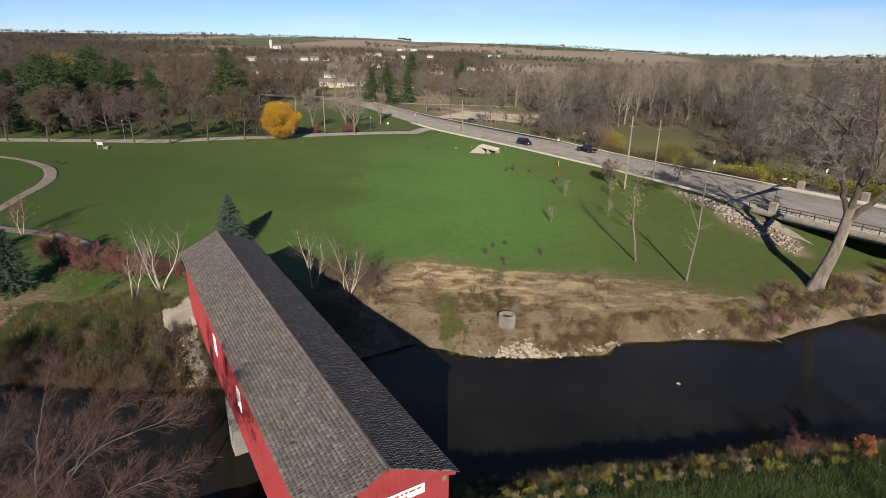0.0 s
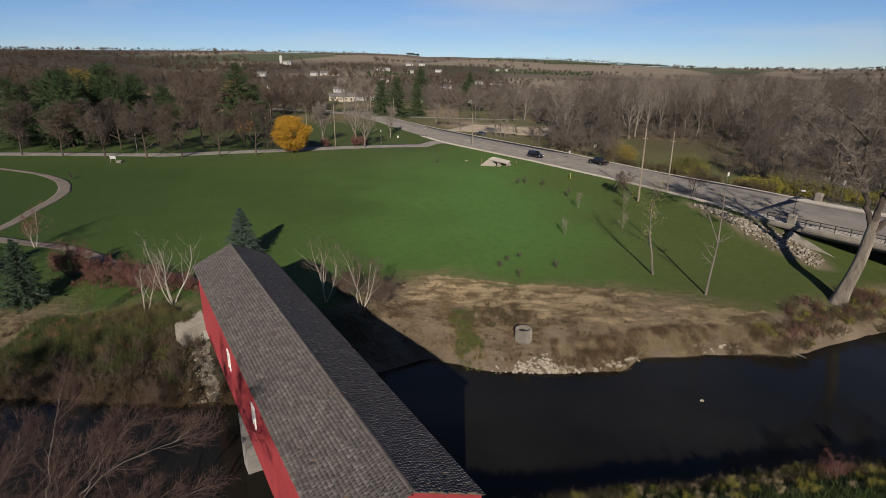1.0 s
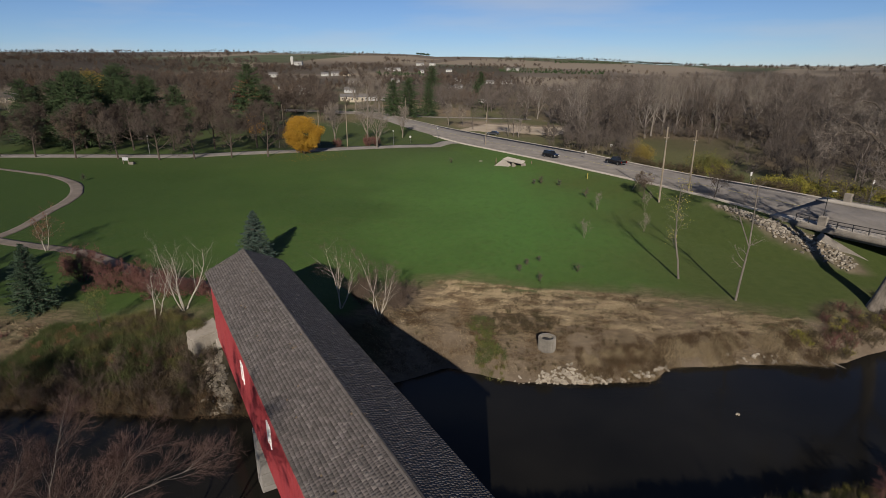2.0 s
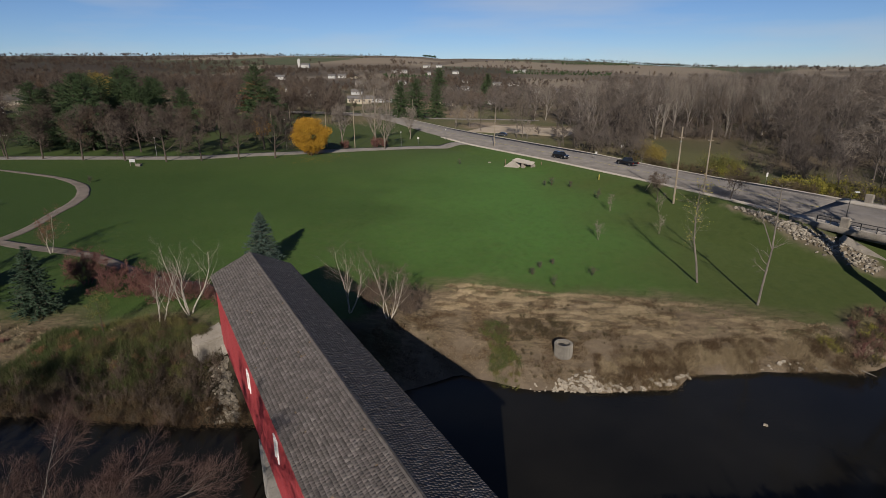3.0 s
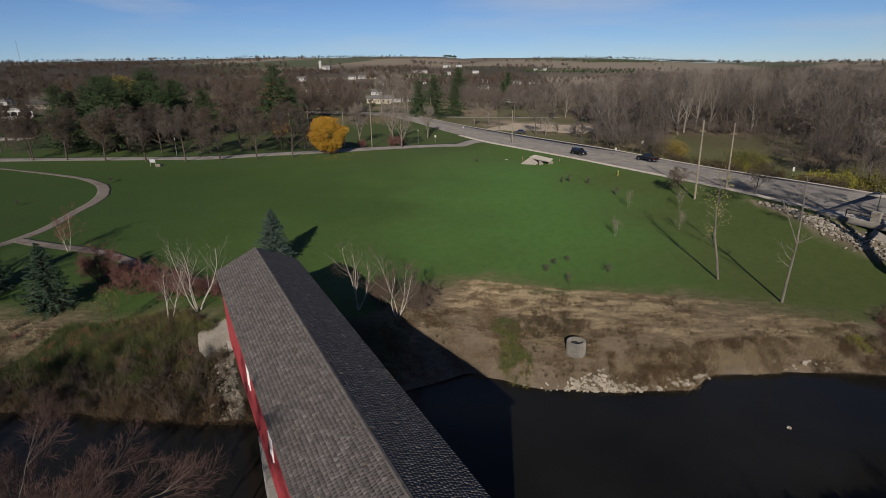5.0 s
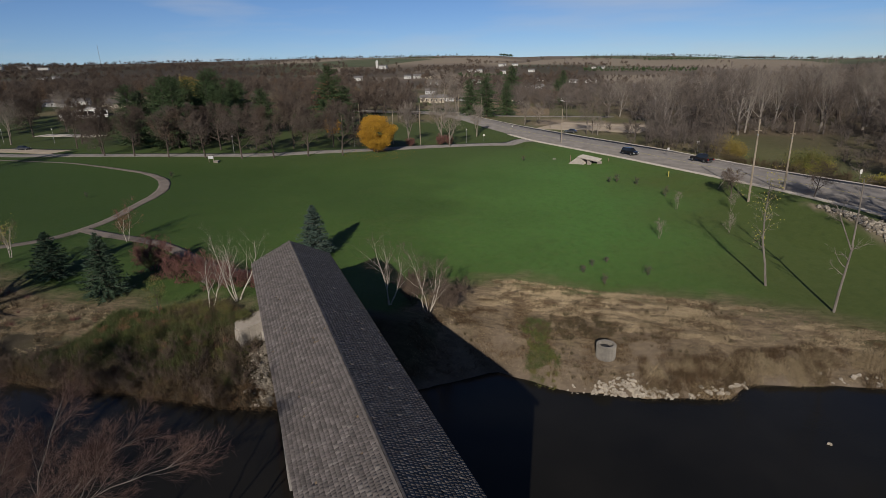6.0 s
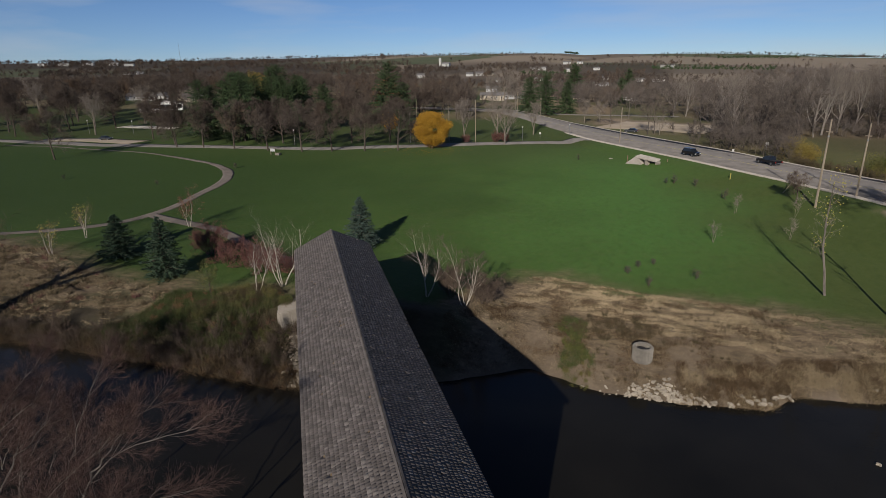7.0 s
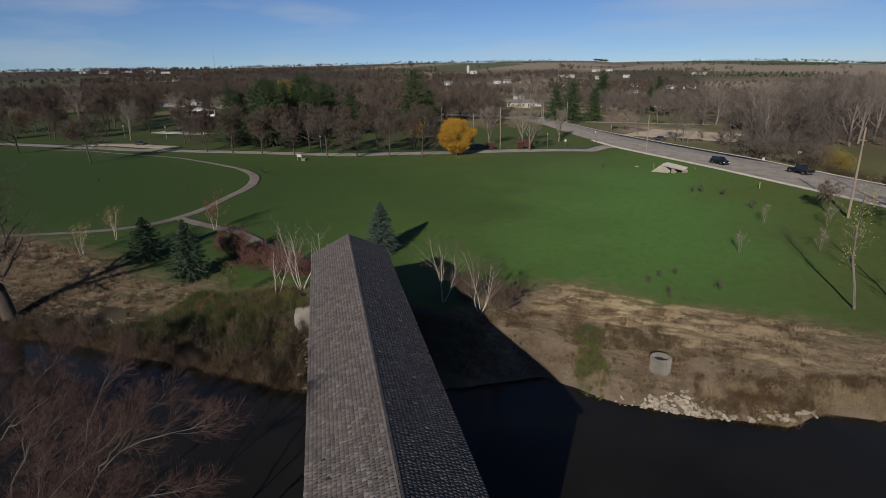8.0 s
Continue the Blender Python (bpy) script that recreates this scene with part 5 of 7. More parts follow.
for i, (x, y, s) in enumerate([(-111, 153.5, 1.0), (-86.5, 152.5, 1.02), (-77.5, 154.3, 0.98), (-68.1, 157.0, 1.0), (-58.5, 159.6, 0.95), (-139.4, 160, 0.95), (-104, 170, 1.0), (-92, 171, 0.95), (-80, 173, 1.02), (-116, 172, 1.0), (-68, 177, 0.98),
                               (-153, 127, 1.05), (-202.3, 139.1, 1.05), (-228.8, 171.9, 1.1), (-250, 185, 1.2), (-262, 160, 1.1), (-280, 200, 1.2), (-170, 185, 1.1), (-160, 172, 0.9), (-134.5, 155.2, 0.9), (-227, 219, 1.3), (-245, 212, 1.35), (-212, 205, 1.2), (-258, 226, 1.4), (-275, 240, 1.4), (-232, 199, 1.25), (-290, 215, 1.4), (-205, 236, 1.1), (-300, 190, 1.3)]):
    copy_at((ROW, ROW2)[i % 2], x, y, i * 73, s)
VASE_TREE = bare_tree("bare_park_tree", "tall leafless grey park tree", "tree", 11, [((0, 0, -0.2), (0.0, 0.03, 1), 11, 0.32)], VASE, BARK_GREY, TWIG_GREY, stand(-197.9, 181.6), "park trees", spray_n=3, spray_len=0.9, spray_w=0.04)
for i, (x, y, s) in enumerate([(-30, 178, 0.75), (-45, 186, 0.8), (-36, 196, 0.85), (-25, 205, 0.7), (-215, 225, 1.1), (-190, 230, 1.0), (-300, 240, 1.2), (-10, 248, 0.6), (-58, 322, 1.35), (-50, 314, 1.2), (-4, 250, 0.55), (-44, 312, 1.0), (17, 208, 0.4), (-66, 330, 1.2)]):
    copy_at(VASE_TREE, x, y, i * 91, s)

leafy_tree("yellow_tree", "tall dull-yellow autumn tree behind the pine grove", 14, 23, 8.0, LEAF_OLIVE, stand(-160, 240), count=9000, size=0.3, trunk=0.35, low=0.3, group="autumn trees behind the park")
leafy_tree("rusty_tree", "tall rust-brown autumn tree behind the park", 15, 19, 6.5, LEAF_RUST, stand(-98, 248), count=8000, size=0.3, trunk=0.35, low=0.3, group="autumn trees behind the park")
leafy_tree("orange_tree", "small orange-yellow tree behind the row of bare trees", 16, 9, 3.0, LEAF_GOLD, stand(-74, 192), count=2200, size=0.3, trunk=0.2, low=0.25, group="autumn trees behind the park")

# ---- cottonwoods and woods across the road ----
COTTON = bare_tree("cottonwood", "tall pale-barked leafless cottonwood", "tree", 12, [((0, 0, -0.2), (0.03, 0.0, 1), 13, 0.29)], VASE, BARK_PALE, TWIG_GREY, stand(72, 219), "cottonwoods across the road", spray_n=2, spray_len=1.0, spray_w=0.035, wood_levels=3)
COTTON2 = bare_tree("cottonwood", "tall pale-barked leafless cottonwood", "tree", 13, [((0, 0, -0.2), (-0.02, 0.02, 1), 14, 0.31)], VASE, BARK_PALE, TWIG_GREY, stand(90, 216), "cottonwoods across the road", spray_n=2, spray_len=1.0, spray_w=0.035, wood_levels=3)
for i, (x, y, s) in enumerate([(28, 290, 0.9), (33, 287, 0.85), (40, 231, 0.9), (45, 240, 1.0), (61, 250, 1.0), (62, 207, 1.05), (66, 213, 1.1), (79, 226, 1.05), (95, 240, 1.1), (99, 236, 1.15), (112, 232, 1.1), (120, 226, 1.15), (134, 224, 1.1), (52, 268, 0.95), (88, 232, 1.1), (106, 222, 1.0)]):
    copy_at((COTTON, COTTON2)[i % 2], x, y, i * 57, s)


def wood_template(seed, height, sp, twig_n, twig_len, twig_w, sides=3, stout=0.012):
    """One small-detail tree for the woods, as arrays."""
    rng = np.random.default_rng(seed)
    seg = grow(rng, [((0, 0, -0.3), (rng.normal(0, 0.05), rng.normal(0, 0.05), 1), height * 0.6, stout * height)], sp)
    seg = seg[seg[:, 8] < 3]
    pieces = [tubes(seg[seg[:, 8] == 0], sides), strips(seg[seg[:, 8] == 1], seed)]
    fine = seg[seg[:, 8] == 2]
    d = fine[:, 3:6] - fine[:, 0:3]
    l = np.linalg.norm(d, axis=1)
    pieces.append(slivers(rng, fine[:, 0:3], d / l[:, None], l * 1.2, np.full(len(l), twig_w * 1.3)))
    pieces.append(spray(rng, fine, twig_n, twig_len, twig_w, 0.6, 0.15))
    return join(pieces)


LITE = spec((3, 3, 2), (0.05, 0.10, 0.16), (0.05, 0.08, 0.06), (9, 7, 0), (0.25, 0.2, 0), ((25, 60), (25, 60), (0, 0)), ((0.5, 0.8), (0.4, 0.65), (0, 0)), (0.4, 0.35, 0), (0.5, 0.5, 0), (0.35, 0.3, 0.3))


def woods(name, label, spots, templates, material, seed, scale=(0.75, 1.2)):
    """Many trees as one mass: copies of the templates set on the land."""
    rng = np.random.default_rng(seed)
    spots = np.array(spots)
    z = land(spots[:, 0], spots[:, 1])
    vs, fs, n = [], {3: [], 4: []}, 0
    for (x, y), zz in zip(spots, z):
        v, faces = templates[rng.integers(len(templates))]
        a, s = rng.uniform(0, 6.28), rng.uniform(*scale)
        c, si = math.cos(a) * s, math.sin(a) * s
        vs.append(np.stack([v[:, 0] * c - v[:, 1] * si + x, v[:, 0] * si + v[:, 1] * c + y, v[:, 2] * s * rng.uniform(0.9, 1.1) + zz], axis=1))
        for f in faces:
            fs[f.shape[1]].append(f + n)
        n += len(v)
    me = mesh_np(name, np.concatenate(vs), [np.concatenate(f) for f in fs.values() if f])
    me.materials.append(material)
    return tagged(new(name, me), label, "woods", kind="stuff")


def scatter(seed, n, inside, x0, x1, y0, y1, gap=0.0):
    """Random spots in a box for which inside(x, y) holds."""
    rng = np.random.default_rng(seed)
    x, y = rng.uniform(x0, x1, n * 12), rng.uniform(y0, y1, n * 12)
    ok = inside(x, y)
    pts = np.stack([x[ok], y[ok]], axis=1)
    if gap:
        keep, cells = [], {}
        for p in pts:
            c = (int(p[0] // gap), int(p[1] // gap))
            if c not in cells:
                cells[c] = 1
                keep.append(p)
        pts = np.array(keep)
    return pts[:n]


def road_right(y):
    return np.interp(y, [50, 99, 141, 192, 226, 301, 394, 486], [110, 62, 40, 10, -10, -40, -72, -105])


def woods_east(x, y):
    lot = (np.abs(x - 24) < 32) & (np.abs(y - 244 + 0.6 * (x - 20)) < 22)
    meadow = (x > 0.29 * (y - 5)) & (x < 0.52 * (y - 5)) & (y < 206) & (y > 95)
    open_floor = (x < 0.135 * (y - 5)) & ((y > 285) | (value_noise(x, y, 9, 78) < 0.55))
    return (x > road_right(y) + 12) & ~lot & ~meadow & ~open_floor & (y > 104)


def woods_east_far(x, y):
    return (x > 0.17 * y + 12 * value_noise(x, y, 40, 79)) & ((x > 170) | (y > 270))


def woods_west(x, y):
    clear = (y < 225 + 0.12 * np.abs(x + 130)) | ((x > -62) & (y < 250)) | ((np.abs(x + 240) < 45) & (y < 285)) | (x < -290) & (y < 260)
    return (x < -55 - 0.28 * (y - 240)) & ~clear


def woods_mid(x, y):
    return (np.abs(x - (road_right(y) - 5)) > 14) & (value_noise(x, y, 45, 31) > 0.47 + 0.12 * smoothstep(430, 520, y) + 0.12 * smoothstep(-0.1, 0.02, x / y)) & (x > -60 - 0.28 * (y - 240)) & (x < 60 + 0.1 * y)


def woods_far(x, y):
    clear = smoothstep(-0.55, -0.38, x / y) * smoothstep(0.5, 0.3, x / y) * smoothstep(1900, 1500, y) * 0.2
    return (value_noise(x, y, 190, 33) + 0.35 * smoothstep(-50, -700, x) > 0.56 + clear)


TALL = [wood_template(100 + i, 16 + (i % 3) * 2, LITE, 6, 1.5, 0.065, 3, 0.010) for i in range(6)]
SMALL = [wood_template(120 + i, 13, LITE, 3, 1.8, 0.14, 3) for i in range(6)]
woods("east_woods", "dense leafless grey-brown river woods across the road", scatter(41, 680, woods_east, -40, 330, 100, 340, 6.0), TALL, WOODS_TWIGS, 1, (0.85, 1.35))
woods("river_thicket", "low tangled leafless thicket across the road", scatter(49, 220, lambda x, y: (x > np.maximum(road_right(y) + 11, 0.54 * (y - 5))) & (y > 88), 52, 200, 88, 205, 4.2), TALL, WOODS_TWIGS, 41, (0.32, 0.62))
woods("road_thicket", "tangled brown thicket beside the road", scatter(92, 120, lambda x, y: (x > np.maximum(road_right(y) + 8, 0.165 * (y - 5))) & (x < 0.285 * (y - 5)) & (y > 150), 15, 62, 150, 222, 3.2), TALL, WOODS_TWIGS, 53, (0.24, 0.5))
woods("wood_edge", "low brown brush along the edge of the glade", scatter(93, 70, lambda x, y: np.abs(y - 207) < 5, 48, 118, 200, 214, 3.2), TALL, WOODS_TWIGS, 54, (0.2, 0.4))
woods("understory", "low leafless brush under the river woods", scatter(91, 330, lambda x, y: woods_east(x, y) & (x > 20), 20, 240, 150, 300, 6.5), SMALL, WOODS_TWIGS, 52, (0.32, 0.6))
woods("east_woods", "distant leafless brown woods on the valley floor", scatter(42, 520, woods_east_far, 40, 700, 180, 620, 10), SMALL, WOODS_TWIGS, 2, (1.35, 1.9))
woods("west_woods", "dense leafless brown woods behind the park", scatter(43, 700, woods_west, -620, -55, 225, 640, 8.5), SMALL, DIMMED_TWIGS, 3, (1.15, 1.6))
woods("village_trees", "leafless trees in front of the village houses", scatter(50, 90, lambda x, y: np.abs(x - (road_right(y) - 5)) > 13, -150, 40, 318, 398, 8), SMALL, WOODS_TWIGS, 40, (0.7, 1.1))
woods("village_trees", "scattered leafless village trees among houses", scatter(44, 250, woods_mid, -160, 130, 250, 640, 9), SMALL, WOODS_TWIGS, 4, (0.7, 1.2))
FAR_TREES = [wood_template(140 + i, 14, spec((1, 1, 1), (0.05, 0.1, 0.1), (0.05, 0.1, 0.1), (6, 3, 0), (0.2, 0.2, 0), ((25, 65), (25, 65), (0, 0)), ((0.6, 0.9), (0.5, 0.8), (0, 0)), (0.4, 0.3, 0), (0.5, 0.5, 0), (0.4, 0.4, 0.4)), 9, 2.0, 0.75, 3) for i in range(6)]
RIDGE_TREES = [wood_template(150 + i, 13, spec((1, 1, 1), (0.05, 0.1, 0.1), (0.05, 0.1, 0.1), (5, 3, 0), (0.1, 0.2, 0), ((25, 65), (25, 65), (0, 0)), ((0.6, 0.9), (0.5, 0.8), (0, 0)), (0.4, 0.3, 0), (0.5, 0.5, 0), (0.4, 0.4, 0.4)), 5, 3.0, 1.5, 3) for i in range(4)]
woods("hill_woods", "distant brown woods and hedgerows on the hills", scatter(45, 1700, woods_far, -2600, 1900, 600, 2300, 14), FAR_TREES, DIMMED_TWIGS, 5, (0.55, 0.95))
woods("ridge_woods", "dark tree lines along the horizon ridge", scatter(46, 1100, lambda x, y: value_noise(x, x * 0, 190, 35) + 0.3 * value_noise(x, x * 0, 37, 37) > 0.74, -3600, 2200, 2480, 2600, 6), RIDGE_TREES, NEEDLES_DARK, 6, (0.4, 0.85))
woods("shelterbelt", "dark green rows of conifers between far fields", np.array([(60 + i * 5.5, 1150 - i * 1.0) for i in range(36)] + [(-520 + i * 6, 2050 + i * 2) for i in range(20)] + [(240 + i * 6, 1620) for i in range(30)] + [(-160 + i * 6, 1010 + i) for i in range(14)]), RIDGE_TREES, NEEDLES_PINE, 7, (0.5, 0.85))
woods("hedgerow", "brown leafless hedgerows between far fields", np.array([(-300 + i * 9, 1300 - i * 1.5) for i in range(70)] + [(100 + i * 9, 1900 + i * 2) for i in range(90)] + [(-900 + i * 9, 1750) for i in range(80)] + [(-200 + i * 8, 860 + i * 0.6) for i in range(60)]), FAR_TREES, DIMMED_TWIGS, 8, (0.5, 0.9))
woods("slope_woods", "brown leafless clumps of trees on the valley side", scatter(47, 1500, lambda x, y: (value_noise(x, y, 90, 36) > 0.42 + 0.19 * smoothstep(-0.5, -0.38, x / y)) & (x > -1.25 * y) & (x < 0.12 * y), -1700, 300, 600, 1500, 12), FAR_TREES, DIMMED_TWIGS, 9, (0.65, 1.05))


# ---- trees and shrubs near the river ----
def stems_fan(n, seed, tilt, length, radius, base=0.15):
    """Several stems out of one root: base, direction, length, radius."""
    rng = random.Random(seed)
    out = []
    for i in range(n):
        a = 2 * math.pi * (i + rng.random() * 0.7) / n
        t = tilt * rng.uniform(0.4, 1.2)
        out.append(((math.cos(a) * base, math.sin(a) * base, -0.2), (math.cos(a) * t, math.sin(a) * t, 1), length * rng.uniform(0.75, 1.05), radius * rng.uniform(0.75, 1.1)))
    return out


# birches: clumps on both sides of the far bridge end
bare_tree("white_birch", "white-barked leafless birch clump near the covered bridge", "tree", 21, stems_fan(2, 3, 0.38, 6.4, 0.070), BIRCH, BARK_BIRCH, TWIG_GREY, stand(-31.6, 50.9), "birches", spray_n=1, spray_len=0.3, spray_w=0.012)
bare_tree("white_birch", "white-barked leafless birch clump beside the covered bridge", "tree", 22, stems_fan(4, 5, 0.42, 7.2, 0.078), BIRCH, BARK_BIRCH, TWIG_GREY, stand(-29.5, 52.4), "birches", spray_n=1, spray_len=0.3, spray_w=0.01)
bare_tree("white_birch", "slender white birch clump with rusty top twigs", "tree", 23, stems_fan(3, 8, 0.34, 6.6, 0.066), BIRCH, BARK_BIRCH, TWIG_BROWN, stand(-14.2, 54.2), "birches", spray_n=2, spray_len=0.35, spray_w=0.012)
bare_tree("white_birch", "white birch clump with many fine brown twigs", "tree", 24, stems_fan(4, 9, 0.6, 6.2, 0.062), BIRCH, BARK_BIRCH, TWIG_BROWN, stand(-10.2, 54.2), "birches", spray_n=3, spray_len=0.45, spray_w=0.012)
bare_tree("young_birch", "young white birch with rusty leaves beside the path", "tree", 25, stems_fan(3, 11, 0.22, 5.4, 0.06), BIRCH, BARK_BIRCH, TWIG_RED, stand(-60.8, 74.6), "young birches", spray_n=2, spray_len=0.4, spray_w=0.014, fans=(LEAF_RUST, 500, 0.08, "rust-brown leaves"))
for i, (x, y, s) in enumerate([(-70.3, 58.8, 0.85), (-72.6, 66.2, 0.95)]):
    bare_tree("young_birch", "young white birch with thin yellow leaves on the lawn", "tree", 26 + i, stems_fan(3, 12 + i, 0.28, 5.4 * s, 0.06), BIRCH, BARK_BIRCH, TWIG_RED, stand(x, y), "young birches", spray_n=1, spray_len=0.3, spray_w=0.012, fans=(LEAF_YELLOW, 260, 0.08, "pale yellow leaves"))

# red-twigged shrubs behind the birches
RED_SHRUB = shrub("red_shrub", "dense red-brown leafless shrub on the lawn", 31, 3.6, 2.6, TWIG_RED, stand(-48.2, 64.0), stems=15, group="red shrubs", spray_n=5, spray_w=0.022)
RED_SHRUB2 = shrub("red_shrub", "low red-brown leafless shrub behind the birches", 32, 2.4, 2.8, TWIG_RED, stand(-43.6, 61.2), stems=11, group="red shrubs", spray_n=3, spray_w=0.022, leaf=LEAF_RUST, count=260, size=0.05)
for i, (x, y, s) in enumerate([(-39.8, 60.6, 1.0), (-36.2, 58.8, 1.0), (-33.5, 57.4, 0.95), (-30.4, 56.6, 0.9), (-45.5, 66.0, 0.8), (-41.5, 63.8, 1.0), (-37.4, 61.6, 0.95), (-28.2, 55.6, 0.85)]):
    copy_at(RED_SHRUB2 if i else RED_SHRUB2, x, y, i * 63, s)
for i, (x, y, s) in enumerate([(-33.5, 182, 0.8), (-31.0, 183, 0.7), (-42.5, 178, 0.65)]):
    copy_at(RED_SHRUB, x, y, i * 77, s)
for i, (x, y, s) in enumerate([(-12.2, 56.4, 0.75), (-8.6, 56.0, 0.8)]):
    shrub("brown_shrub", "grey-brown leafless shrub behind the birches", 310 + i, 3.6 * s, 2.6 * s, TWIG_BROWN, stand(x, y), stems=15, spray_n=5, spray_w=0.016)
leafy_tree("young_ash", "young green-yellow leafy tree above the brush", 33, 4.4, 1.1, LEAF_GREEN, stand(-37.3, 50.6), count=700, size=0.07, trunk=0.05, low=0.35)

# slim trees on the lawn by the far bank
bare_tree("slim_tree", "slim pale-trunked tree with a few yellow leaves", "tree", 35, [((0, 0, -0.2), (-0.085, 0, 1), 12.0, 0.135)], SLIM, WILLOW_BARK, TWIG_GREY, stand(24.9, 67.8), "slim trees on the bank", spray_n=2, spray_len=0.5, spray_w=0.016, fans=(LEAF_YELLOW, 240, 0.085, "sparse pale yellow leaves"))
bare_tree("slim_tree", "slim forked leafless tree with a pale trunk", "tree", 36, [((0, 0, -0.2), (0.062, 0, 1), 7.1, 0.135), ((0.42, 0, 6.8), (-0.03, 0, 1), 6.4, 0.085), ((0.40, 0, 6.4), (-0.46, -0.05, 1), 4.9, 0.07)], FORKED, WILLOW_BARK, TWIG_GREY, stand(28.85, 61.3), "slim trees on the bank", spray_n=2, spray_len=0.45, spray_w=0.014)
bare_tree("small_bare_tree", "small leafless tree below the road bank", "tree", 37, [((0, 0, -0.2), (-0.1, 0, 1), 4.2, 0.10)], ROUND_CROWN, BARK_DARK, TWIG_BROWN, stand(31.6, 105.4), spray_n=2, spray_len=0.4, spray_w=0.02)
bare_tree("small_bare_tree", "small leafless tree above the riprap", "tree", 38, [((0, 0, -0.2), (0.1, 0, 1), 5.0, 0.10)], ROUND_CROWN, BARK_DARK, TWIG_BROWN, stand(41.5, 99.0), spray_n=2, spray_len=0.4, spray_w=0.02)

# the great bare tree on the bank: a heavy leaning bole that forks into crooked limbs
def great_elm(x, y):
    rng = np.random.default_rng(39)
    top = thing("great_elm", "great leafless old elm leaning over the river bank", "tree", stand(x, y))
    bole = [(-0.55, 0, -0.9), (-0.4, 0, 0.1), (-0.2, 0, 1.0), (0.1, 0, 2.2), (0.6, 0, 3.9), (0.95, 0, 5.6), (1.2, 0, 7.6), (1.35, 0, 10.0)]
    v, f = pipe(bole, [1.35, 0.98, 0.80, 0.70, 0.64, 0.60, 0.58, 0.42], 16)
    child("bole", mesh_np("great_elm_bole", v, [f], smooth=True), BARK_GREY, top, "deeply furrowed grey bole")
    limbs = [
        ([(1.3, 0, 9.2), (1.4, -0.2, 11.2), (1.7, -0.4, 13.7), (2.4, -0.6, 15.4), (3.3, -0.8, 18), (3.6, -1.2, 21), (4.4, -1.4, 23.5)], 0.52),
        ([(1.15, 0.1, 9.0), (0.3, 0.4, 12.2), (-0.6, 0.8, 14.3), (-2.2, 1.2, 16.9), (-3.7, 1.4, 18.3), (-5.2, 1.5, 19.4), (-7.0, 1.2, 20.5), (-8.9, 1.0, 20.6)], 0.42),
        ([(-5.0, 1.5, 19.3), (-6.9, 1.9, 18.8), (-9.9, 2.3, 18.3)], 0.13),
        ([(-0.5, 0.8, 14.2), (-2.6, -0.2, 14.5), (-4.8, -1.0, 15.0)], 0.16),
        ([(-0.5, 0.8, 14.2), (-0.3, 1.2, 18.1), (-1.9, 1.6, 20.0), (-3.5, 2.0, 21.5), (-4.8, 2.3, 22.1), (-8.4, 2.4, 22.5)], 0.26),
        ([(-0.3, 1.2, 18.0), (-0.2, 0.6, 20.0), (-1.4, 0.2, 23.0), (-3.0, 0, 25.0)], 0.16),
        ([(1.3, -0.1, 8.6), (2.8, -0.4, 10.2), (4.6, -0.9, 12.4), (6.5, -1.2, 14.2), (8.5, -1.0, 17.5), (9.6, -1.2, 20.0)], 0.5),
        ([(1.6, -0.4, 13.5), (1.5, -1.2, 16.9), (0.5, -1.6, 20.0), (0.1, -1.4, 23.0), (-0.8, -1.2, 26.0)], 0.26),
        ([(3.4, -0.8, 18.3), (5.4, -1.8, 20.5), (6.6, -2.4, 23.0)], 0.18),
        ([(5.0, -1.0, 12.7), (7.6, 0.6, 13.6), (10.5, 1.4, 15.4)], 0.2),
        ([(6.6, -1.2, 14.4), (6.0, -2.4, 17.5), (6.8, -3.0, 20.5)], 0.18),
        ([(0.1, 0.5, 12.3), (-0.8, 2.6, 15.5), (-1.8, 4.0, 18.5), (-2.4, 4.6, 21.5)], 0.18),
        ([(1.5, -0.3, 12.0), (1.0, -2.8, 14.6), (0.0, -4.2, 17.5), (-1.2, -4.8, 19.5)], 0.18),
    ]
    stems = []
    for pts, r in limbs:
        p = bend(rng, pts, 6 + 3 * len(pts), 0.10)
        rad = np.maximum(0.8 * r * (1 - 0.85 * np.linspace(0, 1, len(p)) ** 0.8), 0.035)
        child("limb", mesh_np("great_elm_limb", *(lambda q: (q[0], [q[1]]))(pipe(p, rad, 8)), smooth=True), BARK_DARK, top)
        span = float(np.linalg.norm(np.diff(p, axis=0), axis=1).sum())
        for k in range(int(span * 1.15)):
            at = 0.28 + 0.72 * (k + rng.random()) / (span * 1.15)
            i = min(len(p) - 2, int(at * (len(p) - 1)))
            d = unit(p[i + 1] - p[i])
            side = rng.normal(0, 1, 3) + np.array([0, 0, 0.25])
            side = unit(side - d * (side @ d))
            stems.append((p[i], d * 0.55 + side, rng.uniform(1.2, 3.0) * (1.15 - 0.4 * at), max(0.03, rad[i] * 0.38)))
    seg = grow(rng, stems, TWIGGY)
    seg[:, 6:8] = np.maximum(seg[:, 6:8], 0.015)
    child("crown", mesh_np("great_elm_crown", *join([strips(seg, 39), spray(rng, seg[seg[:, 8] == 2], 1, 0.4, 0.016, 0.5)])), TWIG_GREY, top)


great_elm(44.4, 60.9)
bare_tree("bank_tree", "dark heavy-trunked leafless tree on the bank", "tree", 40, [((0, 0, -0.3), (-0.02, -0.02, 1), 15.0, 0.8)], ROUND_CROWN, BARK_DARK, TWIG_BROWN, stand(-60.5, 42.2), spray_n=2, spray_len=0.6, spray_w=0.025)

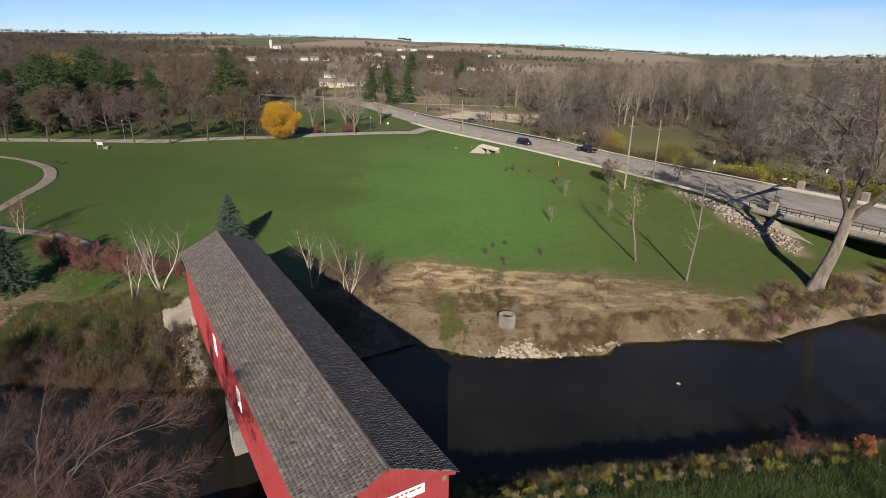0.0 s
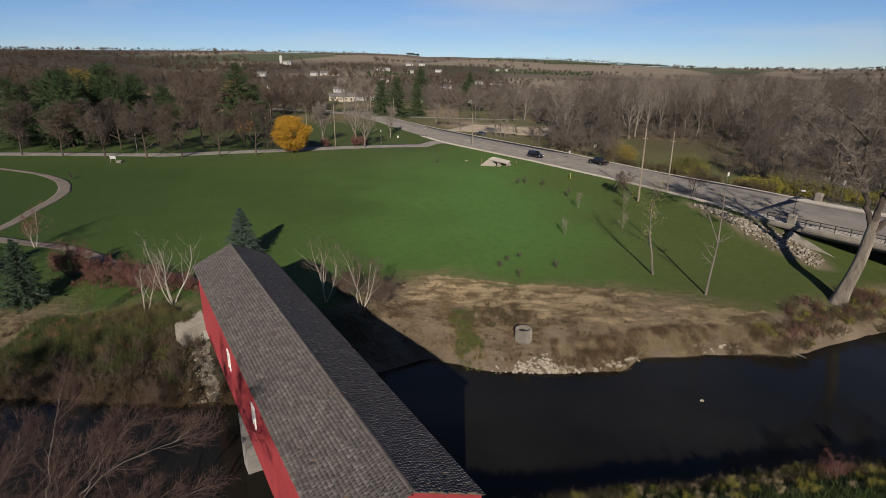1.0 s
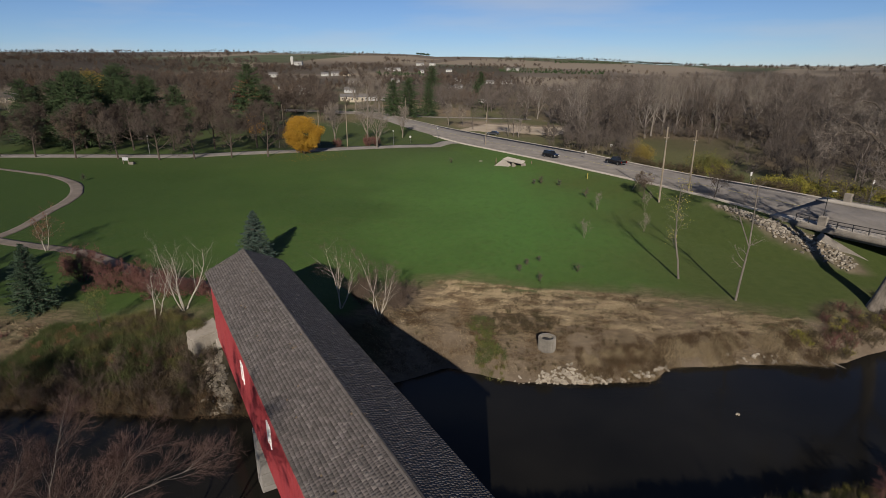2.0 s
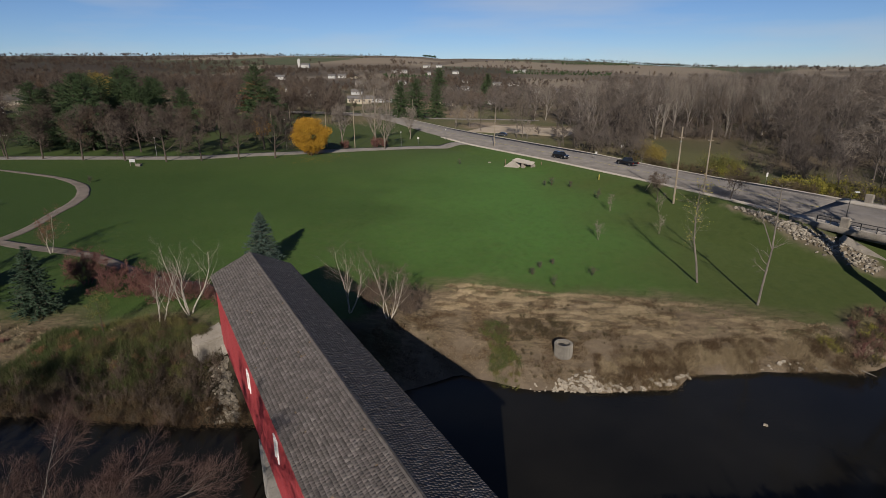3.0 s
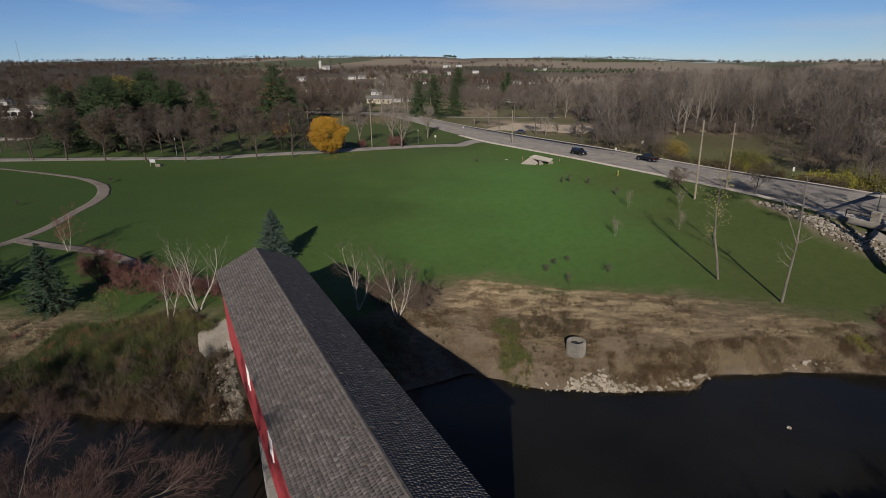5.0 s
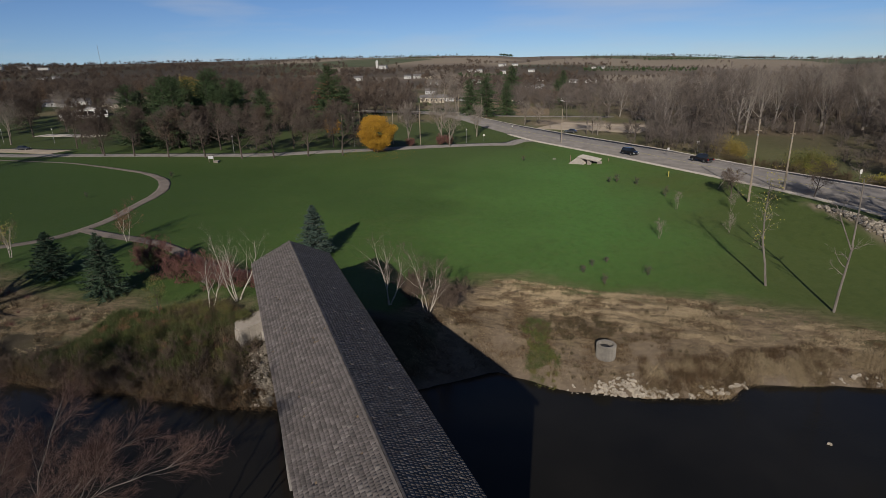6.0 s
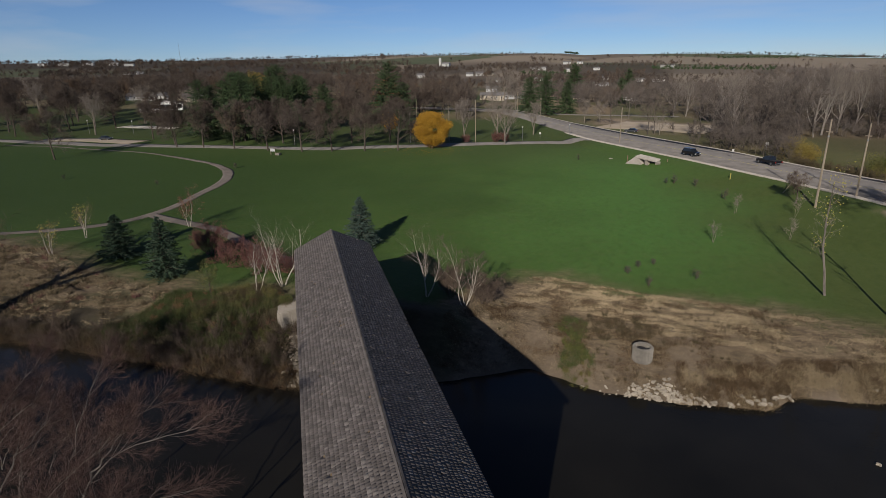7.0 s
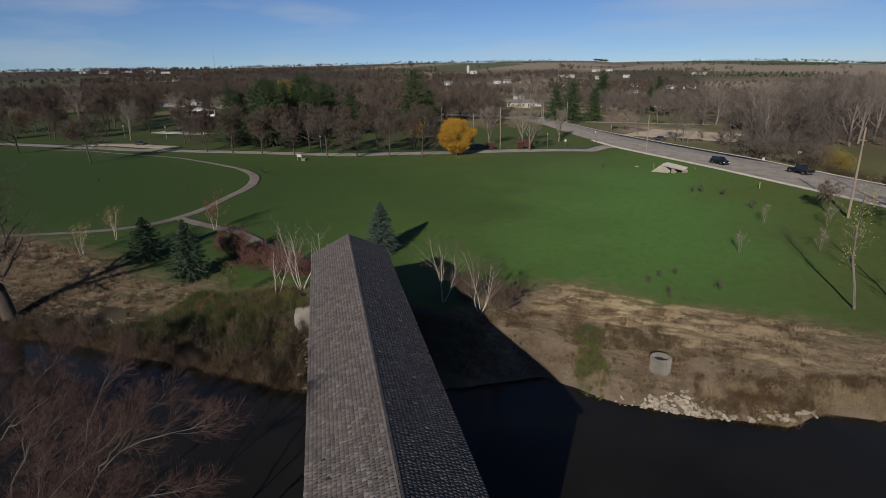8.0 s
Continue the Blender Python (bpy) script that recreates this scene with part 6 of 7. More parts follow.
# willows on the near bank, seen from above
FAN = spec((6, 5, 4), (0.09, 0.11, 0.13), (0.02, 0.03, 0.03), (9, 8, 0), (0.1, 0.12, 0), ((18, 45), (18, 42), (0, 0)),
           ((0.42, 0.66), (0.4, 0.66), (0, 0)), (0.35, 0.3, 0), (0.42, 0.45, 0), (0.22, 0.25, 0.3))


def limb_tree(name, label, seed, limbs, m, group):
    """A spreading leafless tree: crooked main limbs, each one a part, and a crown of fanning branches and twigs."""
    rng = np.random.default_rng(seed)
    top = thing(name, label, "tree", m, group)
    stems = []
    for pts, r0, r1 in limbs:
        p = bend(rng, pts, 5 + 3 * len(pts), 0.06)
        rad = (r1 + (r0 - r1) * (1 - np.linspace(0, 1, len(p))) ** 1.4) * 0.5
        v, f = pipe(p, rad, 7)
        child("limb", mesh_np(name + "_limb", v, [f], smooth=True), WILLOW_BARK, top)
        span = float(np.linalg.norm(np.diff(p, axis=0), axis=1).sum())
        n = int(span * 1.25)
        for _ in range(3):
            stems.append((p[-1], unit(p[-1] - p[-2]) + rng.normal(0, 0.25, 3), rng.uniform(1.2, 1.9), rad[-1]))
        for k in range(n):
            at = 0.42 + 0.58 * (k + rng.random()) / n
            i = min(len(p) - 2, int(at * (len(p) - 1)))
            d = unit(p[i + 1] - p[i])
            side = rng.normal(0, 1, 3)
            side = unit(side - d * (side @ d))
            stems.append((p[i], d + side * rng.uniform(0.35, 0.85), rng.uniform(1.3, 2.4) * (1.2 - 0.4 * at), max(0.010, rad[i] * 0.4)))
    seg = grow(rng, stems, FAN)
    coarse, fine = seg[seg[:, 8] < 1], seg[seg[:, 8] >= 1]
    branch = child("branch", mesh_np(name + "_branch", *join([tubes(coarse, 4)]), smooth=True), WILLOW_BARK, top, "grey branchwork")
    tagged(branch, kind="stuff")
    fine[:, 6:8] = np.maximum(fine[:, 6:8], 0.003)
    child("crown", mesh_np(name + "_crown", *join([strips(fine, seed), spray(rng, fine[fine[:, 8] == 2], 1, 0.40, 0.008, 0.45)])), TWIG_WILLOW, top, "red-brown twigs")
    return top


WIL = limb_tree("willow", "leafless willow leaning out from the near bank", 42, [
    ([(0, 0, -0.3), (0.5, 2.0, 5.2), (1.3, 3.3, 8.0), (2.3, 4.1, 9.2), (3.6, 4.8, 9.3), (4.4, 5.2, 9.5)], 0.20, 0.03),
    ([(1.3, 3.3, 7.9), (1.8, 3.8, 9.0), (2.2, 4.6, 9.6), (2.5, 5.3, 10.0)], 0.09, 0.025),
    ([(0.5, 2.0, 5.1), (-0.3, 3.6, 7.5), (-0.8, 5.2, 9.3), (-1.2, 6.5, 10.3)], 0.12, 0.025),
    ([(0.5, 2.0, 5.1), (2.6, 2.2, 7.4), (4.2, 2.8, 8.2), (5.3, 3.2, 8.4)], 0.12, 0.025),
    ([(0.3, 1.2, 3.0), (1.8, 0.8, 6.0), (3.2, 0.9, 8.0), (4.6, 1.2, 9.4)], 0.11, 0.025)], stand(-16.5, 14.5), "willows")
WIL2 = limb_tree("willow", "leafless willow with two upright limbs on the near bank", 43, [
    ([(0, 0, -0.3), (1.2, 1.2, 6.0), (2.6, 3.0, 8.0), (3.2, 3.8, 8.8), (3.7, 4.8, 9.2)], 0.17, 0.03),
    ([(1.2, 1.2, 5.9), (0.5, 2.8, 7.8), (0.3, 4.2, 8.9), (0.4, 5.2, 9.3)], 0.12, 0.025),
    ([(0.6, 0.6, 3.0), (-1.4, 2.2, 7.0), (-2.4, 3.8, 9.4), (-2.8, 4.8, 10.6)], 0.12, 0.025),
    ([(1.2, 1.2, 5.9), (3.4, 0.6, 8.0), (5.4, 0.8, 9.4)], 0.09, 0.025)], stand(-18.5, 13.5), "willows")
for i, (x, y, turn, size) in enumerate(((-25.5, 17.5, 30, 0.95), (-31.5, 19.0, 100, 1.0), (-22.0, 19.0, 10, 0.62), (-38.0, 21.0, 40, 0.9), (-29.5, 23.0, -20, 0.6), (-35.0, 26.0, 60, 0.6))):
    copy_at((WIL2, WIL)[i % 2], x, y, turn, size)
# unseen trees added behind the near bank for their shadows on bank and water
for i, (x, y, s) in enumerate([(36, 3, 0.62), (45, 6, 0.6), (28, -9, 0.75), (14, -12, 0.75), (3, -14, 0.75), (56, 2, 0.7)]):
    copy_at((COTTON, COTTON2)[i % 2], x, y, i * 47, s)


# ---- brush, weeds and grass ----
def shrub_template(seed, height, radius, stems, sprays, width, leaf_n=0, leaf_size=0.06, only_leaf=False):
    rng = np.random.default_rng(seed)
    st = []
    for i in range(stems):
        az, out = rng.uniform(0, 2 * math.pi), rng.uniform(0.05, 1.0) * radius / height
        st.append(((math.cos(az) * 0.25 * radius, math.sin(az) * 0.25 * radius, -0.1), (math.cos(az) * out, math.sin(az) * out, 1), height * rng.uniform(0.6, 0.95), 0.012 * height))
    seg = grow(rng, st, spec((3, 3), (0.14, 0.2), (0.05, 0.03), (7, 0), (0.15, 0), ((20, 60), (0, 0)), ((0.4, 0.7), (0, 0)), (0.3, 0), (0.5, 0), (0.3, 0.3)))
    pieces = []
    if not only_leaf:
        pieces += [tubes(seg[seg[:, 8] == 0], 3), spray(rng, seg, sprays, 0.16 * height, width, 0.6)]
    if leaf_n:
        ends = seg[rng.integers(0, len(seg), leaf_n)]
        pieces.append(leaves(rng, ends[:, 3:6] + rng.normal(0, 0.1 * radius, (leaf_n, 3)), leaf_size))
    return join(pieces)


def left_bank(x, y):
    s, e = np.interp(x, FAR_X, FAR_Y), np.interp(x, LAWN_X, LAWN_Y)
    return (y > s + 0.2) & (y < e - 0.5)


def left_bank_green(x, y):
    return left_bank(x, y) & (y > np.interp(x, FAR_X, FAR_Y) + 3.5)


def right_brush(x, y):
    s = np.interp(x, FAR_X, FAR_Y)
    return (y > s + 0.1) & (y < s + 5.0 + 1.5 * np.sin(x * 0.7)) & (x > 31)


def dry_bank(x, y):
    s, e = np.interp(x, FAR_X, FAR_Y), np.interp(x, LAWN_X, LAWN_Y)
    return (y > s + 0.4) & (y < e + 0.6) & (value_noise(x, y, 3.5, 61) > 0.36)


def swathes(x, y):
    s, e = np.interp(x, FAR_X, FAR_Y), np.interp(x, LAWN_X, LAWN_Y)
    low = s + (e - s) * np.interp(x, [-8, 2, 10, 34], [0.55, 0.5, 0.34, 0.25])
    return dry_bank(x, y) & (y > low + 2.0 * value_noise(x, y, 3.0, 68)) & (0.5 * value_noise(x * 0.7 + y * 0.3, y * 1.5 - x * 0.2, 1.0, 64) + 0.5 * value_noise(x * 1.3, y * 1.9, 0.7, 65) > 0.53)


def ring_patch(x, y):
    return ((x - 3.6) / 4.6) ** 2 + ((y - 54.4) / 2.2) ** 2 < 1


def near_bank(x, y):
    s = np.interp(x, NEAR_X, NEAR_Y)
    return (y < s - 0.1) & (y > s - 9)


def lay(name, label, category, spots, templates, material, seed, scale):
    ob = woods(name, label, spots, templates, material, seed, scale)
    ob["category"] = category
    return ob


BROWN_T = [shrub_template(200 + i, 1.3, 1.1, 8, 4, 0.026) for i in range(5)]
TALLB_T = [shrub_template(210 + i, 2.2, 1.3, 7, 4, 0.03) for i in range(4)]
VERGE_T = [shrub_template(230 + i, 1.4, 1.1, 12, 0, 0.02, 1100, 0.042, True) for i in range(3)]
GREEN_T = [shrub_template(220 + i, 1.4, 1.0, 10, 0, 0.02, 380, 0.075, True) for i in range(3)]
lay("bank_brush", "tangled brown brush covering the river bank", "brush", scatter(51, 200, lambda x, y: left_bank(x, y) & ((x > -35 + 2 * np.sin(y)) | (y < np.interp(x, FAR_X, FAR_Y) + 1.8)), -86, -23.5, 36, 56, 1.1), BROWN_T, WEED, 11, (0.4, 0.85))
lay("bank_brush", "low sparse brown weeds on the straw slope", "brush", scatter(64, 60, left_bank, -90, -40, 38, 60, 2.6), BROWN_T, WEED, 25, (0.25, 0.5))
lay("bank_brush", "dark leafless brush at the water's edge", "brush", scatter(52, 70, lambda x, y: (y > np.interp(x, FAR_X, FAR_Y) - 0.2) & (y < np.interp(x, FAR_X, FAR_Y) + np.interp(x, [-40, -32], [2.0, 4.5])), -80, -23.0, 36, 50, 1.1), TALLB_T, TWIG_BROWN, 12, (0.55, 0.95))
lay("bank_brush", "low dark stems hanging over the waterline", "brush", scatter(78, 130, lambda x, y: np.abs(y - np.interp(x, FAR_X, FAR_Y) - 0.8) < 1.0, -70, -22.5, 36, 46, 0.8), BROWN_T, TWIG_BROWN, 43, (0.35, 0.7))
lay("bank_greenery", "green and yellowing weeds among the bank brush", "weeds", scatter(53, 44, lambda x, y: left_bank_green(x, y) & (x > -38), -42, -24.5, 43, 54, 1.4), VERGE_T, LEAF_GREEN, 13, (0.35, 0.8))
lay("bank_greenery", "sparse rusty weeds among the bank brush", "weeds", scatter(54, 16, left_bank_green, -42, -24.5, 42, 54, 1.6), GREEN_T, LEAF_RUST, 14, (0.35, 0.7))
lay("bank_brush", "brown brush along the far river bank", "brush", scatter(55, 170, right_brush, 31, 100, 50, 70, 1.3), BROWN_T, WEED, 15, (0.6, 1.15))
lay("bank_brush", "leafless red-brown brush along the far bank", "brush", scatter(56, 70, right_brush, 33, 100, 51, 70, 2.0), TALLB_T, TWIG_RED, 16, (0.5, 0.9))
lay("bank_greenery", "yellow-green weeds along the far bank", "weeds", scatter(57, 50, right_brush, 31, 90, 50, 70, 2.0), GREEN_T, LEAF_YGREEN, 17, (0.5, 0.9))
lay("bank_brush", "patch of brown weeds behind the concrete ring", "brush", scatter(58, 40, ring_patch, -2, 10, 51, 58, 0.8), BROWN_T, WEED, 18, (0.4, 0.65))
lay("bank_greenery", "green weeds growing down to the shore", "weeds", scatter(59, 44, lambda x, y: np.abs(x - 0.9 - (50.5 - y) * 0.16) < 1.15, -3, 5, 47.2, 55, 0.5), GREEN_T, LEAF_GREEN, 19, (0.2, 0.42))
# road verge shrubs and the scrubby meadow beyond
lay("verge_shrubs", "yellow-green autumn shrubs beyond the road", "shrubs", scatter(60, 40, lambda x, y: np.abs(y - (122.5 - 0.85 * (x - 60))) < 2.2, 60, 82, 98, 128, 1.6), GREEN_T, LEAF_YGREEN, 20, (1.6, 2.7))
lay("verge_shrubs", "dark green shrubs beyond the road", "shrubs", scatter(61, 9, lambda x, y: ((x - 56.5) / 3.2) ** 2 + ((y - 139.5) / 3) ** 2 < 1, 51, 62, 135, 144, 1.4), VERGE_T, LEAF_GREEN, 21, (2.0, 3.6))
lay("verge_shrubs", "yellowing shrubs in front of the green ones beyond the road", "shrubs", scatter(96, 7, lambda x, y: ((x - 56.8) / 4.0) ** 2 + ((y - 136.8) / 2) ** 2 < 1, 51, 62, 133, 144, 1.3), VERGE_T, LEAF_YGREEN, 56, (1.5, 2.6))
lay("verge_shrubs", "golden-yellow shrubs at the roadside", "shrubs", scatter(62, 8, lambda x, y: ((x - 46.5) / 2.4) ** 2 + ((y - 158.8) / 2.2) ** 2 < 1, 42, 51, 154, 163, 1.1), VERGE_T, LEAF_OLIVE, 22, (1.8, 3.5))
lay("verge_brush", "brown weeds and low leafless brush along the road verge", "brush", scatter(97, 110, lambda x, y: (x > road_right(y) + 1.8) & (x < road_right(y) + 9) & (value_noise(x, y, 6, 91) > 0.4), 40, 84, 100, 172, 1.3), BROWN_T, WEED, 57, (0.9, 1.9))
lay("meadow_brush", "low brown scrub on the meadow across the road", "brush", scatter(63, 260, lambda x, y: (x > road_right(y) + 9) & (y > 99) & (value_noise(x, y, 12, 66) > 0.42) & ((x > 0.5 * (y - 5)) | (value_noise(x, y, 8, 77) > 0.66)), 20, 190, 100, 225, 3.4), TALLB_T, WOODS_TWIGS, 23, (0.9, 2.0))


def blades(name, label, spots, material, seed, per, height, width, lean, category="grass", bundle=(0.16, 0.16)):
    """Tufts of single grass blades."""
    rng = np.random.default_rng(seed)
    k = np.repeat(np.arange(len(spots)), per)
    p = np.zeros((len(k), 3))
    p[:, :2] = spots[k] + rng.normal(0, 1, (len(k), 2)) * np.array(bundle)
    p[:, 2] = land(p[:, 0], p[:, 1]) - 0.03
    lx, ly = lean if isinstance(lean, tuple) else (lean, lean)
    d = np.stack([rng.normal(0, lx, len(k)), rng.normal(0, ly, len(k)), np.ones(len(k))], axis=1)
    d /= np.linalg.norm(d, axis=1)[:, None]
    v, f = slivers(rng, p, d, height * rng.uniform(0.5, 1.3, len(k)), np.full(len(k), width))
    me = mesh_np(name, v, [f])
    me.materials.append(material)
    return tagged(new(name, me), label, category, kind="stuff")


blades("straw_grass", "flattened swathes of pale dead grass on the sunny bank", scatter(71, 1500, lambda x, y: swathes(x, y) & ~ring_patch(x, y), -11, 36, 46, 69), PALE_STRAW, 31, 20, 0.5, 0.032, (3.0, 1.2), bundle=(0.30, 0.08))
blades("straw_grass", "rusty dead weeds between the swathes on the bank", scatter(72, 3600, lambda x, y: dry_bank(x, y) & (value_noise(x, y, 1.3, 69) > 0.45), -11, 36, 46, 69), RUSTY, 32, 12, 0.34, 0.03, 0.9, bundle=(0.25, 0.12))
blades("straw_grass", "dry stubble on the sunny bank", scatter(79, 7500, lambda x, y: left_bank(x, y) | dry_bank(x, y), -11, 36, 46, 69), STRAW, 42, 4, 0.24, 0.03, 1.2)
blades("bank_grass", "green grass running down the bank to the shore", scatter(80, 460, lambda x, y: (np.abs(x - 0.9 - (50.5 - y) * 0.16) < 0.9 + 0.5 * np.sin(y * 1.3)) & (value_noise(x, y, 0.9, 73) > 0.38), -3, 5, 47.4, 56), GRASS, 44, 16, 0.34, 0.03, 0.7)
blades("bank_grass", "rank mixed grass and dead stems on the brushy bank", scatter(84, 3600, lambda x, y: left_bank(x, y) & (y < np.interp(x, FAR_X, FAR_Y) + np.interp(x, [-80, -46, -38, -30], [2.0, 2.4, 5.0, 20.0])), -84, -24, 38, 62), WEED, 45, 8, 0.7, 0.03, 0.5)
blades("straw_grass", "flattened swathes of pale dead grass on the brushy bank", scatter(88, 1700, lambda x, y: left_bank(x, y) & (y > np.interp(x, FAR_X, FAR_Y) + 2.8) & (0.5 * value_noise(x * 0.7 + y * 0.3, y * 1.5, 1.0, 74) + 0.5 * value_noise(x * 1.3, y * 1.9, 0.7, 75) > 0.5), -88, -33, 41, 64), PALE_STRAW, 49, 18, 0.55, 0.034, (3.0, 1.4), bundle=(0.32, 0.09))
blades("straw_grass", "rusty dead weeds on the brushy bank", scatter(89, 3000, lambda x, y: left_bank(x, y) & (y > np.interp(x, FAR_X, FAR_Y) + 2.0) & (value_noise(x, y, 1.6, 76) > 0.45), -88, -37, 41, 64), RUSTY, 50, 10, 0.4, 0.03, 0.9, bundle=(0.25, 0.12))
blades("bank_weeds", "dark dead stems hanging over the waterline", scatter(90, 2400, lambda x, y: np.abs(y - np.interp(x, FAR_X, FAR_Y) - 0.5) < 1.0, -80, -17, 34, 46), RUSTY, 51, 12, 0.8, 0.03, 0.8, "weeds")
blades("bank_grass", "patches of rank green grass on the brushy bank", scatter(85, 3000, lambda x, y: left_bank(x, y) & (value_noise(x, y, 3.0, 70) > 0.5), -46, -24, 42, 56), GRASS, 46, 12, 0.7, 0.03, 0.5)
blades("bank_grass", "dry tussocks hanging over the far shore", scatter(86, 1100, lambda x, y: (y > np.interp(x, FAR_X, FAR_Y) - 0.3) & (y < np.interp(x, FAR_X, FAR_Y) + 2.8) & (value_noise(x, y, 1.4, 71) > 0.4), 9.5, 34, 46, 56), STRAW, 47, 16, 0.5, 0.03, 0.8)
blades("bank_grass", "brown tussocks hanging over the far shore", scatter(87, 1100, lambda x, y: (y > np.interp(x, FAR_X, FAR_Y) - 0.3) & (y < np.interp(x, FAR_X, FAR_Y) + 3.2) & (value_noise(x, y, 1.4, 72) > 0.4), 9.0, 34, 46, 56), RUSTY, 48, 16, 0.5, 0.03, 0.7)
blades("straw_grass", "flattened pale dead grass on the brushy bank", scatter(73, 3600, lambda x, y: left_bank(x, y) & (y > np.interp(x, FAR_X, FAR_Y) + 6.5) & (value_noise(x * 0.4, y, 2.2, 62) > 0.5), -86, -36, 41, 62), STRAW, 33, 7, 0.42, 0.035, 1.5)
blades("bank_grass", "rank green grass on the near bank", scatter(74, 5200, near_bank, -4, 46, 19, 38), GRASS, 34, 9, 0.5, 0.03, 0.6)
blades("bank_weeds", "tall yellowing weeds along the near shore", scatter(75, 1500, lambda x, y: near_bank(x, y) & (y > np.interp(x, NEAR_X, NEAR_Y) - 2.6), -4, 46, 19, 38), WEED, 35, 7, 0.8, 0.03, 0.45, "weeds")
def tuft_template(seed, n, height, width):
    rng = np.random.default_rng(seed)
    d = np.stack([rng.normal(0, 0.5, n), rng.normal(0, 0.5, n), np.ones(n)], axis=1)
    d /= np.linalg.norm(d, axis=1)[:, None]
    v, f = slivers(rng, rng.normal(0, 0.12, (n, 3)) * np.array([1, 1, 0]), d, height * rng.uniform(0.5, 1.2, n), np.full(n, width))
    return v, [f]


TUFT_T = [tuft_template(230 + i, 26, 0.75, 0.045) for i in range(5)]
lay("bank_tufts", "brown clumps of dead weeds on the sunny bank", "weeds", scatter(65, 200, lambda x, y: dry_bank(x, y) & (value_noise(x, y, 3.0, 67) > 0.5), -9, 36, 46, 66, 0.5), TUFT_T, WEED, 26, (0.3, 0.7))
lay("bank_tufts", "rusty clumps of dead weeds on the straw slope", "weeds", scatter(66, 240, left_bank, -88, -25, 36, 62, 0.7), TUFT_T, WEED, 27, (0.5, 1.3))
lay("bank_tufts", "red-brown clumps of dead stems on the straw slope", "weeds", scatter(67, 120, left_bank, -88, -25, 36, 62, 0.9), TUFT_T, TWIG_RED, 28, (0.5, 1.2))
lay("bank_greenery", "pale-leaved weeds along the near shore", "weeds", scatter(68, 110, lambda x, y: near_bank(x, y) & (y > np.interp(x, NEAR_X, NEAR_Y) - 4), -3, 46, 22, 38, 0.8), GREEN_T, LEAF_YGREEN, 29, (0.22, 0.5))
lay("bank_greenery", "dull brown weeds along the near shore", "weeds", scatter(69, 130, lambda x, y: near_bank(x, y) & (y > np.interp(x, NEAR_X, NEAR_Y) - 4), -3, 46, 22, 38, 0.8), GREEN_T, STRAW, 30, (0.2, 0.45))
blades("lawn_edge_grass", "uneven longer grass along the lawn's edge", scatter(76, 3400, lambda x, y: np.abs(y - np.interp(x, LAWN_X, LAWN_Y) - 0.9) < 2.6, -80, 34, 49, 68), GRASS, 36, 6, 0.22, 0.03, 0.7)
shrub("orange_shrub", "small bright orange shrub on the near bank", 81, 1.3, 0.7, TWIG_BROWN, stand(29.2, 31.4), stems=10, leaf=LEAF_ORANGE, count=520, size=0.06)
shrub("bare_shrub", "thin leafless shrub on the near shore", 82, 1.9, 1.4, TWIG_RED, stand(24.6, 31.3), stems=9, spray_n=1, spray_w=0.01)
# leaves fallen under the golden maple
rng_l = np.random.default_rng(77)
a_l, r_l = rng_l.uniform(0, 6.283, 520), 10.5 * rng_l.random(520) ** 0.7
p_l = np.stack([-49.4 + np.cos(a_l) * r_l * 1.3, 160.5 + np.sin(a_l) * r_l, np.zeros(520)], axis=1)
p_l[:, 2] = land(p_l[:, 0], p_l[:, 1]) + 0.16
v_l, f_l = leaves(rng_l, p_l, 0.07)
me_l = mesh_np("fallen_leaves", v_l, [f_l])
me_l.materials.append(LEAF_GOLD)
tagged(new("fallen_leaves", me_l), "golden leaves fallen on the lawn under the maple", "leaves", kind="stuff")

# saplings on the lawn
SAP = shrub("sapling", "small planted sapling with dark wilted leaves", 83, 1.2, 0.28, TWIG_BROWN, stand(5.4, 69.0), stems=3, leaf=NEEDLES_DARK, count=80, size=0.07, group="saplings on the lawn", category="sapling", spray_n=1)
SAP2 = shrub("sapling", "small planted sapling with a few dull leaves", 84, 1.3, 0.28, TWIG_BROWN, stand(7.6, 65.8), stems=3, leaf=NEEDLES_DARK, count=60, size=0.07, group="saplings on the lawn", category="sapling", spray_n=1)
for i, (x, y, s) in enumerate([(8.4, 73.1, 0.8), (12.7, 69.4, 1.0), (13.3, 123.3, 1.2), (14.8, 123.5, 1.5), (18.5, 121.9, 1.4), (22.3, 111.4, 1.5), (6.6, 71.6, 0.9), (-5.9, 151.2, 1.2), (-119.5, 102.0, 1.2), (-92.0, 101.1, 1.1), (-88.5, 123.5, 1.4)]):
    copy_at((SAP, SAP2)[i % 2], x, y, i * 61, s)
for i, (x, y) in enumerate([(16.4, 84.3), (22.2, 101.7), (30.2, 100.0), (26.5, 88.0)]):
    bare_tree("young_tree", "thin leafless young tree on the lawn", "tree", 85 + i, stems_fan(2, 40 + i, 0.25, 3.4, 0.035), BIRCH, BARK_GREY, TWIG_GREY, stand(x, y), "young lawn trees", spray_n=1, spray_len=0.3, spray_w=0.014)
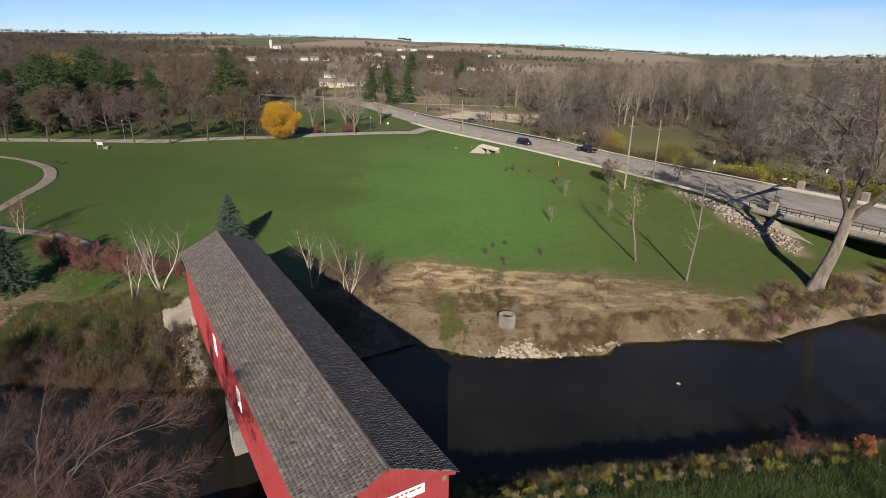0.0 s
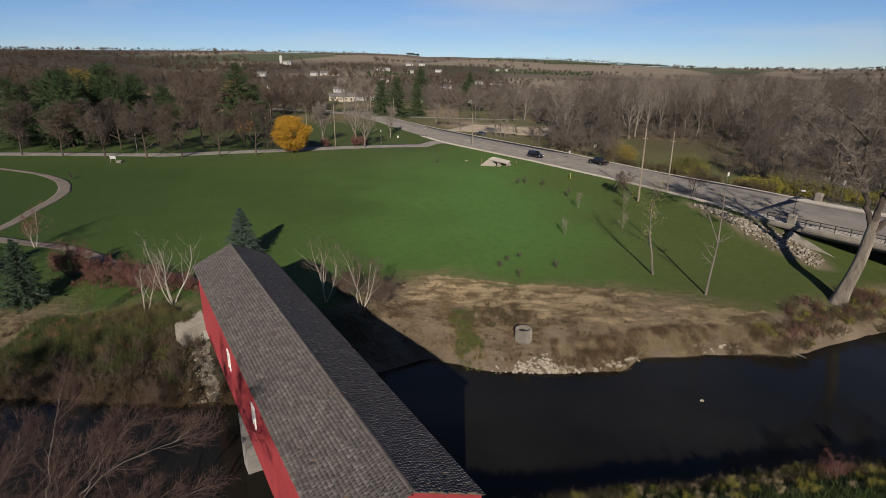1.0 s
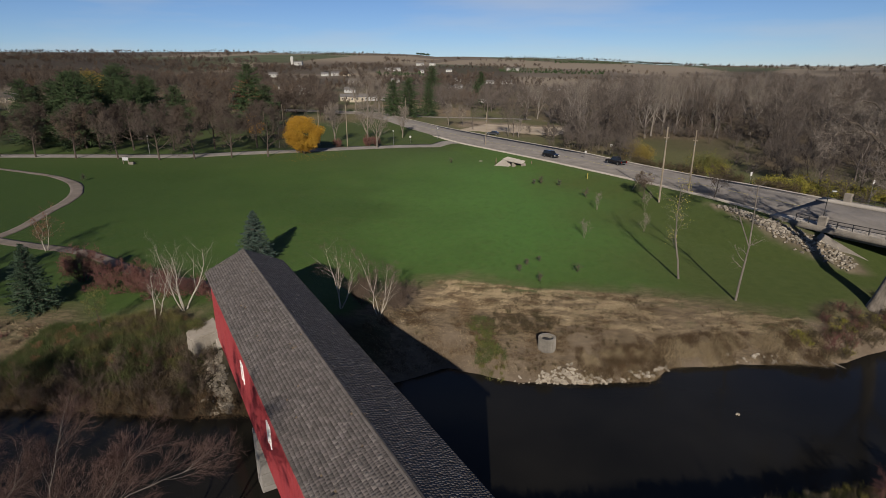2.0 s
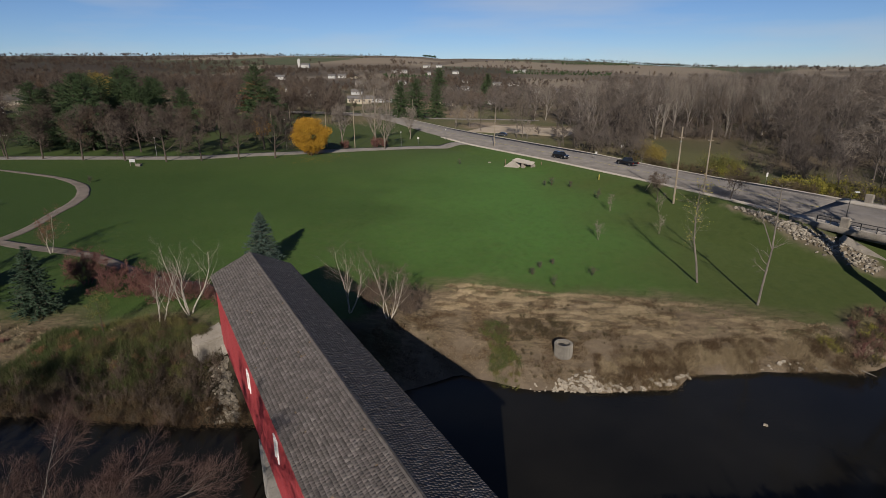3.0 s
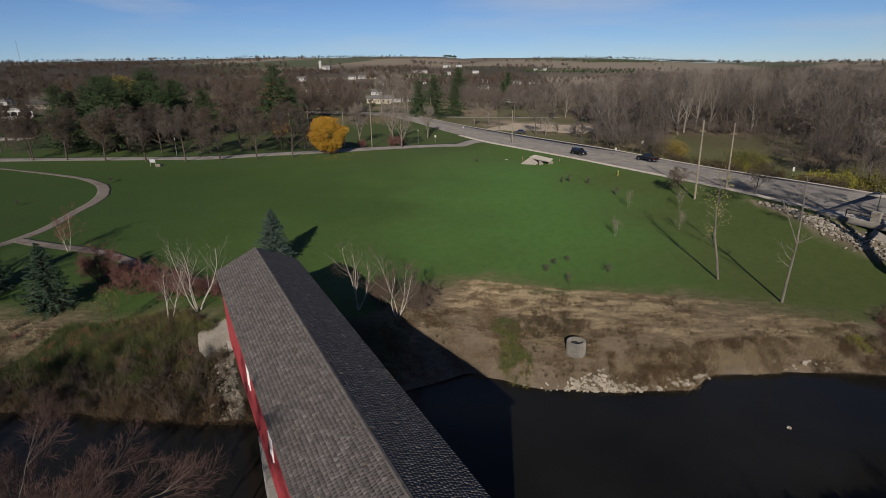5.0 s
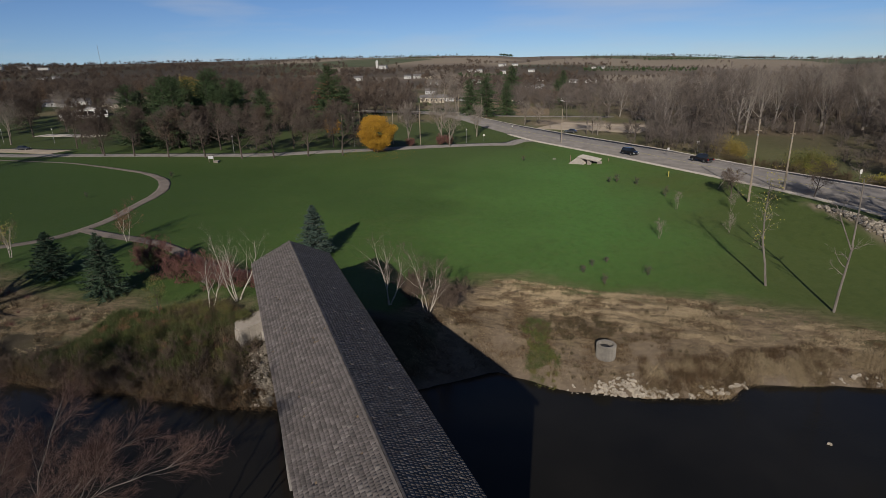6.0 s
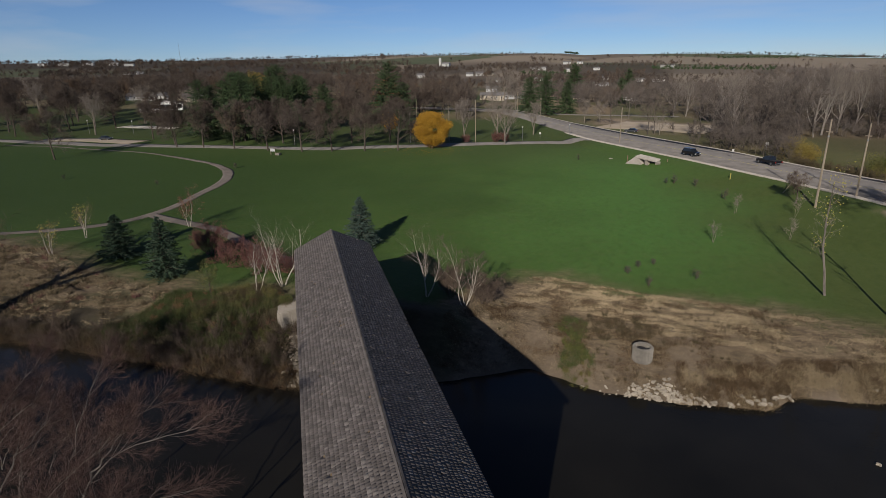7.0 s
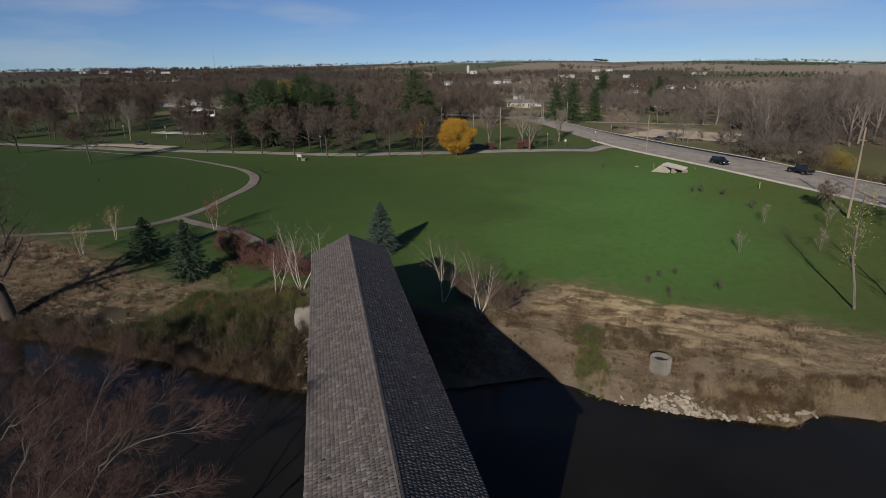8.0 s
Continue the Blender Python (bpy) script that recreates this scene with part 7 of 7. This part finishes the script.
# driftwood at the water's edge
drift = thing("driftwood", "tangle of pale driftwood at the water's edge", "driftwood", pose(30.5, shore_y(30.5) + 0.5, 0.1))
rng_d = random.Random(4)
for i in range(9):
    x = 28.5 + i * 0.55
    a, b = Vector((x, shore_y(x) + 1.2, 0.5)), Vector((x + rng_d.uniform(0.4, 2.2), shore_y(x) - rng_d.uniform(-0.3, 0.5), 0.05))
    part("branch", rod(bmesh.new(), a - drift.location, b - drift.location, 0.07, 0.025, 5), BARK_PALE, drift)


# ---- poles, lamps and signs ----
def utility_pole(x, y, height, label, arm=True, lean=0.0, radius=0.17):
    top = thing("utility_pole", label, "utility pole", pose(x, y, land1(x, y), lean, 0, 35), "utility poles")
    part("pole", rod(bmesh.new(), (0, 0, -0.3), (0, 0, height), radius, radius * 0.65, 10), POLE_WOOD, top)
    if arm:
        part("bracket", boxed(-0.06, 0.06, -0.5, 0.5, height - 1.9, height - 1.75, 0.01), POLE_WOOD, top)
        part("insulator", rod(bmesh.new(), (0, 0, height), (0, 0, height + 0.22), 0.06, 0.04, 8), DARK_METAL, top)
        part("band", rod(bmesh.new(), (0, 0, height - 2.6), (0, 0, height - 2.35), radius * 0.86, radius * 0.86, 10), STEEL, top)
    return top


utility_pole(33.3, 102.1, 13.4, "tall bleached wooden utility pole beside the road")
utility_pole(39.4, 104.9, 11.3, "bleached wooden utility pole at the roadside", radius=0.15)
utility_pole(4.2, 176.5, 10.0, "wooden utility pole at the road junction", radius=0.15)
utility_pole(-39.6, 179.1, 13.0, "tall pale utility pole beside the drive", radius=0.14)
utility_pole(-49.5, 183.0, 11.0, "grey wooden utility pole behind the golden maple", radius=0.13)
utility_pole(-41.5, 268.0, 11.0, "wooden utility pole along the village road", radius=0.13)
utility_pole(-30.0, 262.0, 10.0, "wooden utility pole along the village road", radius=0.13)
utility_pole(-72.0, 196.0, 12.0, "slim grey pole standing among the row trees", False, radius=0.10)
utility_pole(-66.0, 198.0, 12.0, "slim grey pole standing among the row trees", False, radius=0.10)


def park_lamp(x, y, height=6.5):
    top = thing("park_lamp", "slim park lamp with a small pale lantern", "street lamp", pose(x, y, land1(x, y)), "park lamps")
    part("post", rod(bmesh.new(), (0, 0, -0.2), (0, 0, height), 0.07, 0.05, 8), STEEL, top)
    part("lantern", rod(bmesh.new(), (0, 0, height), (0, 0, height + 0.45), 0.14, 0.24, 8), LAMP_GLASS, top, "pale lantern glass")
    part("cap", rod(bmesh.new(), (0, 0, height + 0.45), (0, 0, height + 0.6), 0.28, 0.05, 8), DARK_METAL, top)


for x, y, h in ((-60.5, 176, 9.0), (-94.6, 162, 5.0), (-25.8, 186, 4.2), (-11.5, 192, 3.4), (-183, 186, 5.0), (-206, 186, 5.0), (-172, 215, 4.5), (-211, 222, 4.5)):
    park_lamp(x, y, h)


def road_sign(x, y, turn, label, w=0.7, h=0.9, tall=2.3):
    z = land1(x, y)
    top = thing("road_sign", label, "road sign", pose(x, y, z, 0, 0, turn), "road signs")
    part("post", rod(bmesh.new(), (0, 0, -0.2), (0, 0, tall + h), 0.04, 0.04, 8), STEEL, top)
    part("plate", boxed(-w / 2, w / 2, -0.065, -0.045, tall, tall + h, 0.02), OFF_WHITE, top, "plain white sign plate")
    return top


road_sign(40.2, 166.5, 10, "white road sign on a steel post", 0.75, 0.75, 2.4)
road_sign(57.0, 118.5, 30, "small pale road sign on a post", 0.6, 0.8, 2.2)
road_sign(29.5, 150.0, 10, "small white marker sign at the kerb", 0.5, 0.6, 1.6)
road_sign(-20.5, 189.0, 0, "small white sign beside the drive", 0.6, 0.7, 1.8)
road_sign(72.5, 105.5, 40, "white bird-shaped sign on a pole above shrubs", 1.1, 0.8, 4.2)
# marker post and leaning stakes on the road bank
stake = thing("marker_stake", "short yellow marker stake on the road bank", "stake", pose(25.0, 124.5, land1(25.0, 124.5)))
part("stake", boxed(-0.09, 0.09, -0.06, 0.06, -0.2, 1.2, 0.02), LEAF_YELLOW, stake)
frame_s = thing("leaning_stakes", "two pale leaning wooden stakes on the grass bank", "stakes", pose(31.0, 111.5, land1(31.0, 111.5)))
for dx in (0, 1.3):
    part("stake", rod(bmesh.new(), (dx, 0, -0.1), (dx + 1.5, 0.6, 2.1), 0.07, 0.06, 6), POLE_WOOD, frame_s)
# lamps on the road bridge
for x, y in ((48.6, 80.2),):
    lamp = thing("bridge_lamp", "dark slim lamp post on the bridge end post", "street lamp", pose(x, y, 6.2))
    part("post", rod(bmesh.new(), (0, 0, 0), (0.15, 0.1, 4.6), 0.07, 0.05, 8), DARK_METAL, lamp)
    part("arm", rod(bmesh.new(), (0.15, 0.1, 4.55), (0.9, 0.4, 4.75), 0.045, 0.04, 6), DARK_METAL, lamp)
    part("head", boxed(0.75, 1.35, 0.28, 0.56, 4.66, 4.84, 0.04), LAMP_GLASS, lamp, "pale lamp head")

# ---- concrete ring on the bank, culvert head, park sign ----
def concrete_ring(x, y):
    top = thing("concrete_ring", "weathered concrete manhole ring standing on the bank", "concrete ring", pose(x, y, land1(x, y) - 0.15))
    bm = bmesh.new()
    n = 20
    rings = [(0.86, 0.0), (0.86, 1.25), (0.82, 1.3), (0.62, 1.3), (0.58, 1.25), (0.58, 0.85)]
    loops = [[bm.verts.new((math.cos(2 * math.pi * i / n) * r, math.sin(2 * math.pi * i / n) * r, z)) for i in range(n)] for r, z in rings]
    for a, b in zip(loops, loops[1:]):
        for i in range(n):
            bm.faces.new((a[i], a[(i + 1) % n], b[(i + 1) % n], b[i]))
    bm.faces.new(loops[-1])
    part("barrel", bm, OLD_CONCRETE, top)
    part("lid", rod(bmesh.new(), (-0.12, 0.0, 0.95), (-0.12, 0.0, 1.05), 0.42, 0.42, 18), DARK_METAL, top, "dark sunken iron lid")


concrete_ring(6.45, 50.6)


def culvert(x, y, turn):
    top = thing("culvert_head", "pale concrete culvert head with two dark openings in the road bank", "culvert", pose(x, y, land1(x, y), 0, 0, turn) @ Matrix.Diagonal((0.95, 1.0, 0.95, 1)))
    part("wing_slab", prism(bmesh.new(), [(-5.4, -0.7), (-5.0, -0.1), (-2.3, 2.0), (-1.7, 1.9), (-0.9, 0.5), (-0.5, -0.7)], 1, -0.7, 2.4), KERB, top, "pale sloping concrete wing")
    part("cap_slab", prism(bmesh.new(), [(-2.4, 2.06), (2.7, 1.25), (2.8, 0.92), (-1.9, 1.66)], 1, -1.0, 3.0), KERB, top, "pale tilted concrete slab")
    part("pier", prism(bmesh.new(), [(0.2, -0.7), (0.0, 1.3), (0.5, 1.22), (1.3, -0.7)], 1, -0.6, 1.0), CONCRETE, top)
    # dark plate imitates the shade inside both openings
    part("back_wall", boxed(-0.9, 2.7, 1.05, 1.35, -0.8, 0.9), DARK_METAL, top, "dark plate in place of shade in the culvert mouth")
    part("wing_wall", prism(bmesh.new(), [(2.6, -0.7), (2.62, 0.9), (3.2, 0.9), (4.8, -0.1), (4.8, -0.7)], 1, -0.4, 1.2), CONCRETE, top)
    for px, ph in ((-4.9, 1.9), (5.2, 1.7)):
        part("marker_post", boxed(px - 0.09, px + 0.09, 0.6, 0.78, -0.6, ph, 0.02), TIMBER, top, "brown wooden marker post")
    part("apron", prism(bmesh.new(), [(-4.2, -2.0), (-3.0, -3.2), (3.0, -3.0), (4.0, -1.0), (2.4, -0.35), (-1.7, -0.35)], 2, -0.9, -0.12), SHADY_STONE, top, "stony apron before the mouths")


culvert(10.2, 146.4, -22)
slab = thing("stone_slab", "small white flat stone lying on the lawn", "stone", pose(2.2, 154.7, land1(2.2, 154.7), 0, 0, 12))
part("slab", boxed(-0.42, 0.42, -0.25, 0.25, -0.05, 0.13, 0.05), KERB, slab)
sign_p = thing("park_notice", "small pale park notice board on two posts", "notice board", pose(-91.5, 145.0, land1(-91.5, 145.0)))
for dx in (-0.7, 0.7):
    part("post", boxed(dx - 0.08, dx + 0.08, -0.08, 0.08, -0.2, 1.9, 0.02), POLE_WOOD, sign_p)
part("panel", boxed(-0.8, 0.8, -0.13, -0.085, 1.0, 1.8, 0.02), GREY_SIDING, sign_p, "pale weathered panel")
part("foot", boxed(0.9, 2.2, -0.5, 0.5, -0.1, 0.55, 0.05), CONCRETE, sign_p, "pale concrete foot block")


# ---- vehicles ----
def wheel(parent, x, y, r, w):
    m = Matrix.Translation((x, y, r)) @ Matrix.Rotation(math.pi / 2, 4, "X")
    bm = bmesh.new()
    bmesh.ops.create_cone(bm, cap_ends=True, segments=20, radius1=r, radius2=r, depth=w)
    bmesh.ops.bevel(bm, geom=list(bm.edges), offset=0.03, segments=1, affect="EDGES")
    tyre = part("wheel", bm, RUBBER, parent, "", m)
    bm = bmesh.new()
    bmesh.ops.create_cone(bm, cap_ends=True, segments=16, radius1=r * 0.62, radius2=r * 0.55, depth=w + 0.02)
    part("rim", bm, STEEL, tyre)


def vehicle(name, label, category, m, profile, cabin, length, width, paint, wheels, r, bed=None):
    """A vehicle: body and cabin pushed out from their side outlines, with windows, wheels, lamps and bumpers."""
    top = thing(name, label, category, m)
    bm = prism(bmesh.new(), profile, 1, -width / 2, width / 2)
    bmesh.ops.bevel(bm, geom=list(bm.edges), offset=0.06, segments=2, affect="EDGES")
    part("body", bm, paint, top, smooth=False)
    bm = bmesh.new()
    (a0, a1), (b0, b1), z0, z1 = cabin
    vs = []
    for sy in (-1, 1):
        wl, wh = width / 2 - 0.08, width / 2 - 0.24
        vs.append([bm.verts.new(p) for p in ((a0, sy * wl, z0), (a1, sy * wl, z0), (b1, sy * wh, z1), (b0, sy * wh, z1))])
    bm.faces.new(vs[0])
    bm.faces.new(vs[1][::-1])
    for i in range(4):
        bm.faces.new((vs[0][i], vs[1][i], vs[1][(i + 1) % 4], vs[0][(i + 1) % 4]))
    bmesh.ops.recalc_face_normals(bm, faces=bm.faces)
    part("window_glass", bm, CAR_GLASS, top, "dark tinted glass")
    part("roof_panel", boxed(b0 - 0.05, b1 + 0.05, -width / 2 + 0.22, width / 2 - 0.22, z1 - 0.02, z1 + 0.05, 0.025), paint, top)
    for x in wheels:
        for sy in (-1, 1):
            wheel(top, x, sy * (width / 2 - 0.10), r, 0.24)
    for sy in (-1, 1):
        part("headlight", boxed(length / 2 - 0.03, length / 2 + 0.015, sy * (width / 2 - 0.3) - 0.18, sy * (width / 2 - 0.3) + 0.18, 0.62, 0.8, 0.01), LAMP_GLASS, top, "clear headlight")
        part("tail_light", boxed(-length / 2 - 0.015, -length / 2 + 0.03, sy * (width / 2 - 0.2) - 0.12, sy * (width / 2 - 0.2) + 0.12, 0.68, 0.95, 0.01), TAIL_RED, top, "red tail light")
        part("mirror", boxed(a1 - 0.55, a1 - 0.35, sy * (width / 2 + 0.1) - 0.09, sy * (width / 2 + 0.1) + 0.09, z0 + 0.02, z0 + 0.18, 0.02), paint, top)
    part("bumper", boxed(length / 2 - 0.06, length / 2 + 0.08, -width / 2 + 0.1, width / 2 - 0.1, 0.38, 0.56, 0.03), DARK_METAL, top)
    part("bumper", boxed(-length / 2 - 0.08, -length / 2 + 0.06, -width / 2 + 0.1, width / 2 - 0.1, 0.42, 0.6, 0.03), STEEL, top)
    if bed:
        part("cargo_bed", boxed(bed[0], bed[1], -width / 2 + 0.14, width / 2 - 0.14, 1.045, 1.06), RUBBER, top, "dark open cargo bed")
    return top


def sedan(label, m, paint):
    vehicle("car", label, "car", m, [(-2.3, 0.35), (-2.32, 0.85), (-1.9, 0.95), (1.0, 0.92), (2.2, 0.78), (2.32, 0.4)], ((-1.75, 1.05), (-1.15, 0.35), 0.9, 1.42), 4.62, 1.8, paint, (-1.4, 1.42), 0.33)


def suv(label, m, paint):
    vehicle("car", label, "car", m, [(-2.35, 0.4), (-2.38, 1.05), (1.0, 1.08), (2.25, 0.95), (2.38, 0.45)], ((-2.25, 1.15), (-2.0, 0.5), 1.04, 1.72), 4.74, 1.9, paint, (-1.45, 1.45), 0.37)


def pickup(label, m, paint):
    vehicle("pickup_truck", label, "pickup truck", m, [(-2.8, 0.5), (-2.8, 1.05), (0.9, 1.05), (2.65, 1.0), (2.8, 0.5)], ((-0.95, 1.25), (-0.75, 0.55), 1.03, 1.78), 5.6, 1.98, paint, (-1.75, 1.85), 0.41, (-2.65, -1.05))


def on_road(y, f, turn, dy=0.0):
    rows = ROAD_LINE[::-1]
    p = [np.interp(y, (rows[:, 1] * (1 - f) + rows[:, 3] * f), (rows[:, i] * (1 - f) + rows[:, i + 2] * f) if i == 0 else rows[:, 4]) for i in (0, 4)]
    return pose(p[0], y, p[1] + 0.006, 0, 0, turn)


suv("black sport utility car driving along the road", on_road(152.5, 0.30, -58), BLACK_PAINT)
pickup("black pickup truck driving along the road", on_road(140.5, 0.70, 118), BLACK_PAINT)
sedan("dark car waiting at the gravel lot entrance", pose(8.1, 215.5, land1(8.1, 215.5), 0, 0, 165), GREY_PAINT)
sedan("dark parked car beside the park drive", pose(-178.0, 168.0, land1(-178.0, 168.0), 0, 0, 10), GREY_PAINT)


# ---- buildings ----
def house(label, x, y, turn, w, d, h, siding, roofing=ROOFING, rise=None, name="house", windows=3, category="house", up=0.0):
    """A small building: walls, gable roof with overhang, windows and a door."""
    rise = rise or d * 0.28
    z = land1(x, y) + up
    top = thing(name, label, category, pose(x, y, z, 0, 0, turn))
    outline = [(-d / 2, -1.0 - up), (d / 2, -1.0 - up), (d / 2, h), (0, h + rise), (-d / 2, h)]
    part("wall", prism(bmesh.new(), outline, 0, -w / 2, w / 2), siding, top)
    over, th = 0.45, 0.18
    k = rise / (d / 2)
    e = d / 2 + over
    rf = [(-e, h - k * over + 0.03), (0, h + rise + 0.03), (e, h - k * over + 0.03), (e, h - k * over + th + 0.03), (0, h + rise + th + 0.03), (-e, h - k * over + th + 0.03)]
    part("roof", prism(bmesh.new(), rf, 0, -w / 2 - over, w / 2 + over), roofing, top)
    for i in range(windows):
        xx = -w / 2 + w * (i + 0.5) / windows
        wn = part("window", boxed(xx - 0.6, xx + 0.6, -d / 2 - 0.05, -d / 2 - 0.01, h * 0.38, h * 0.82, 0.01), WHITE, top, "white window frame")
        part("pane", boxed(xx - 0.48, xx + 0.48, -d / 2 - 0.07, -d / 2 - 0.052, h * 0.42, h * 0.79), PANE, wn)
    for i in (-1, 1):
        wn = part("window", boxed(-w / 2 - 0.05, -w / 2 - 0.01, i * d / 4 - 0.5, i * d / 4 + 0.5, h * 0.38, h * 0.82, 0.01), WHITE, top, "white window frame")
        part("pane", boxed(-w / 2 - 0.07, -w / 2 - 0.052, i * d / 4 - 0.4, i * d / 4 + 0.4, h * 0.42, h * 0.79), PANE, wn)
    part("door", boxed(w * 0.31, w * 0.31 + 0.95, -d / 2 - 0.06, -d / 2 - 0.005, 0.0, min(2.1, h * 0.8), 0.01), TIMBER, top, "dark wooden door")
    return top


# a park shelter with an open front on the rise
def shelter(x, y, turn):
    z = land1(x, y)
    top = thing("park_shelter", "white gabled park shelter with open front windows", "shelter", pose(x, y, z, 0, 0, turn))
    w, d, h, rise = 15.0, 10.0, 3.4, 2.3
    bm = bmesh.new()
    box(bm, -w / 2, w / 2, -d / 2, d / 2, -1.5, 1.1)
    part("base_wall", bm, WHITE, top)
    for i in range(6):
        xx = -w / 2 + 0.15 + (w - 0.3) * i / 5
        for yy in (-d / 2 + 0.15, d / 2 - 0.15):
            part("column", boxed(xx - 0.18, xx + 0.18, yy - 0.14, yy + 0.14, 1.1, h), WHITE, top)
    # near-black sheet stands in for the shaded inside of the shelter
    part("inner_wall", boxed(-w / 2 + 0.5, w / 2 - 0.5, 0.2, 0.5, 1.1, h), PANE, top, "dark panel in place of interior shade")
    part("gable", prism(bmesh.new(), [(-w / 2, h), (w / 2, h), (0, h + rise)], 1, -d / 2, d / 2), WHITE, top)
    e, k = w / 2 + 0.7, rise / (w / 2)
    rf = [(-e, h - k * 0.7 + 0.04), (0, h + rise + 0.04), (e, h - k * 0.7 + 0.04), (e, h - k * 0.7 + 0.3), (0, h + rise + 0.3), (-e, h - k * 0.7 + 0.3)]
    part("roof", prism(bmesh.new(), rf, 1, -d / 2 - 0.7, d / 2 + 0.7), ROOFING, top)
    part("lean_to", boxed(-w / 2 - 7, -w / 2 - 0.01, -d / 2 + 1, d / 2 - 1, -1.5, 2.0, 0.05), WHITE, top, "low white side wing")


shelter(-243.0, 272.0, 40)
rng_h = random.Random(12)
SIDINGS = ((OFF_WHITE, "white"), (GREY_SIDING, "grey"), (TAN_SIDING, "tan"))
for x, y, turn, w, d, h in [(-86, 436, 15, 13, 9, 5.0), (-79, 458, 10, 12, 8, 4.2), (-70, 461, 5, 9, 7, 3.6), (-96, 448, 8, 12, 8, 4.6), (-22, 412, 0, 12, 8, 4.2), (10, 430, 5, 12, 8, 4.5), (-150, 520, 15, 12, 9, 5.0), (-125, 600, 10, 13, 9, 4.5), (-30, 560, 0, 14, 9, 4.5),
                            (-26, 717, 4, 13, 9, 4), (-14, 697, 0, 12, 8, 4), (-290, 850, 20, 15, 10, 6), (-215, 924, 10, 15, 10, 5), (-228, 910, 14, 13, 9, 5), (-197, 930, 8, 14, 9, 5), (-160, 790, 5, 13, 9, 4.5), (-110, 860, 0, 14, 9, 4.5), (-335, 341, 30, 14, 8, 3.6), (-312, 330, 30, 11, 7, 3.4), (-326, 357, 30, 12, 8, 3.6), (-264, 318, 35, 14, 8, 3.6),
                            (-280, 330, 25, 12, 8, 3.6), (-470, 420, 35, 14, 8, 4), (-578, 423, 35, 15, 9, 4), (-923, 917, 25, 18, 10, 5), (-905, 930, 25, 14, 9, 5)]:
    sd, word = SIDINGS[rng_h.choice((0, 0, 1, 2))]
    house(word + " clapboard village house with a grey gable roof", x, y, turn + rng_h.uniform(-8, 8), w * 0.85, d * 0.85, h * 0.75, sd, windows=3)
for x, y, turn, w, d, h, lab in ((68, 640, 2, 26, 12, 4, "long white commercial building with a low roof"), (92, 628, 3, 22, 12, 4, "long white commercial building with a low roof"), (-178, 566, 8, 26, 16, 5, "large grey store building with a low roof"), (30, 832, 4, 16, 10, 4, "white farm shed on the valley floor"), (52, 824, 0, 20, 10, 4.5, "white farm shed on the valley floor"), (-20, 900, 0, 18, 10, 4, "white farm shed on the slope"),
                                 (-163, 1186, 10, 22, 12, 6, "white farmhouse on the hill"), (-148, 1190, 5, 18, 12, 7, "white barn on the hill"), (-95, 1137, 0, 16, 12, 7, "white barn on the hill"), (-41, 1172, -4, 15, 11, 6, "white farmhouse on the hill"), (85, 1242, 10, 18, 12, 7, "white barn on the hill"), (100, 1246, 0, 16, 12, 7, "white barn on the hill"), (-120, 1420, 0, 22, 14, 7, "white barn on the hill"), (-90, 1424, 0, 18, 14, 7, "white farmhouse on the hill"),
                                 (-1496, 1204, 25, 30, 16, 8, "white house on the ridge"), (-1453, 1231, 25, 34, 16, 9, "white house on the ridge"), (-1434, 1290, 30, 34, 18, 9, "white house on the ridge"), (-1380, 1320, 30, 38, 18, 10, "white house on the ridge"), (-1300, 1300, 25, 30, 16, 8, "white house on the ridge")):
    house(lab, x, y, turn, w * 0.8, d * 0.6, h * 0.62, OFF_WHITE, ROOFING, rise=1.6, name="farm_building", windows=2, category="building", up=0.6)
silo = thing("grain_silo", "tall white grain silo with a domed cap on the hill", "silo", pose(-414, 1351, land1(-414, 1351)))
part("barrel", rod(bmesh.new(), (0, 0, -2), (0, 0, 17), 3.2, 3.2, 16), OFF_WHITE, silo)
bm = bmesh.new()
bmesh.ops.create_uvsphere(bm, u_segments=16, v_segments=8, radius=3.2, matrix=Matrix.Translation((0, 0, 17)))
part("dome", bm, GREY_SIDING, silo)
house("white barn beside the grain silo", -398, 1348, 0, 18, 11, 6, OFF_WHITE, name="farm_building", category="building", up=1.0)
mast = thing("radio_mast", "thin distant lattice radio mast on the horizon", "radio mast", pose(-2172, 2500, land1(-2172, 2500)))
part("mast", rod(bmesh.new(), (0, 0, -3), (0, 0, 118), 1.1, 0.7, 4), STEEL, mast)
ribbon("gravel_lot", [(1, 246), (14, 240), (27, 233), (38, 228)], 30, LOT_GRAVEL, "pale gravel lot beside the road", "gravel lot", lift=0.05, across=17, ragged=5.0)
ribbon("gravel_apron", [(-205, 166), (-190, 167), (-172, 166), (-158, 164)], 9, LOT_GRAVEL, "pale gravel apron beside the park drive", "gravel", lift=0.10)
ribbon("court", [(-215, 212), (-200, 211), (-182, 209)], 9, KERB, "pale concrete court on the far lawn", "court", lift=0.08)
